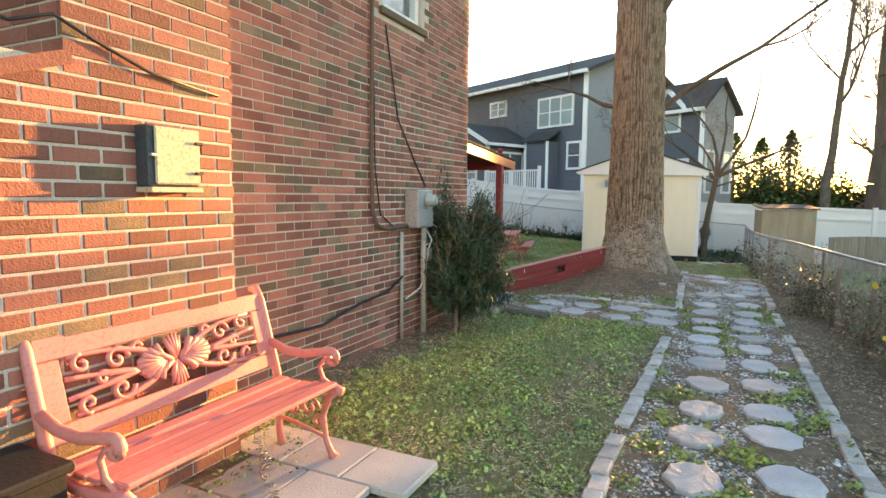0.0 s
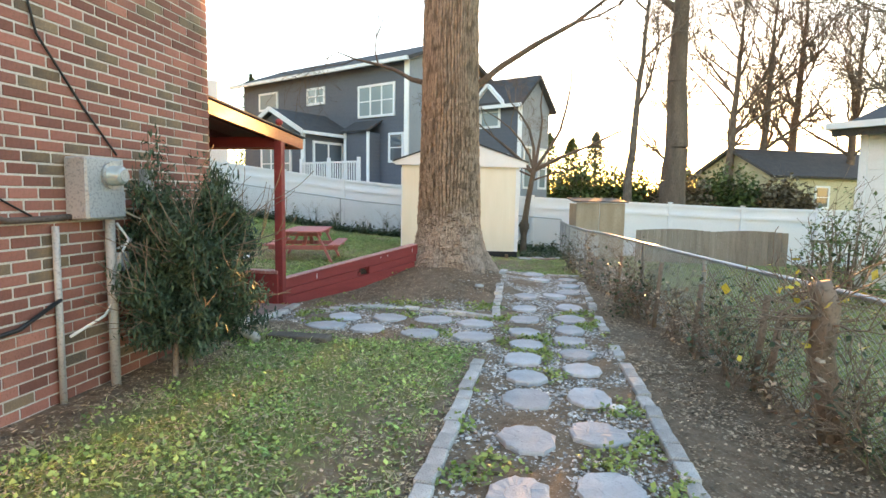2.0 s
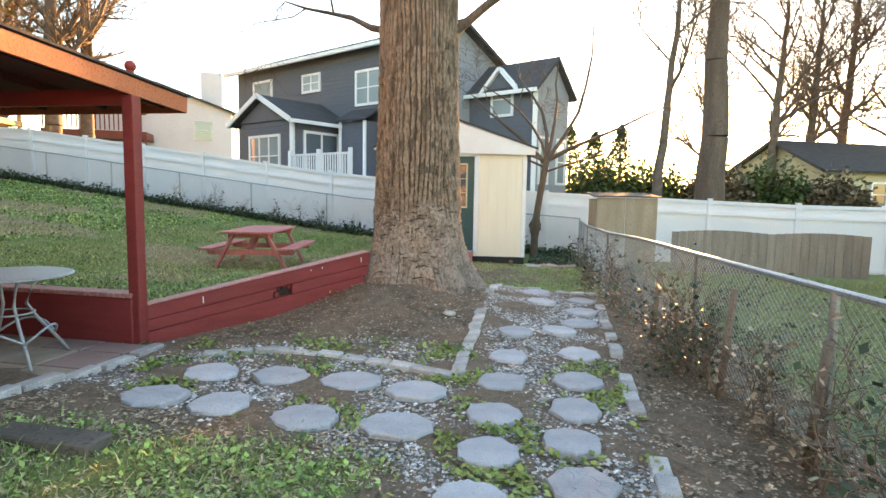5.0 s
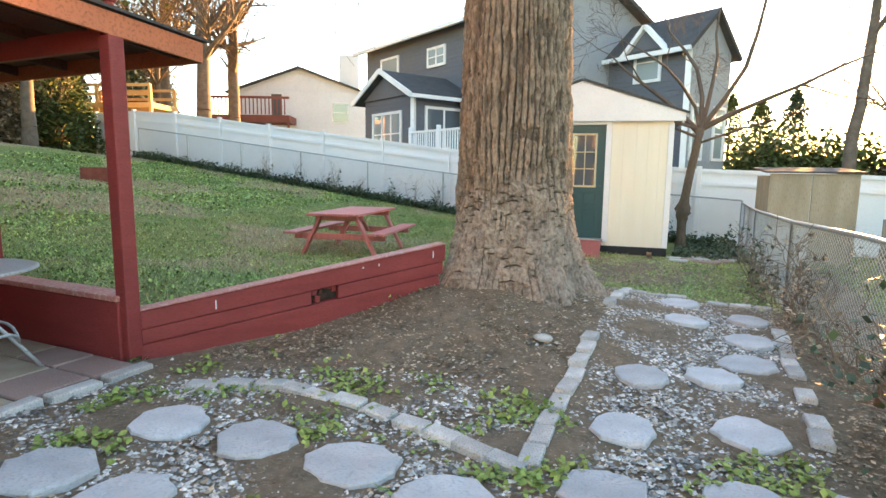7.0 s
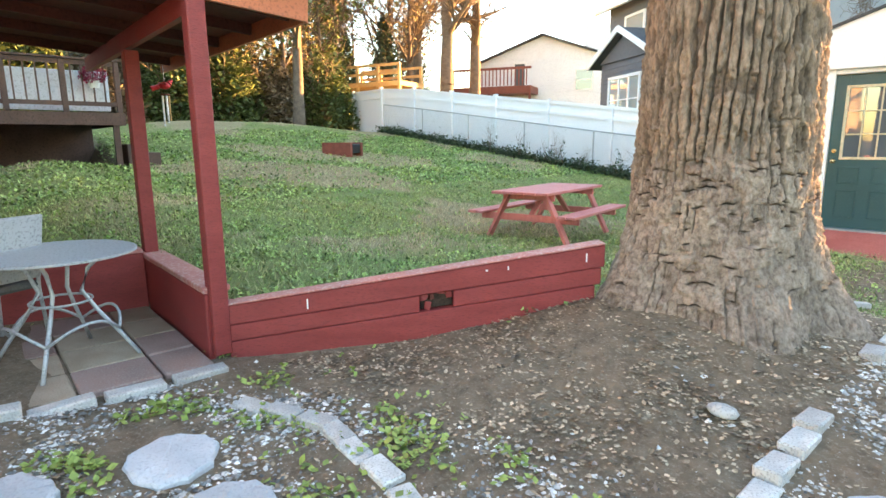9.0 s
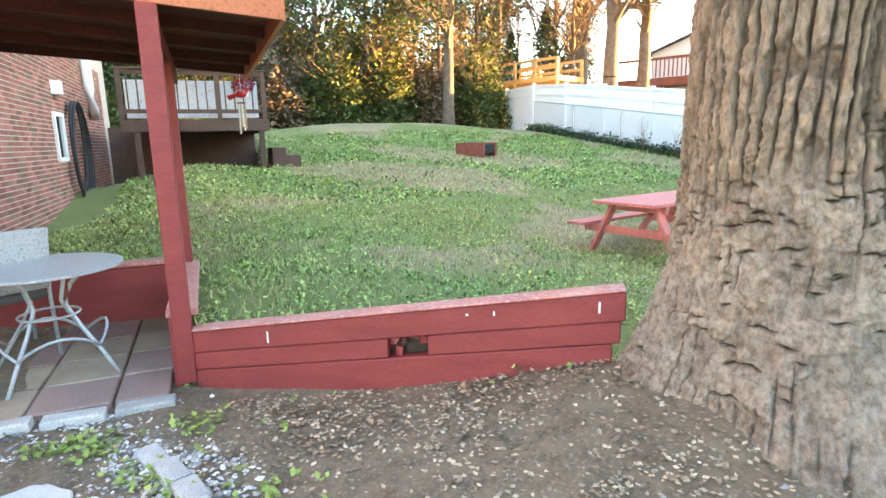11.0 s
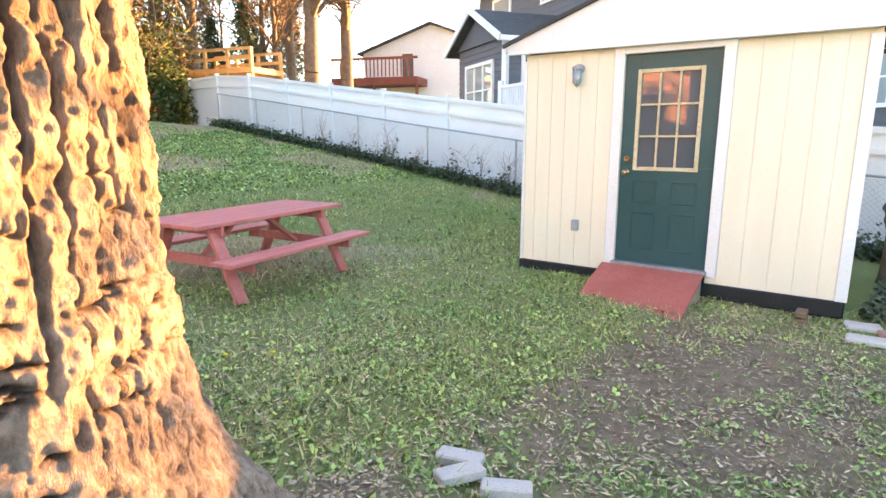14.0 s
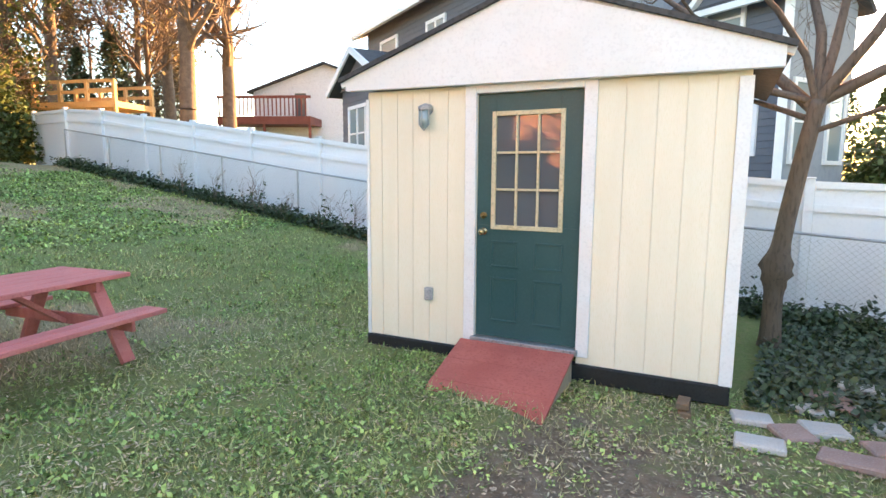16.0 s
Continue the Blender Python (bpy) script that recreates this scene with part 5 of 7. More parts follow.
bmesh.ops.translate(bm, verts=bm.verts, vec=-H0)
tagged(part("bricks", bm, BRICK_REST, chimney), kind="stuff")
lay(back_wall, courses(-18.0, HX - 0.031, -0.58, 3.3), HY, lambda a, z: False, flip=True, seed=3)
bm = bmesh.new()
plate(bm, [(CH_X + 0.012, 1.52, 2.10), (CH_X + 0.012, 0.86, 1.86), (HX, 0.86, 1.86), (HX, 1.52, 2.10)], -0.06)
hpart("shoulder", bm, BRICK, "sloped brick shoulder")

ebox = thing("clean_out_box", (CH_X, 1.96, 1.53), 0, "beige metal access box with dark hinges on the chimney", "utility box")
part("body", boxed(0.0, -0.15, 0, 0.09, 0.14, 0.29, 0.006), mat("dark_box_side", (0.05, 0.06, 0.075), (0.07, 0.08, 0.095), 0.5), ebox, "dark blue-grey casing")
part("door", boxed(0.091, -0.12, 0.01, 0.105, 0.14, 0.285, 0.008), BEIGE_METAL, ebox, "beige metal door")
part("sill", boxed(0.0, -0.155, -0.03, 0.115, 0.145, -0.003, 0.004), BEIGE_METAL, ebox)
for z in (0.06, 0.21):
    part("hinge", boxed(0.106, 0.10, z, 0.118, 0.15, z + 0.015, 0.003), BLACK, ebox)
part("clasp", boxed(0.09, -0.15, 0.14, 0.115, -0.11, 0.155, 0.003), STEEL, ebox)

meter = thing("electric_meter", (HX, 5.60, 1.14), 0, "grey electric meter box on the brick wall", "meter box")
part("box", boxed(0, -0.18, 0, 0.17, 0.18, 0.42, 0.012), METER, meter)
bm = tube(bmesh.new(), [(0.17, 0.04, 0.30), (0.185, 0.04, 0.30), (0.187, 0.04, 0.30), (0.265, 0.04, 0.30), (0.28, 0.04, 0.30)], [0.085, 0.085, 0.07, 0.066, 0.05], 20)
part("meter_glass", bm, PALE_GLASS, meter, "round glass meter dome", True)
part("meter_dial", tube(bmesh.new(), [(0.281, 0.04, 0.30), (0.286, 0.04, 0.30)], 0.042, 16), METER, meter)
part("seal_ring", tube(bmesh.new(), [(0.172, 0.04, 0.30), (0.19, 0.04, 0.30)], 0.092, 20), STEEL, meter)
part("cover_lip", boxed(0.171, -0.17, 0.01, 0.178, 0.17, 0.19, 0.003), METER, meter)
wx = HX + 0.035


def pipe(name, pts, r, material, label, category="pipe", sides=10):
    o = Vector(pts[-1])
    return solid_at(name, tube(bmesh.new(), [Vector(p) - o for p in pts], r, sides), material, label, category, o)


def solid_at(name, bm, material, label, category, at, smooth=True):
    ob = new(name, finish(bm, material, smooth, name))
    ob.location = at
    return tagged(ob, label, category)


pipe("conduit", [(wx, 5.30, 1.10), (wx, 5.30, hz(wx, 5.3) - 0.02)], 0.022, CONDUIT, "thin grey conduit pipe down the brick wall")
pipe("conduit", [(wx + 0.05, 5.72, 1.14), (wx + 0.05, 5.72, hz(wx, 5.7) - 0.02)], 0.034, CONDUIT, "thick grey conduit pipe below the meter box")
pipe("service_cable", [(wx, 4.72, 5.9), (wx, 4.72, 2.9), (wx, 4.70, 1.9), (wx, 4.72, 1.35), (wx, 4.80, 1.2), (wx, 4.95, 1.15), (wx, 5.2, 1.15), (wx, 5.42, 1.16)], 0.020, mat("dark_cable_sheath", (0.10, 0.075, 0.065), (0.15, 0.11, 0.095), 0.7, 5, 60, 0.1), "dark service cable running down to the meter box", "cable")
pipe("cable", [(wx - 0.02, 5.0, 3.2), (wx - 0.02, 5.25, 2.3), (wx - 0.02, 5.6, 1.9), (wx - 0.02, 5.9, 1.6)], 0.008, CABLE, "thin black cable hanging on the brick wall", "cable", 6)
pipe("cable", [(wx - 0.02, 4.78, 2.6), (wx - 0.02, 4.8, 1.75), (wx - 0.02, 4.9, 1.3), (wx - 0.02, 5.15, 1.17)], 0.007, CABLE, "thin black cable hanging on the brick wall", "cable", 6)
pipe("cable", [(HX + 0.05, 2.5, 0.36), (HX + 0.04, 3.2, 0.40), (HX + 0.04, 3.9, 0.36), (HX + 0.05, 4.5, 0.46), (HX + 0.04, 5.0, 0.49), (HX + 0.05, 5.3, 0.62)], 0.014, CABLE, "black cable clipped low along the brick wall", "cable", 8)
pipe("cable", [(HX + 0.09, 5.78, 1.1), (HX + 0.12, 5.86, 0.98), (HX + 0.10, 5.76, 0.82), (HX + 0.08, 5.80, 0.6), (HX + 0.10, 5.62, 0.45), (HX + 0.06, 5.35, 0.36)], 0.010, WHITE, "loose pale cable below the meter box", "cable", 8)
pipe("cable", [(HX + 0.06, 5.85, 1.2), (HX + 0.11, 6.02, 1.12), (HX + 0.07, 5.95, 0.96), (HX + 0.05, 5.8, 0.9)], 0.008, WHITE, "loose pale cable below the meter box", "cable", 8)
pipe("cable", [(HX + 0.03, 2.42, 2.02), (CH_X + 0.02, 2.30, 2.03), (CH_X + 0.02, 1.9, 2.07), (CH_X + 0.02, 1.62, 2.16), (CH_X + 0.03, 1.45, 2.22), (CH_X + 0.0, 1.30, 2.16), (CH_X - 0.05, 1.05, 2.2)], 0.008, CABLE, "black cable along the chimney", "cable", 8)
solid_at("junction_box", boxed(0, -0.05, -0.07, 0.05, 0.05, 0.07, 0.008), METER, "small grey junction box on the conduit", "utility box", (HX + 0.09, 5.79, 0.82), False)
solid_at("junction_box", boxed(0, -0.05, -0.09, 0.06, 0.06, 0.09, 0.008), METER, "small grey cable box on the brick wall", "utility box", (HX, 6.2, 1.42), False)
pipe("downspout_pipe", [(-2.95, 7.3, hz(-2.9, 7.2) + 0.09), (-2.55, 7.05, hz(-2.5, 7.1) + 0.06)], 0.045, CONDUIT, "short pale drain pipe lying on the ground")
solid_at("wooden_sleeper", boxed(-0.32, -0.09, 0, 0.32, 0.09, 0.07, 0.01), mat("weathered_dark_wood", (0.10, 0.085, 0.07), (0.15, 0.13, 0.11), 0.9, 5, 40, 0.4), "weathered grey timber sleeper on the ground", "timber", (-2.25, 7.35, hz(-2.25, 7.35) - 0.01), False)

# ---- patio under the bench ----
r = random.Random(12)
for i in range(5):
    for j in range(5):
        x1, y1 = -1.37 - 0.415 * i - (0.2 if j % 2 else 0), 2.84 - 0.42 * j
        if x1 - 0.40 < CH_X + 0.05 and y1 < CH_Y1 + 0.5 and x1 < CH_X + 0.1:
            continue
        x0 = max(x1 - 0.405, HX + 0.05)
        if x0 > x1 - 0.1:
            continue
        o = new("paving_slab", finish(boxed(x0, y1 - 0.41, -0.05, x1, y1, 0.0, 0.008), CONCRETE, name="paving_slab"))
        o.location.z = hz(-1.8, 2.2) + 0.045 + r.uniform(-0.004, 0.004)
        tagged(o, "pale grey concrete paving slab under the bench", "paving slab", "slabs under the bench")

# ---- cast bench ----
BZ = hz(-1.8, 2.2) + 0.04
bench = thing("garden_bench", (-2.0, 1.95, BZ), 0, "salmon pink cast metal garden bench with scrolled shell back", "bench")
BY0, BY1 = -0.66, 0.66


def spiral(cx, cz, r0, r1, t0, t1, n=18, flip=1):
    return [(cx + flip * (r0 + (r1 - r0) * k / n) * math.cos(t0 + (t1 - t0) * k / n), cz + (r0 + (r1 - r0) * k / n) * math.sin(t0 + (t1 - t0) * k / n)) for k in range(n + 1)]


BACK = lambda s: (-0.37 - 0.13 * s, 0.47 + 0.47 * s)       # back panel: share of height to x and z
for side, y in ((-1, BY0), (1, BY1)):
    bm = bmesh.new()
    tube(bm, [(-0.34, y, 0.0), (-0.36, y, 0.12), (-0.35, y, 0.30), (-0.37, y, 0.46), (-0.43, y, 0.68), (-0.49, y, 0.90), (-0.53, y, 0.965), (-0.57, y, 0.96)], [0.026, 0.022, 0.022, 0.028, 0.026, 0.025, 0.027, 0.022], 8)
    tube(bm, [(0.06, y, 0.0), (0.035, y, 0.03), (0.0, y, 0.10), (-0.02, y, 0.24), (0.02, y, 0.36), (0.08, y, 0.41)], [0.035, 0.022, 0.018, 0.018, 0.022, 0.026], 8)
    tube(bm, [(-0.37, y, 0.42), (-0.20, y, 0.385), (-0.02, y, 0.40), (0.08, y, 0.42), (0.115, y, 0.405)], [0.022, 0.022, 0.024, 0.03, 0.03], 8)
    part("end_frame", bm, PINK, bench, "", True)
    bm = bmesh.new()
    arm = [(-0.42, 0.65), (-0.30, 0.605), (-0.16, 0.60), (-0.04, 0.625), (0.04, 0.64)] + spiral(0.045, 0.60, 0.042, 0.012, math.pi / 2, -math.pi * 1.2, 10)
    tube(bm, [(a, y, b) for a, b in arm], [0.026] * 5 + [0.024] * 11, 8)
    tube(bm, [(0.0, y, 0.60), (-0.045, y, 0.54), (-0.02, y, 0.47), (0.05, y, 0.43)], 0.014, 6)
    part("armrest", bm, PINK, bench, "", True)
    bm = bmesh.new()
    for cx, cz, rr in ((-0.12, 0.28, 0.07), (-0.24, 0.26, 0.06), (-0.05, 0.2, 0.045)):
        tube(bm, [(a, y, b) for a, b in spiral(cx, cz, rr, 0.012, 0, 7.5)], 0.011, 6)
    tube(bm, [(-0.35, y, 0.18), (-0.2, y, 0.16), (-0.02, y, 0.12)], 0.012, 6)
    part("leg_scroll", bm, PINK, bench, "", True)
for k in range(5):
    x = -0.33 + 0.088 * k
    z = 0.425 + 0.012 * abs(k - 1.5) * (1 if k > 1 else 0.6)
    part("seat_slat", boxed(x, BY0 + 0.01, z - 0.012, x + 0.074, BY1 - 0.01, z + 0.012, 0.006), PINK, bench)


def back_bar(s0, s1, y0, y1, t=0.018):
    bm = bmesh.new()
    (x0, z0), (x1, z1) = BACK(s0), BACK(s1)
    plate(bm, [(x0 + t / 2, y0, z0), (x0 + t / 2, y1, z0), (x1 + t / 2, y1, z1), (x1 + t / 2, y0, z1)], t)
    bmesh.ops.bevel(bm, geom=bm.edges[:], offset=0.004, segments=1, affect="EDGES")
    return bm


part("top_rail", back_bar(0.80, 1.0, BY0 + 0.02, BY1 - 0.02), PINK, bench)
part("lower_rail", back_bar(0.08, 0.24, BY0 + 0.02, BY1 - 0.02), PINK, bench)
part("back_stile", back_bar(0.245, 0.795, BY0 + 0.02, BY0 + 0.11), PINK, bench)
part("back_stile", back_bar(0.245, 0.795, BY1 - 0.11, BY1 - 0.02), PINK, bench)
pb = lambda y, s: (BACK(s)[0], y, BACK(s)[1])
for sg in (-1, 1):
    bm = bmesh.new()
    for cy, cs, rr, t0, t1 in ((0.30, 0.66, 0.06, 0, 8.5), (0.30, 0.38, 0.06, 0, -8.5), (0.46, 0.70, 0.045, 1.5, 9), (0.46, 0.34, 0.045, -1.5, -9), (0.20, 0.72, 0.03, 0, 7), (0.38, 0.52, 0.035, 0, 8)):
        pts = [pb(sg * cy + rr * (1 - k / 20) * math.cos(t0 + (t1 - t0) * k / 20), cs + 2.0 * rr * (1 - k / 20) * math.sin(t0 + (t1 - t0) * k / 20)) for k in range(19)]
        tube(bm, pts, 0.013, 6)
    for y0, s0, y1, s1, y2, s2 in ((0.02, 0.5, 0.2, 0.80, 0.52, 0.78), (0.02, 0.5, 0.2, 0.24, 0.52, 0.27), (0.2, 0.5, 0.36, 0.56, 0.54, 0.60), (0.2, 0.5, 0.36, 0.46, 0.54, 0.42)):
        pts = [pb(sg * ((1 - t) ** 2 * y0 + 2 * t * (1 - t) * y1 + t * t * y2), (1 - t) ** 2 * s0 + 2 * t * (1 - t) * s1 + t * t * s2) for t in np.linspace(0, 1, 9)]
        tube(bm, pts, [0.017] * 5 + [0.012] * 4, 6)
    part("scrollwork", bm, PINK, bench, "", True)
    for k in range(9):
        a = math.radians(-70 + 17.5 * k)
        pts = [pb(sg * (0.05 + q * 0.15 * math.cos(a)), 0.52 + q * 0.17 * math.sin(a)) for q in (0, 0.5, 1.0, 1.08)]
        part("shell_rib", tube(bmesh.new(), pts, [0.009, 0.015, 0.022, 0.012], 8), PINK, bench, "", True)
bm = bmesh.new()
for sg in (-1, 1):
    for k in range(5):
        a = math.radians(60 + 15 * k) * sg
        tube(bm, [pb(0, 0.5), pb(0.05 * math.cos(a), 0.5 + 0.14 * math.sin(a)), pb(0.085 * math.cos(a), 0.5 + 0.27 * math.sin(a))], [0.01, 0.016, 0.008], 6)
part("leaf_ornament", bm, PINK, bench, "", True)

pl = thing("planter_trough", (-2.30, 0.92, BZ), 0, "black plastic trough standing behind the bench", "planter")
part("body", prism(bmesh.new(), [(-0.16, -0.45), (0.16, -0.45), (0.16, 0.30), (-0.16, 0.30)], 0, 0.50), BLACK, pl)
part("rim", boxed(-0.185, -0.475, 0.501, 0.185, 0.325, 0.54, 0.008), BLACK, pl)
vl = thing("wall_lantern", (CH_X + 0.07, 1.04, 1.55), 0, "black ribbed lantern on the chimney wall", "lantern")
part("body", tube(bmesh.new(), [(0, 0, 0.0), (0, 0, 0.03), (0, 0, 0.30), (0, 0, 0.33)], [0.05, 0.075, 0.075, 0.05], 16), BLACK, vl)
for k in range(9):
    part("rib", tube(bmesh.new(), [(0, 0, 0.04 + 0.03 * k), (0, 0, 0.052 + 0.03 * k)], 0.084, 16), METER, vl)
part("bracket", boxed(-0.07, -0.02, 0.25, -0.03, 0.02, 0.29), BLACK, vl)

# chain on the slabs
chain = thing("chain", (-1.95, 2.0, BZ), 0, "loose steel chain lying on the slabs under the bench", "chain")
r = random.Random(2)
for k in range(13):
    a = r.uniform(0, 3.1)
    c = Vector((0.05 - 0.05 * k + 0.03 * math.sin(k), 0.05 + 0.045 * k, 0.012))
    pts = [c + Vector((0.028 * math.cos(t) * math.cos(a) - 0.014 * math.sin(t) * math.sin(a), 0.028 * math.cos(t) * math.sin(a) + 0.014 * math.sin(t) * math.cos(a), 0.004 * math.sin(2 * t))) for t in np.linspace(0, 6.28, 11)]
    part("link", tube(bmesh.new(), pts, 0.004, 5), STEEL, chain, "", True)

# ---- porch floor and furniture ----
r = random.Random(6)
yy = PY0 + 0.1
tj = 0
while yy < PY1 - 0.12:
    h = min(0.44, PY1 - 0.075 - yy)
    for k, (x0, x1) in enumerate(((-4.95, -4.52), (-4.52, -4.09), (-4.09, -3.66), (-3.66, -3.24))):
        o = new("paver", finish(boxed(x0 + 0.008, yy + 0.008, -0.05, x1 - 0.008, yy + h - 0.008, 0, 0.008), TAN_PAVER if (k + tj) % 4 in (0, 1) else PINK_PAVER, name="paver"))
        o.location.z = PZ + 0.005 + r.uniform(-0.003, 0.003)
        tagged(o, "worn red and tan concrete paver of the porch floor", "paver", "pavers of the porch")
    yy += 0.44
    tj += 1
edging([(-3.16, 7.3), (-3.16, 9.36)], "kerb_block", 0.006, 0.32, 0.11, 0.08, 0.0, 11)

bistro = thing("bistro_table", (-3.92, 8.62, PZ), 20, "round grey metal bistro table with curved legs", "table")
bm = tube(bmesh.new(), [(0, 0, 0.695), (0, 0, 0.70), (0, 0, 0.712), (0, 0, 0.718)], [0.44, 0.455, 0.455, 0.44], 40)
part("tabletop", bm, TABLE_GREY, bistro)
for a in (45, 135, 225, 315):
    c, s = math.cos(math.radians(a)), math.sin(math.radians(a))
    pts = [(rr * c, rr * s, z) for rr, z in ((0.42, 0.0), (0.33, 0.14), (0.20, 0.32), (0.12, 0.46), (0.17, 0.60), (0.26, 0.695))]
    part("leg", tube(bmesh.new(), pts, 0.013, 8), TABLE_GREY, bistro, "", True)
for a in (0, 90, 180, 270):
    pts = []
    for t in np.linspace(-0.78, 0.78, 9):
        th = math.radians(a) + t
        pts.append((0.31 * math.cos(th), 0.31 * math.sin(th), 0.19 + 0.11 * math.cos(t * 2)))
    part("brace", tube(bmesh.new(), pts, 0.010, 6), TABLE_GREY, bistro, "", True)
part("ring", tube(bmesh.new(), [(0.17 * math.cos(t), 0.17 * math.sin(t), 0.40) for t in np.linspace(0, 6.28318, 25)], 0.008, 6), TABLE_GREY, bistro, "", True)

chair = thing("patio_chair", (-4.42, 8.25, PZ), -60, "grey patio chair with dark cushioned seat", "chair")
part("seat", boxed(-0.23, -0.23, 0.42, 0.23, 0.23, 0.47, 0.02), CUSHION, chair, "dark grey seat cushion")
bm = bmesh.new()
plate(bm, [(-0.22, 0.22, 0.50), (0.22, 0.22, 0.50), (0.21, 0.33, 0.93), (-0.21, 0.33, 0.93)], 0.03)
bmesh.ops.bevel(bm, geom=bm.edges[:], offset=0.008, segments=1, affect="EDGES")
part("backrest", bm, TABLE_GREY, chair)
for x in (-0.21, 0.21):
    part("leg", tube(bmesh.new(), [(x, 0.26, 0), (x, 0.22, 0.42), (x, 0.23, 0.52), (x, 0.33, 0.92)], 0.013, 8), TABLE_GREY, chair, "", True)
    part("leg", tube(bmesh.new(), [(x, -0.24, 0), (x, -0.21, 0.42)], 0.013, 8), TABLE_GREY, chair, "", True)

chime = thing("wind_chime", (-6.7, 10.08, 1.72), 0, "red bird wind chime with pale wooden tubes under the porch roof", "wind chime")
part("cord", tube(bmesh.new(), [(0, 0, 0.42), (0, 0, 0.12)], 0.003, 5), WHITE, chime)
bm = bmesh.new()
bmesh.ops.create_uvsphere(bm, u_segments=12, v_segments=8, radius=0.05, matrix=Matrix.Translation((0, 0, 0.10)) @ Matrix.Diagonal((1, 1.3, 0.8, 1)))
tube(bm, [(0, -0.04, 0.10), (0, -0.14, 0.06)], [0.025, 0.03], 6)
tube(bm, [(0, 0.05, 0.13), (0, 0.09, 0.17)], [0.03, 0.008], 6)
for s in (-1, 1):
    plate(bm, [(0, 0.03, 0.11), (0, -0.04, 0.11), (s * 0.13, -0.03, 0.14)], 0.008)
part("bird", bm, mat("red_plastic", (0.55, 0.02, 0.03), (0.62, 0.03, 0.04), 0.4), chime, "bright red bird figure")
part("disc", tube(bmesh.new(), [(0, 0, 0.0), (0, 0, 0.012)], 0.05, 14), DECK_RED, chime)
for k in range(5):
    a = 1.2566 * k
    part("chime_tube", tube(bmesh.new(), [(0.035 * math.cos(a), 0.035 * math.sin(a), -0.01), (0.035 * math.cos(a), 0.035 * math.sin(a), -0.26 - 0.02 * k)], 0.010, 8), NEW_WOOD if k % 2 else STUCCO, chime)

# ---- wall lamp and socket on the shed ----
SM = SHED_M
lampm = SM @ pose(0.60, -0.02, 1.86)
lamp = new("wall_lamp")
lamp.matrix_world = lampm
tagged(lamp, "caged jelly-jar wall lamp beside the shed door, unlit", "wall lamp")
part("base", tube(bmesh.new(), [(0, 0.02, 0.06), (0, -0.03, 0.06), (0, -0.05, 0.05)], 0.045, 14), METER, lamp, "", True)
part("jar", tube(bmesh.new(), [(0, -0.06, 0.05), (0, -0.06, -0.06), (0, -0.06, -0.10)], [0.04, 0.04, 0.02], 14), PALE_GLASS, lamp, "frosted glass jar", True)
for a in (0, 1.57, 3.14, 4.71):
    part("cage_wire", tube(bmesh.new(), [(0.046 * math.cos(a), -0.06 + 0.046 * math.sin(a), 0.05), (0.046 * math.cos(a), -0.06 + 0.046 * math.sin(a), -0.07), (0, -0.06, -0.115)], 0.005, 5), METER, lamp)
part("cap", tube(bmesh.new(), [(0, -0.06, 0.05), (0, -0.06, 0.075), (0, -0.06, 0.09)], [0.05, 0.05, 0.02], 14), METER, lamp)
sock = new("socket_cover")
sock.matrix_world = SM @ pose(0.62, -0.02, 0.37)
tagged(sock, "grey weatherproof socket cover on the shed wall", "socket")
part("cover", boxed(-0.035, -0.03, -0.055, 0.035, 0.02, 0.055, 0.008), METER, sock)
part("flap", boxed(-0.028, -0.038, -0.045, 0.028, -0.031, 0.045, 0.004), METER, sock)

# ---- fire pit, loose blocks and stones ----
pit = thing("fire_pit", (-14.4, 16.8, hz(-14.4, 16.8)), 25, "low rusty red brick fire box on the lawn", "fire pit")
RUST = mat("rusty_red", (0.22, 0.06, 0.04), (0.30, 0.09, 0.06), 0.85, 6, 50, 0.4, c3=(0.12, 0.05, 0.04))
for b in ((-0.5, -0.32, 0.5, -0.22), (-0.5, 0.22, 0.5, 0.32), (-0.5, -0.215, -0.4, 0.215)):
    part("wall_block", boxed(b[0], b[1], -0.05, b[2], b[3], 0.36, 0.01), RUST, pit)
part("grate", boxed(0.1, -0.21, 0.05, 0.48, 0.21, 0.32, 0.02), BLACK, pit, "sooty black iron grate")
r = random.Random(9)
for x, y, a, m in ((-1.29, 13.95, 20, CONCRETE), (-1.19, 13.83, 68, CONCRETE), (-0.99, 13.90, 34, CONCRETE)):
    o = new("loose_block", finish(boxed(-0.11, -0.05, 0, 0.11, 0.05, 0.05, 0.008), m, name="loose_block"))
    o.matrix_world = pose(x, y, hz(x, y) + 0.005, r.uniform(-6, 6), r.uniform(-4, 4), a)
    tagged(o, "loose pale concrete block lying in the grass", "block", "loose blocks by the tree")
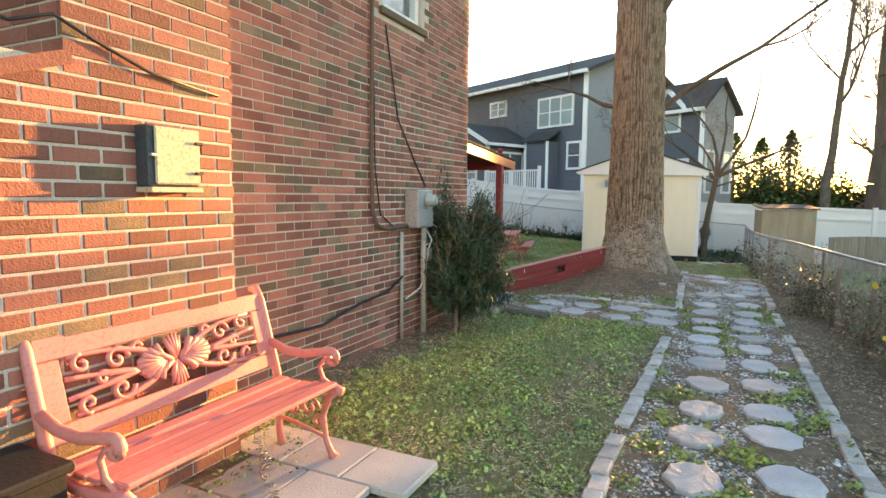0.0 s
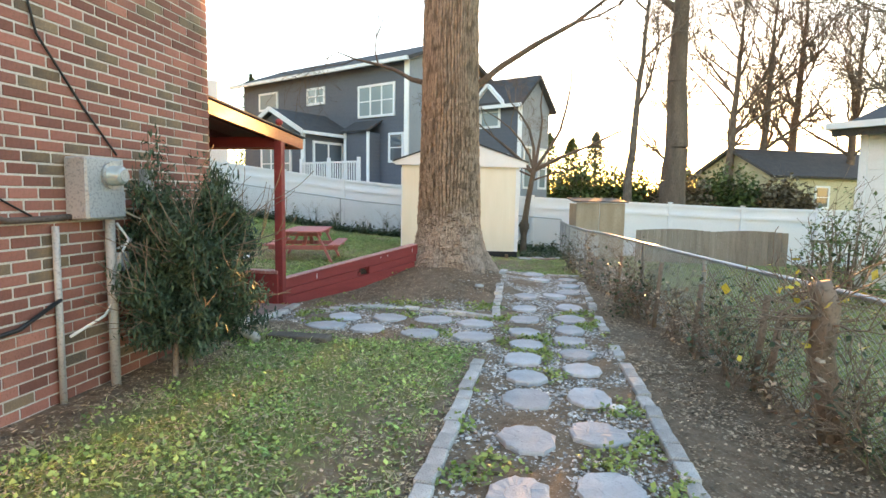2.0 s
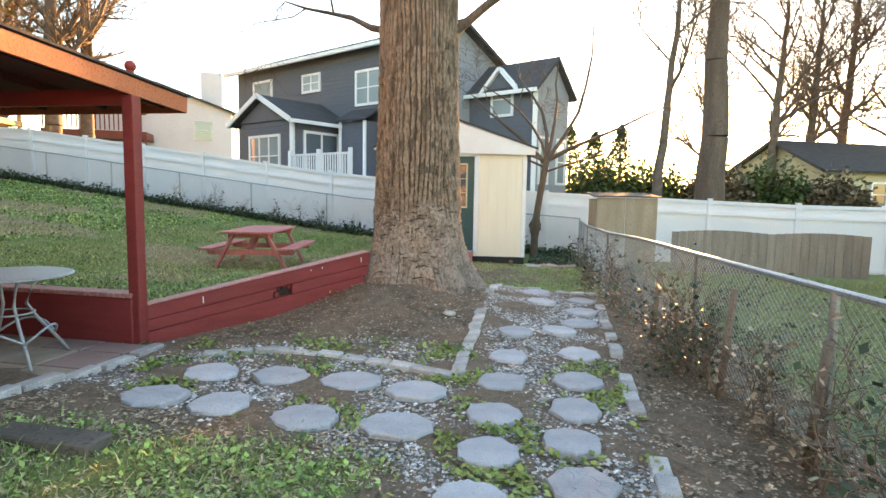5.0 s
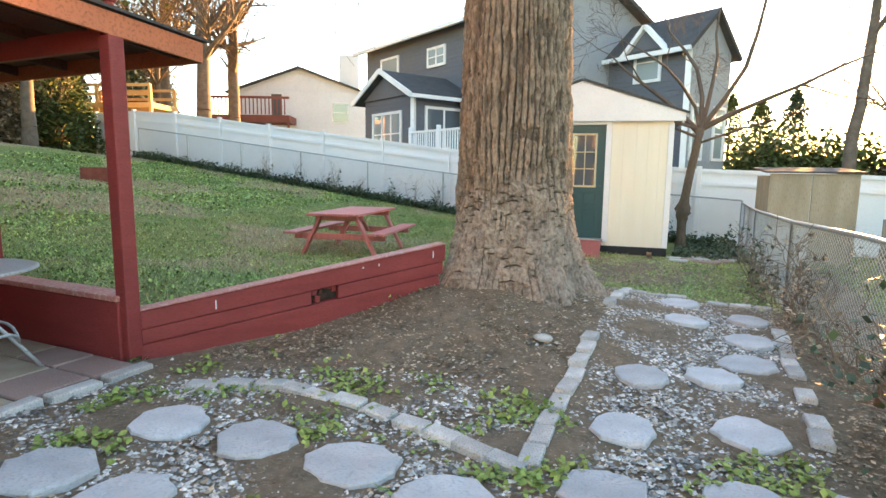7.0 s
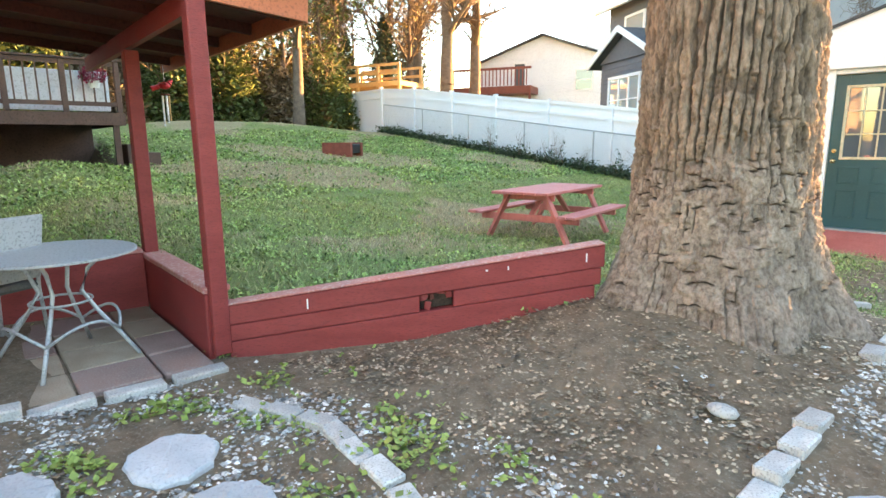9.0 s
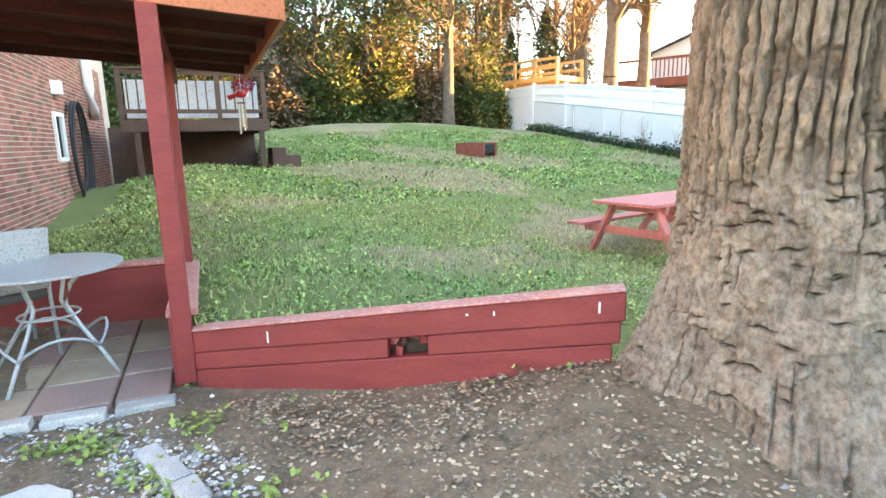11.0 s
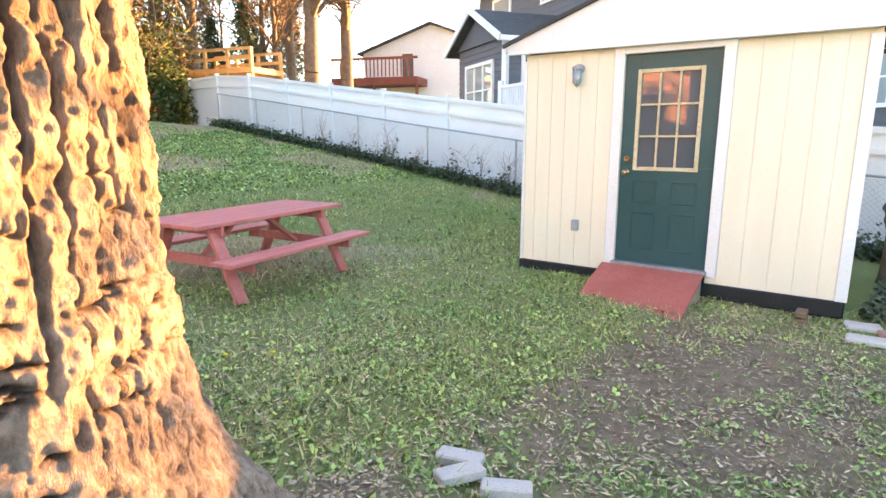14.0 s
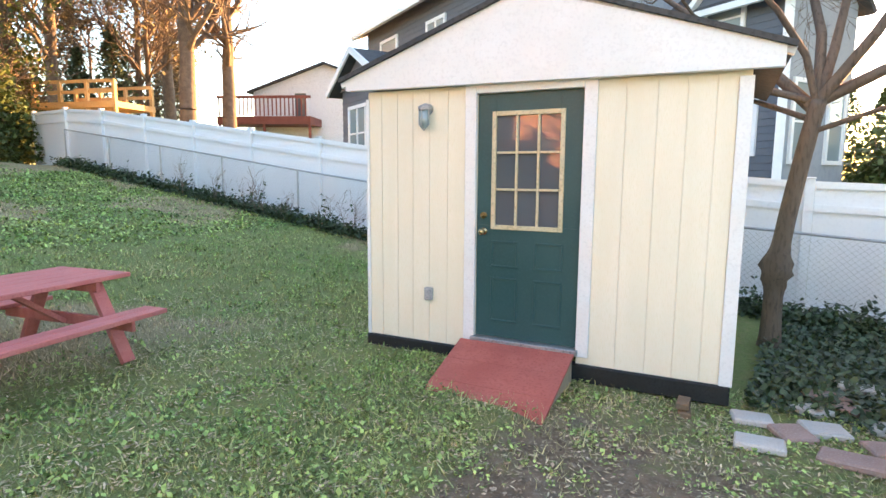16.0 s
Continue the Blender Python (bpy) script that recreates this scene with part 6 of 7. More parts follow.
for x, y, a, w in ((-0.18, 18.12, 12, 0.34), (-0.10, 17.64, 4, 0.38), (0.27, 18.20, 20, 0.36), (0.40, 17.70, -8, 0.44), (0.08, 17.98, 35, 0.30), (0.55, 19.60, 10, 0.42), (0.30, 19.10, 25, 0.38), (0.72, 18.5, -15, 0.40), (0.62, 18.05, 20, 0.34), (0.20, 18.62, 50, 0.28), (0.85, 19.1, 5, 0.36), (0.45, 18.85, -30, 0.26)):
    o = new("flagstone", finish(boxed(-0.40 * w, -0.115, 0, 0.40 * w, 0.115, 0.05, 0.012), PINK_PAVER if r.random() < 0.6 else CONCRETE, name="flagstone"))
    o.matrix_world = pose(x, y, hz(x, y) + 0.0, r.uniform(-5, 5), r.uniform(-5, 5), a)
    tagged(o, "loose grey-pink paving slab beside the shed", "flagstone", "loose slabs by the shed")
for x, y, z, a in ((-0.62, 18.06, 0.0, 12), (-0.63, 18.07, 0.065, 4)):
    o = new("loose_brick", finish(boxed(-0.045, -0.09, 0, 0.045, 0.09, 0.05, 0.006), BRICK_DARK, name="loose_brick"))
    o.matrix_world = pose(x, y - 0.1, hz(x, y) + z, 0, 0, a)
    tagged(o, "loose red brick against the shed skirting", "brick", "loose bricks by the shed")
solid_at("path_light_disc", tube(bmesh.new(), [(0, 0, 0), (0, 0, 0.02), (0, 0, 0.028), (0, 0, 0.022)], [0.055, 0.06, 0.05, 0.03], 18), WHITE, "small round white disc light set in the gravel", "path light", (0.69, 6.26, hz(0.69, 6.26) + 0.005))
bm = bmesh.new()
bmesh.ops.create_icosphere(bm, subdivisions=2, radius=0.07, matrix=Matrix.Diagonal((1.1, 0.8, 0.45, 1)))
for v in bm.verts:
    v.co *= 1 + 0.25 * noise.noise(v.co * 9)
solid_at("rock", bm, KERB, "small grey rock lying on the bare soil", "rock", (-0.76, 10.84, hz(-0.76, 10.84) + 0.02))

# ---- porch deck of the brick house, hose, back windows ----
dk = thing("raised_deck", (-14.1, 11.1, hz(-14.1, 11.1)), 0, "dark brown raised wooden deck with railings on the brick house", "deck")
D0 = Vector((-14.1, 11.1, hz(-14.1, 11.1)))


def dpart(name, bm, material, label=""):
    bmesh.ops.translate(bm, verts=bm.verts, vec=-D0)
    return part(name, bm, material, dk, label)


DZ, DXa, DXb = 1.85, -18.2, -14.1
dpart("deck_boards", boxed(DXa, 8.0, DZ - 0.04, DXb, 11.1, DZ, 0.0), DECK_BROWN)
dpart("rim_joist", boxed(DXb + 0.002, 8.0, DZ - 0.26, DXb + 0.05, 11.12, DZ + 0.005, 0.0), DECK_BROWN)
dpart("rim_joist", boxed(DXa, 11.102, DZ - 0.26, DXb, 11.15, DZ + 0.005, 0.0), DECK_BROWN)
# added sheet that closes the space below and keeps it as dark as shade
dpart("deck_skirt", boxed(DXa, 7.2, -0.2, DXa + 0.05, 11.1, DZ - 0.042), DECK_BROWN, "added dark boarding in place of the shaded void under the deck")
for y in (8.05, 9.05, 10.05, 11.05):
    dpart("rail_post", boxed(DXb - 0.02, y - 0.05, DZ + 0.006, DXb + 0.07, y + 0.05, DZ + 1.08, 0.005), DECK_BROWN)
for z in (DZ + 0.14, DZ + 0.98):
    dpart("rail", boxed(DXb, 8.05, z, DXb + 0.04, 11.05, z + 0.09), DECK_BROWN)
dpart("rail_cap", boxed(DXb - 0.06, 7.98, DZ + 1.082, DXb + 0.10, 11.15, DZ + 1.12, 0.005), DECK_BROWN)
for y in np.arange(8.2, 11.0, 0.2):
    dpart("baluster", boxed(DXb + 0.01, y - 0.015, DZ + 0.15, DXb + 0.035, y + 0.015, DZ + 0.98), DECK_BROWN)
for y in (8.3, 10.95):
    dpart("support_post", boxed(DXb - 0.1, y - 0.06, hz(DXb, y) - 0.2, DXb, y + 0.06, DZ - 0.041, 0.0), DECK_BROWN)
for k in range(2):
    dpart("step", boxed(-15.6, 11.2 + 0.35 * k, hz(-15, 11.5) - 0.2, -14.5, 11.55 + 0.35 * k, hz(-15, 11.5) + 0.42 - 0.2 * k, 0.01), DECK_BROWN)
SHEET = mat("white_cover_sheet", (0.70, 0.74, 0.80), (0.76, 0.80, 0.86), 0.7, 2, 30, 0.1)
solid_at("cover_sheet", boxed(-0.02, -1.3, 0, 0.02, 1.55, 0.85, 0.01), SHEET, "pale white sheet hung behind the deck railing", "sheet", (-14.5, 9.4, DZ + 0.05), False)
fl = thing("flower_pot", (-14.12, 10.62, DZ + 0.52), 0, "dark red mum flowers on the deck rail", "flowers")
part("pot", tube(bmesh.new(), [(0, 0, 0), (0, 0, 0.16)], [0.09, 0.13], 12), WHITE, fl)
q = rng.normal(0, 1, (700, 3))
q = q / np.linalg.norm(q, axis=1)[:, None] * rng.uniform(0.7, 1, (700, 1)) * (0.26, 0.26, 0.18) + (0, 0, 0.27)
scatter("blossom", q, 0.06, mat("crimson_petal", (0.30, 0.01, 0.05), (0.40, 0.02, 0.09), 0.6), "leaf", parent=fl)
hose = thing("garden_hose", (-13.5, HY + 0.08, 0.45), 0, "black garden hose coiled on a wall hook", "hose")
for k in range(7):
    w, h = 0.42 + 0.04 * k, 0.85 + 0.05 * k
    pts = [(0.12 * math.sin(k) + 1.3 * w * math.sin(t), 0.02 + 0.012 * k, 1.75 - h + h * math.cos(t)) for t in np.linspace(0, 6.28318, 25)]
    part("coil", tube(bmesh.new(), pts, 0.022, 6), CABLE, hose, "", True)
part("hook", boxed(-0.1, -0.075, 1.66, 0.1, 0.0, 1.74, 0.005), STEEL, hose)
w1 = hpart("window", boxed(-12.7, HY + 0.002, 1.10, -12.1, HY + 0.012, 1.85), DARK_GLASS, "small white basement window")
for b in ((-12.78, 1.02, -12.02, 1.10), (-12.78, 1.85, -12.02, 1.93), (-12.78, 1.10, -12.70, 1.85), (-12.10, 1.10, -12.02, 1.85)):
    o = part("window_frame", boxed(b[0], HY - 0.005, b[1], b[2], HY + 0.05, b[3], 0.005), WHITE, w1)
    o.location = -H0
pipe("vent_pipe", [(-15.5, HY + 0.1, 3.4), (-15.5, HY + 0.12, 2.6), (-15.6, HY + 0.14, 2.2), (-15.9, HY + 0.12, 2.0)], 0.11, WHITE, "white plastic vent pipe on the back wall")
solid_at("vent_hood", prism(bmesh.new(), [(-0.16, 0), (0.16, 0), (0.12, 0.14), (-0.12, 0.14)], 0, 0.24), WHITE, "white dryer vent hood on the back wall", "vent", (-12.4, HY + 0.004, 2.25), False)

# ---- old plywood shed and board fence beyond the chain-link ----
ply = thing("plywood_lean_to", (1.25, 18.0, -0.3), 3, "weathered plywood lean-to shed beyond the wire fence", "shed")
part("front_panel", boxed(0, 0, 0, 0.62, 0.04, 1.50, 0.005), RAW_WOOD, ply)
part("front_panel", boxed(0.63, 0, 0, 1.30, 0.04, 1.50, 0.005), RAW_WOOD, ply)
part("side_panel", boxed(0.0, 0.044, 0, 0.04, 1.6, 1.46, 0.005), RAW_WOOD, ply)
part("side_panel", boxed(1.26, 0.044, 0, 1.30, 1.6, 1.46, 0.005), RAW_WOOD, ply)
part("roof_sheet", plate(bmesh.new(), [(-0.08, -0.06, 1.51), (1.38, -0.06, 1.51), (1.38, 1.7, 1.60), (-0.08, 1.7, 1.60)], -0.03), ROOF, ply)
part("low_panel", boxed(-0.02, -0.5, 0, 0.55, -0.46, 0.62, 0.005), CONCRETE, ply)
bf = thing("board_fence", (2.75, 17.4, -0.3), -4, "low weathered grey board fence with a curved top", "fence")
GREY_BOARD = mat("weathered_grey_board", (0.26, 0.235, 0.20), (0.34, 0.31, 0.27), 0.9, 3, 40, 0.4, stretch=(4, 4, 0.5), vary=0.12)
for k in range(24):
    x = 0.15 * k
    h = 0.82 + 0.05 * math.sin(math.pi * ((x % 1.8) / 1.8))
    part("board", boxed(x, 0, 0, x + 0.145, 0.025, h, 0.003), GREY_BOARD, bf)
part("rail", boxed(0, 0.026, 0.3, 3.6, 0.07, 0.38), GREY_BOARD, bf)
pf = thing("picket_rail", (6.0, 15.2, -0.3), -18, "dark weathered wooden railing by the white house", "fence")
for k in range(15):
    part("baluster", boxed(0.16 * k, 0, 0.1, 0.16 * k + 0.04, 0.03, 0.75, 0.0), DECK_BROWN, pf)
for z in (0.12, 0.75):
    part("rail", boxed(-0.05, -0.01, z, 2.35, 0.04, z + 0.06), GREY_BOARD, pf)


# ---- more houses ----
wh = simple_house("white_house", 0, 0, 11, 8, 0.0, 6.6, 8.6, STUCCO, "white two-storey house behind the fence with a brown deck", 28, (-35.5, 42.3, 1.0), "y")
W0 = Vector((0, 0, 0))
window(wh, (8.2, -0.02, 4.2), (1, 0, 0), 1.3, 1.5, W0, 1, 2, DARK_GLASS, Vector((0, -1, 0)))
part("chimney", boxed(8.5, 2.0, 6.5, 10.2, 3.4, 10.0, 0.02), WHITE, wh, "white painted chimney")
for k in range(22):
    part("baluster", boxed(-1.5 + 0.3 * k, -2.6, 4.5, -1.42 + 0.3 * k, -2.55, 5.7), DECK_RED, wh)
part("deck_floor", boxed(-1.6, -2.65, 3.9, 5.2, 0, 4.45), DECK_RED, wh, "red-brown deck")
part("deck_rail", boxed(-1.6, -2.62, 5.7, 5.2, -2.5, 5.88), DECK_RED, wh)
for x in (-1.5, 1.8, 5.1):
    part("deck_post", boxed(x - 0.08, -2.6, 0, x + 0.08, -2.44, 3.9), DECK_RED, wh)
window(wh, (3.2, -0.02, 4.4), (1, 0, 0), 0.9, 2.0, W0, 1, 1, DARK_GLASS, Vector((0, -1, 0)))
th = simple_house("tan_house", 0, 0, 12, 6.0, 0.0, 3.1, 4.7, TAN_WALL, "low tan house with a grey roof beyond the fence", 25, (13.1, 35.6, -0.3), "x")
window(th, (-0.02, 4.2, 1.3), (0, -1, 0), 0.9, 1.1, W0, 1, 2, DARK_GLASS, Vector((-1, 0, 0)))
window(th, (3.0, -0.02, 1.3), (1, 0, 0), 0.9, 1.1, W0, 1, 2, DARK_GLASS, Vector((0, -1, 0)))
window(th, (6.0, -0.02, 1.3), (1, 0, 0), 0.9, 1.1, W0, 1, 2, DARK_GLASS, Vector((0, -1, 0)))
sh = simple_house("white_sided_house", 0, 0, 7, 6, 0.45, 3.1, 4.0, WHITE, "white vinyl sided house beside the neighbouring lawn", -48, (6.2, 14.0, -0.3), "x")
part("corner_post", boxed(-0.03, -0.05, 0.3, 0.1, 0.0, 3.1), VINYL, sh)
window(sh, (1.4, -0.02, 1.2), (1, 0, 0), 0.9, 1.2, W0, 1, 2, DARK_GLASS, Vector((0, -1, 0)))
part("gutter", boxed(-0.45, -0.52, 3.0, 7.4, -0.4, 3.12), WHITE, sh)
part("foundation", boxed(0.03, 0.03, 0, 6.97, 5.97, 0.45), CONCRETE, sh)
play = thing("timber_play_deck", (-27.5, 27.0, 1.6), 20, "honey coloured raised timber deck on the hill", "deck")
part("floor", boxed(-2.2, -1.2, 2.6, 2.2, 1.2, 2.85), NEW_WOOD, play)
for x in (-2.1, -0.7, 0.7, 2.1):
    for y in (-1.1, 1.1):
        part("post", boxed(x - 0.07, y - 0.07, -0.5, x + 0.07, y + 0.07, 3.75), NEW_WOOD, play)
for z in (3.2, 3.65):
    for y in (-1.1, 1.1):
        part("rail", boxed(-2.1, y - 0.03, z, 2.1, y + 0.03, z + 0.14), NEW_WOOD, play)


# ---- trees ----
def grow(r, p, d, length, rad, level, segs, tips, up=0.12, keep=0.6, wig=0.2, least=0.003):
    """Adds tapered limb pieces from p along d, with side branches."""
    n = 5 if level else 7
    q = Vector(p)
    d = Vector(d).normalized()
    for k in range(n):
        d = (d + Vector((r.uniform(-wig, wig), r.uniform(-wig, wig), r.uniform(-wig, wig) * 0.6 + up * 0.3))).normalized()
        e = q + d * length / n
        r0, r1 = max(rad * (1 - 0.75 * k / n), least), max(rad * (1 - 0.75 * (k + 1) / n), least)
        segs.append((q.copy(), e.copy(), r0, r1))
        if level > 0 and (k >= 2 or level < 3):
            for _ in range(2 if level < 3 else 1):
                if r.random() < keep + 0.1:
                    a = r.uniform(0, 6.28)
                    side = d.cross(Vector((math.cos(a), math.sin(a), 0.3))).normalized()
                    nd = (d * 0.75 + side * r.uniform(0.5, 0.9) + Vector((0, 0, up))).normalized()
                    grow(r, e, nd, length * r.uniform(0.42, 0.62), r1 * 0.62, level - 1, segs, tips, up, keep, wig, least)
        q = e
    tips.append(q.copy())


def limb_mesh(name, segs, material, sides=5):
    P = np.array([tuple(s[0]) for s in segs])
    Q = np.array([tuple(s[1]) for s in segs])
    R0, R1 = np.array([s[2] for s in segs]), np.array([s[3] for s in segs])
    d = Q - P
    d /= np.linalg.norm(d, axis=1)[:, None]
    a = np.cross(d, (0.31, 0.17, 0.93))
    a /= np.linalg.norm(a, axis=1)[:, None]
    b = np.cross(d, a)
    V, n = [], len(segs)
    for c, R in ((P, R0), (Q, R1)):
        for k in range(sides):
            t = 6.28318 * k / sides
            V.append(c + (a * math.cos(t) + b * math.sin(t)) * R[:, None])
    V = np.stack(V, 1).reshape(-1, 3)
    base = np.arange(n) * 2 * sides
    F = [np.stack([base + k, base + (k + 1) % sides, base + sides + (k + 1) % sides, base + sides + k], 1) for k in range(sides)]
    me = mesh_np(name, V, np.concatenate(F), True)
    me.materials.append(material)
    return me


def bare_tree(at, h, rad, seed, label, lean=(0, 0), first=0.3, levels=3, limbs=7, leaf=None, leaf_n=0, leaf_size=0.1, material=None, spread=0.8, up=0.15):
    r = random.Random(seed)
    t = thing("bare_tree", at, r.uniform(0, 360), label, "tree")
    inv = t.matrix_world.inverted().to_3x3()
    ln = inv @ Vector((*lean, 0))
    segs, tips, br = [], [], []
    q = Vector((0, 0, -0.3))
    n = 12
    for k in range(n):
        e = Vector((ln.x * ((k + 1) / n) ** 1.5 * h + r.uniform(-0.05, 0.05) * h * 0.08, ln.y * ((k + 1) / n) ** 1.5 * h + r.uniform(-0.05, 0.05) * h * 0.08, h * (k + 1) / n))
        r0, r1 = rad * (1.15 if k == 0 else 1 - 0.8 * k / n), rad * (1 - 0.8 * (k + 1) / n)
        segs.append((q.copy(), e.copy(), r0, r1))
        if (k + 1) / n >= first:
            for _ in range(max(1, round(limbs / (n * (1 - first))))):
                a = r.uniform(0, 6.28)
                grow(r, e, Vector((math.cos(a) * spread, math.sin(a) * spread, 0.75)), h * r.uniform(0.22, 0.38), max(r1 * 0.55, 0.05), levels - 1, br, tips, up, 0.75, 0.22, 0.012)
        q = e
    m = material or TRUNK_GREY
    tr = new("trunk", limb_mesh("trunk", segs, m, 10))
    tr.parent = t
    o = new("branchwork", limb_mesh("branchwork", br, m, 4))
    o.parent = t
    tagged(o, kind="stuff")
    if leaf is not None and leaf_n:
        P = np.array([tuple(v) for v in tips] or [(0, 0, h)])
        pts = P[rng.integers(0, len(P), leaf_n)] + rng.normal(0, 0.035 * h, (leaf_n, 3))
        tagged(scatter("leaves", pts, leaf_size, leaf, "leaf", parent=t), kind="stuff")
    return t


def conifer(at, h, w, seed, material, label, n=5000, size=0.22):
    t = thing("conifer", at, 0, label, "tree")
    r = np.random.default_rng(seed)
    part("trunk", tube(bmesh.new(), [(0, 0, -0.3), (0, 0, h * 0.98)], [0.03 * h, 0.01], 8), TWIG, t)
    z = h * (0.08 + 0.92 * r.uniform(0, 1, n) ** 1.4)
    tier = 0.62 + 0.38 * np.abs(np.sin(z * 9 / h * 3.1 + r.uniform(0, 1)))
    lim = w * (1 - z / h) ** 0.8 * tier + 0.1
    a = r.integers(0, 17, n) * 0.41 + z * 1.7 + r.normal(0, 0.16, n)
    rr = lim * np.sqrt(r.uniform(0.05, 1, n))
    pts = np.stack([rr * np.cos(a), rr * np.sin(a), z - 0.25 * rr], 1)
    o = scatter("foliage", pts, size, material, "leaf", parent=t)
    tagged(o, kind="stuff")
    return t


# limbs of the big shade tree
r = random.Random(31)
br, tips = [], []
for d, z, L, rad in (((0.9, 0.25, 0.50), 3.15, 3.6, 0.062), ((-0.8, 0.4, 0.35), 3.3, 3.2, 0.055), ((0.5, -0.3, 0.9), 4.8, 3.4, 0.09), ((-0.7, -0.5, 0.7), 5.4, 3.2, 0.11), ((0.2, 0.9, 0.8), 6.2, 3.0, 0.11), ((-0.3, 0.8, 0.8), 7.5, 3.0, 0.10), ((0.8, 0.2, 0.9), 9.0, 2.8, 0.10), ((-0.5, -0.2, 1), 10.0, 2.8, 0.10)):
    v = Vector(d).normalized()
    grow(r, Vector((v.x * 0.33, v.y * 0.33, z)), v, L, rad, 3, br, tips, 0.03, 0.75, 0.30)
lb = new("branchwork", limb_mesh("branchwork", br, BARK, 6))
lb.parent = tree
tagged(lb, kind="stuff")

# small tree with burls behind the shed
st = thing("ornamental_tree", (-0.18, 20.9, -0.42), 0, "small bare tree with a burred trunk beside the shed", "tree")
bm = tube(bmesh.new(), [(0.27 * max(0, (k - 12) / 28) ** 1.3 - 0.02, 0, -0.2 + 0.0705 * k) for k in range(41)], [0.105 - 0.0006 * k + 0.075 * math.exp(-((-0.2 + 0.0705 * k - 0.78) / 0.15) ** 2) + 0.05 * math.exp(-k / 2.0) for k in range(41)], 22)
for v in bm.verts:
    if 0.5 < v.co.z < 1.05:
        v.co += Vector((v.co.x, v.co.y, 0)) * 0.35 * noise.noise(v.co * 16)
part("trunk", bm, BARK, st, "burred brown trunk", True)
br, tips = [], []
for d, L, rad, z in (((-0.75, 0.1, 0.85), 3.0, 0.07, 2.5), ((0.45, -0.1, 1.0), 3.8, 0.08, 2.6), ((0.9, 0.15, 0.6), 3.4, 0.07, 2.6), ((0.05, 0.5, 0.9), 3.0, 0.07, 2.6), ((-0.3, -0.4, 0.9), 2.8, 0.05, 2.55), ((0.8, -0.4, 0.3), 2.4, 0.035, 2.3), ((-0.9, -0.2, 0.45), 2.8, 0.045, 2.6), ((0.3, 0.2, 1.2), 3.6, 0.06, 2.65), ((-0.95, 0.3, 0.3), 2.2, 0.035, 2.4)):
    grow(random.Random(int(L * 100 + z * 7)), (0.24, 0, z), d, L, rad, 4, br, tips, 0.0, 0.62, 0.28)
o = new("branchwork", limb_mesh("branchwork", br, BARK, 4))
o.parent = st
tagged(o, kind="stuff")

# tall trunk in front of the low sun, twisted stem beside it
bare_tree((6.15, 28.3, -0.7), 17, 0.60, 3, "tall dark tree trunk against the setting sun", (0.0, 0), 0.55, 3, 6, material=BARK)
bare_tree((4.15, 28.0, -0.7), 12, 0.22, 5, "slender crooked bare tree against the sunset", (0.06, 0.0), 0.45, 3, 6)
for x, y, h, rd, s in ((11.5, 38, 13, 0.3, 11), (14, 40, 14, 0.3, 12), (16.5, 42, 15, 0.35, 13), (19, 40, 13, 0.3, 14), (22, 38, 14, 0.3, 15), (14.6, 27.5, 11, 0.26, 16), (24, 33, 12, 0.28, 17), (9.5, 44, 12, 0.25, 18)):
    bare_tree((x, y, -0.3), h, rd, s, "tall bare winter tree behind the houses", (0.03, 0), 0.28, 3, 16)
for x, y, h, rd, s in ((-26, 33, 15, 0.42, 21), (-25.6, 30.4, 16, 0.46, 22), (-33, 34, 17, 0.4, 23), (-36, 29, 17, 0.42, 24), (-31, 25, 14, 0.25, 25), (-38, 22, 16, 0.36, 26), (-33, 16, 14, 0.26, 27), (-35, 11, 14, 0.26, 28), (-30, 31, 13, 0.2, 29), (-38, 35, 15, 0.3, 30)):
    bare_tree((x, y, 1.8), h, rd, s, "tall bare tree on the slope behind the fence", (0.02, 0), 0.3, 3, 16, LEAF_GOLD if s in (25, 29) else None, 1500, 0.28)
bare_tree((-22.2, 19.3, 1.9), 9, 0.26, 41, "pale leaning tree with green leaves at the lawn's end", (0.05, 0.03), 0.3, 3, 9, LEAF_GREEN, 7000, 0.17, spread=1.1)
bare_tree((-24.5, 16.5, 1.9), 7, 0.16, 42, "leafy green tree at the end of the lawn", (0.0, 0), 0.15, 3, 9, LEAF_GREEN, 7000, 0.18, spread=1.1)
bare_tree((-26.0, 20.5, 2.0), 8, 0.16, 43, "golden leafed tree in the thicket", (0, 0), 0.15, 3, 9, LEAF_GOLD, 6000, 0.18, spread=1.1)
bare_tree((-25.5, 12.5, 1.6), 7, 0.14, 44, "yellow-green leafed tree in the thicket", (0, 0), 0.15, 3, 9, LEAF_GREEN, 6000, 0.18, spread=1.1)
bare_tree((-28.0, 23.5, 2.2), 9, 0.18, 45, "green leafed tree in the thicket", (0, 0), 0.2, 3, 9, LEAF_GREEN, 6000, 0.2, spread=1.1)
bare_tree((-40, 33, 2.0), 9, 0.2, 46, "russet leafed tree behind the fence", (0, 0), 0.2, 3, 8, LEAF_BROWN, 5000, 0.25, spread=1.0)
bare_tree((-41, 38, 2.0), 8, 0.2, 47, "golden leafed tree behind the fence", (0, 0), 0.2, 3, 8, LEAF_GOLD, 5000, 0.25, spread=1.0)
for x, y, h, w, s in ((1.4, 52, 7.0, 3.0, 1), (3.2, 50, 6.4, 2.8, 2), (5.0, 49, 6.8, 2.6, 3), (11.8, 50, 5.0, 3.0, 4), (-0.6, 56, 7, 2.6, 5)):
    conifer((x, y, -0.3), h, w, s, LEAF_GREEN if s != 3 else JUNIPER, "evergreen tree in the hazy distance")
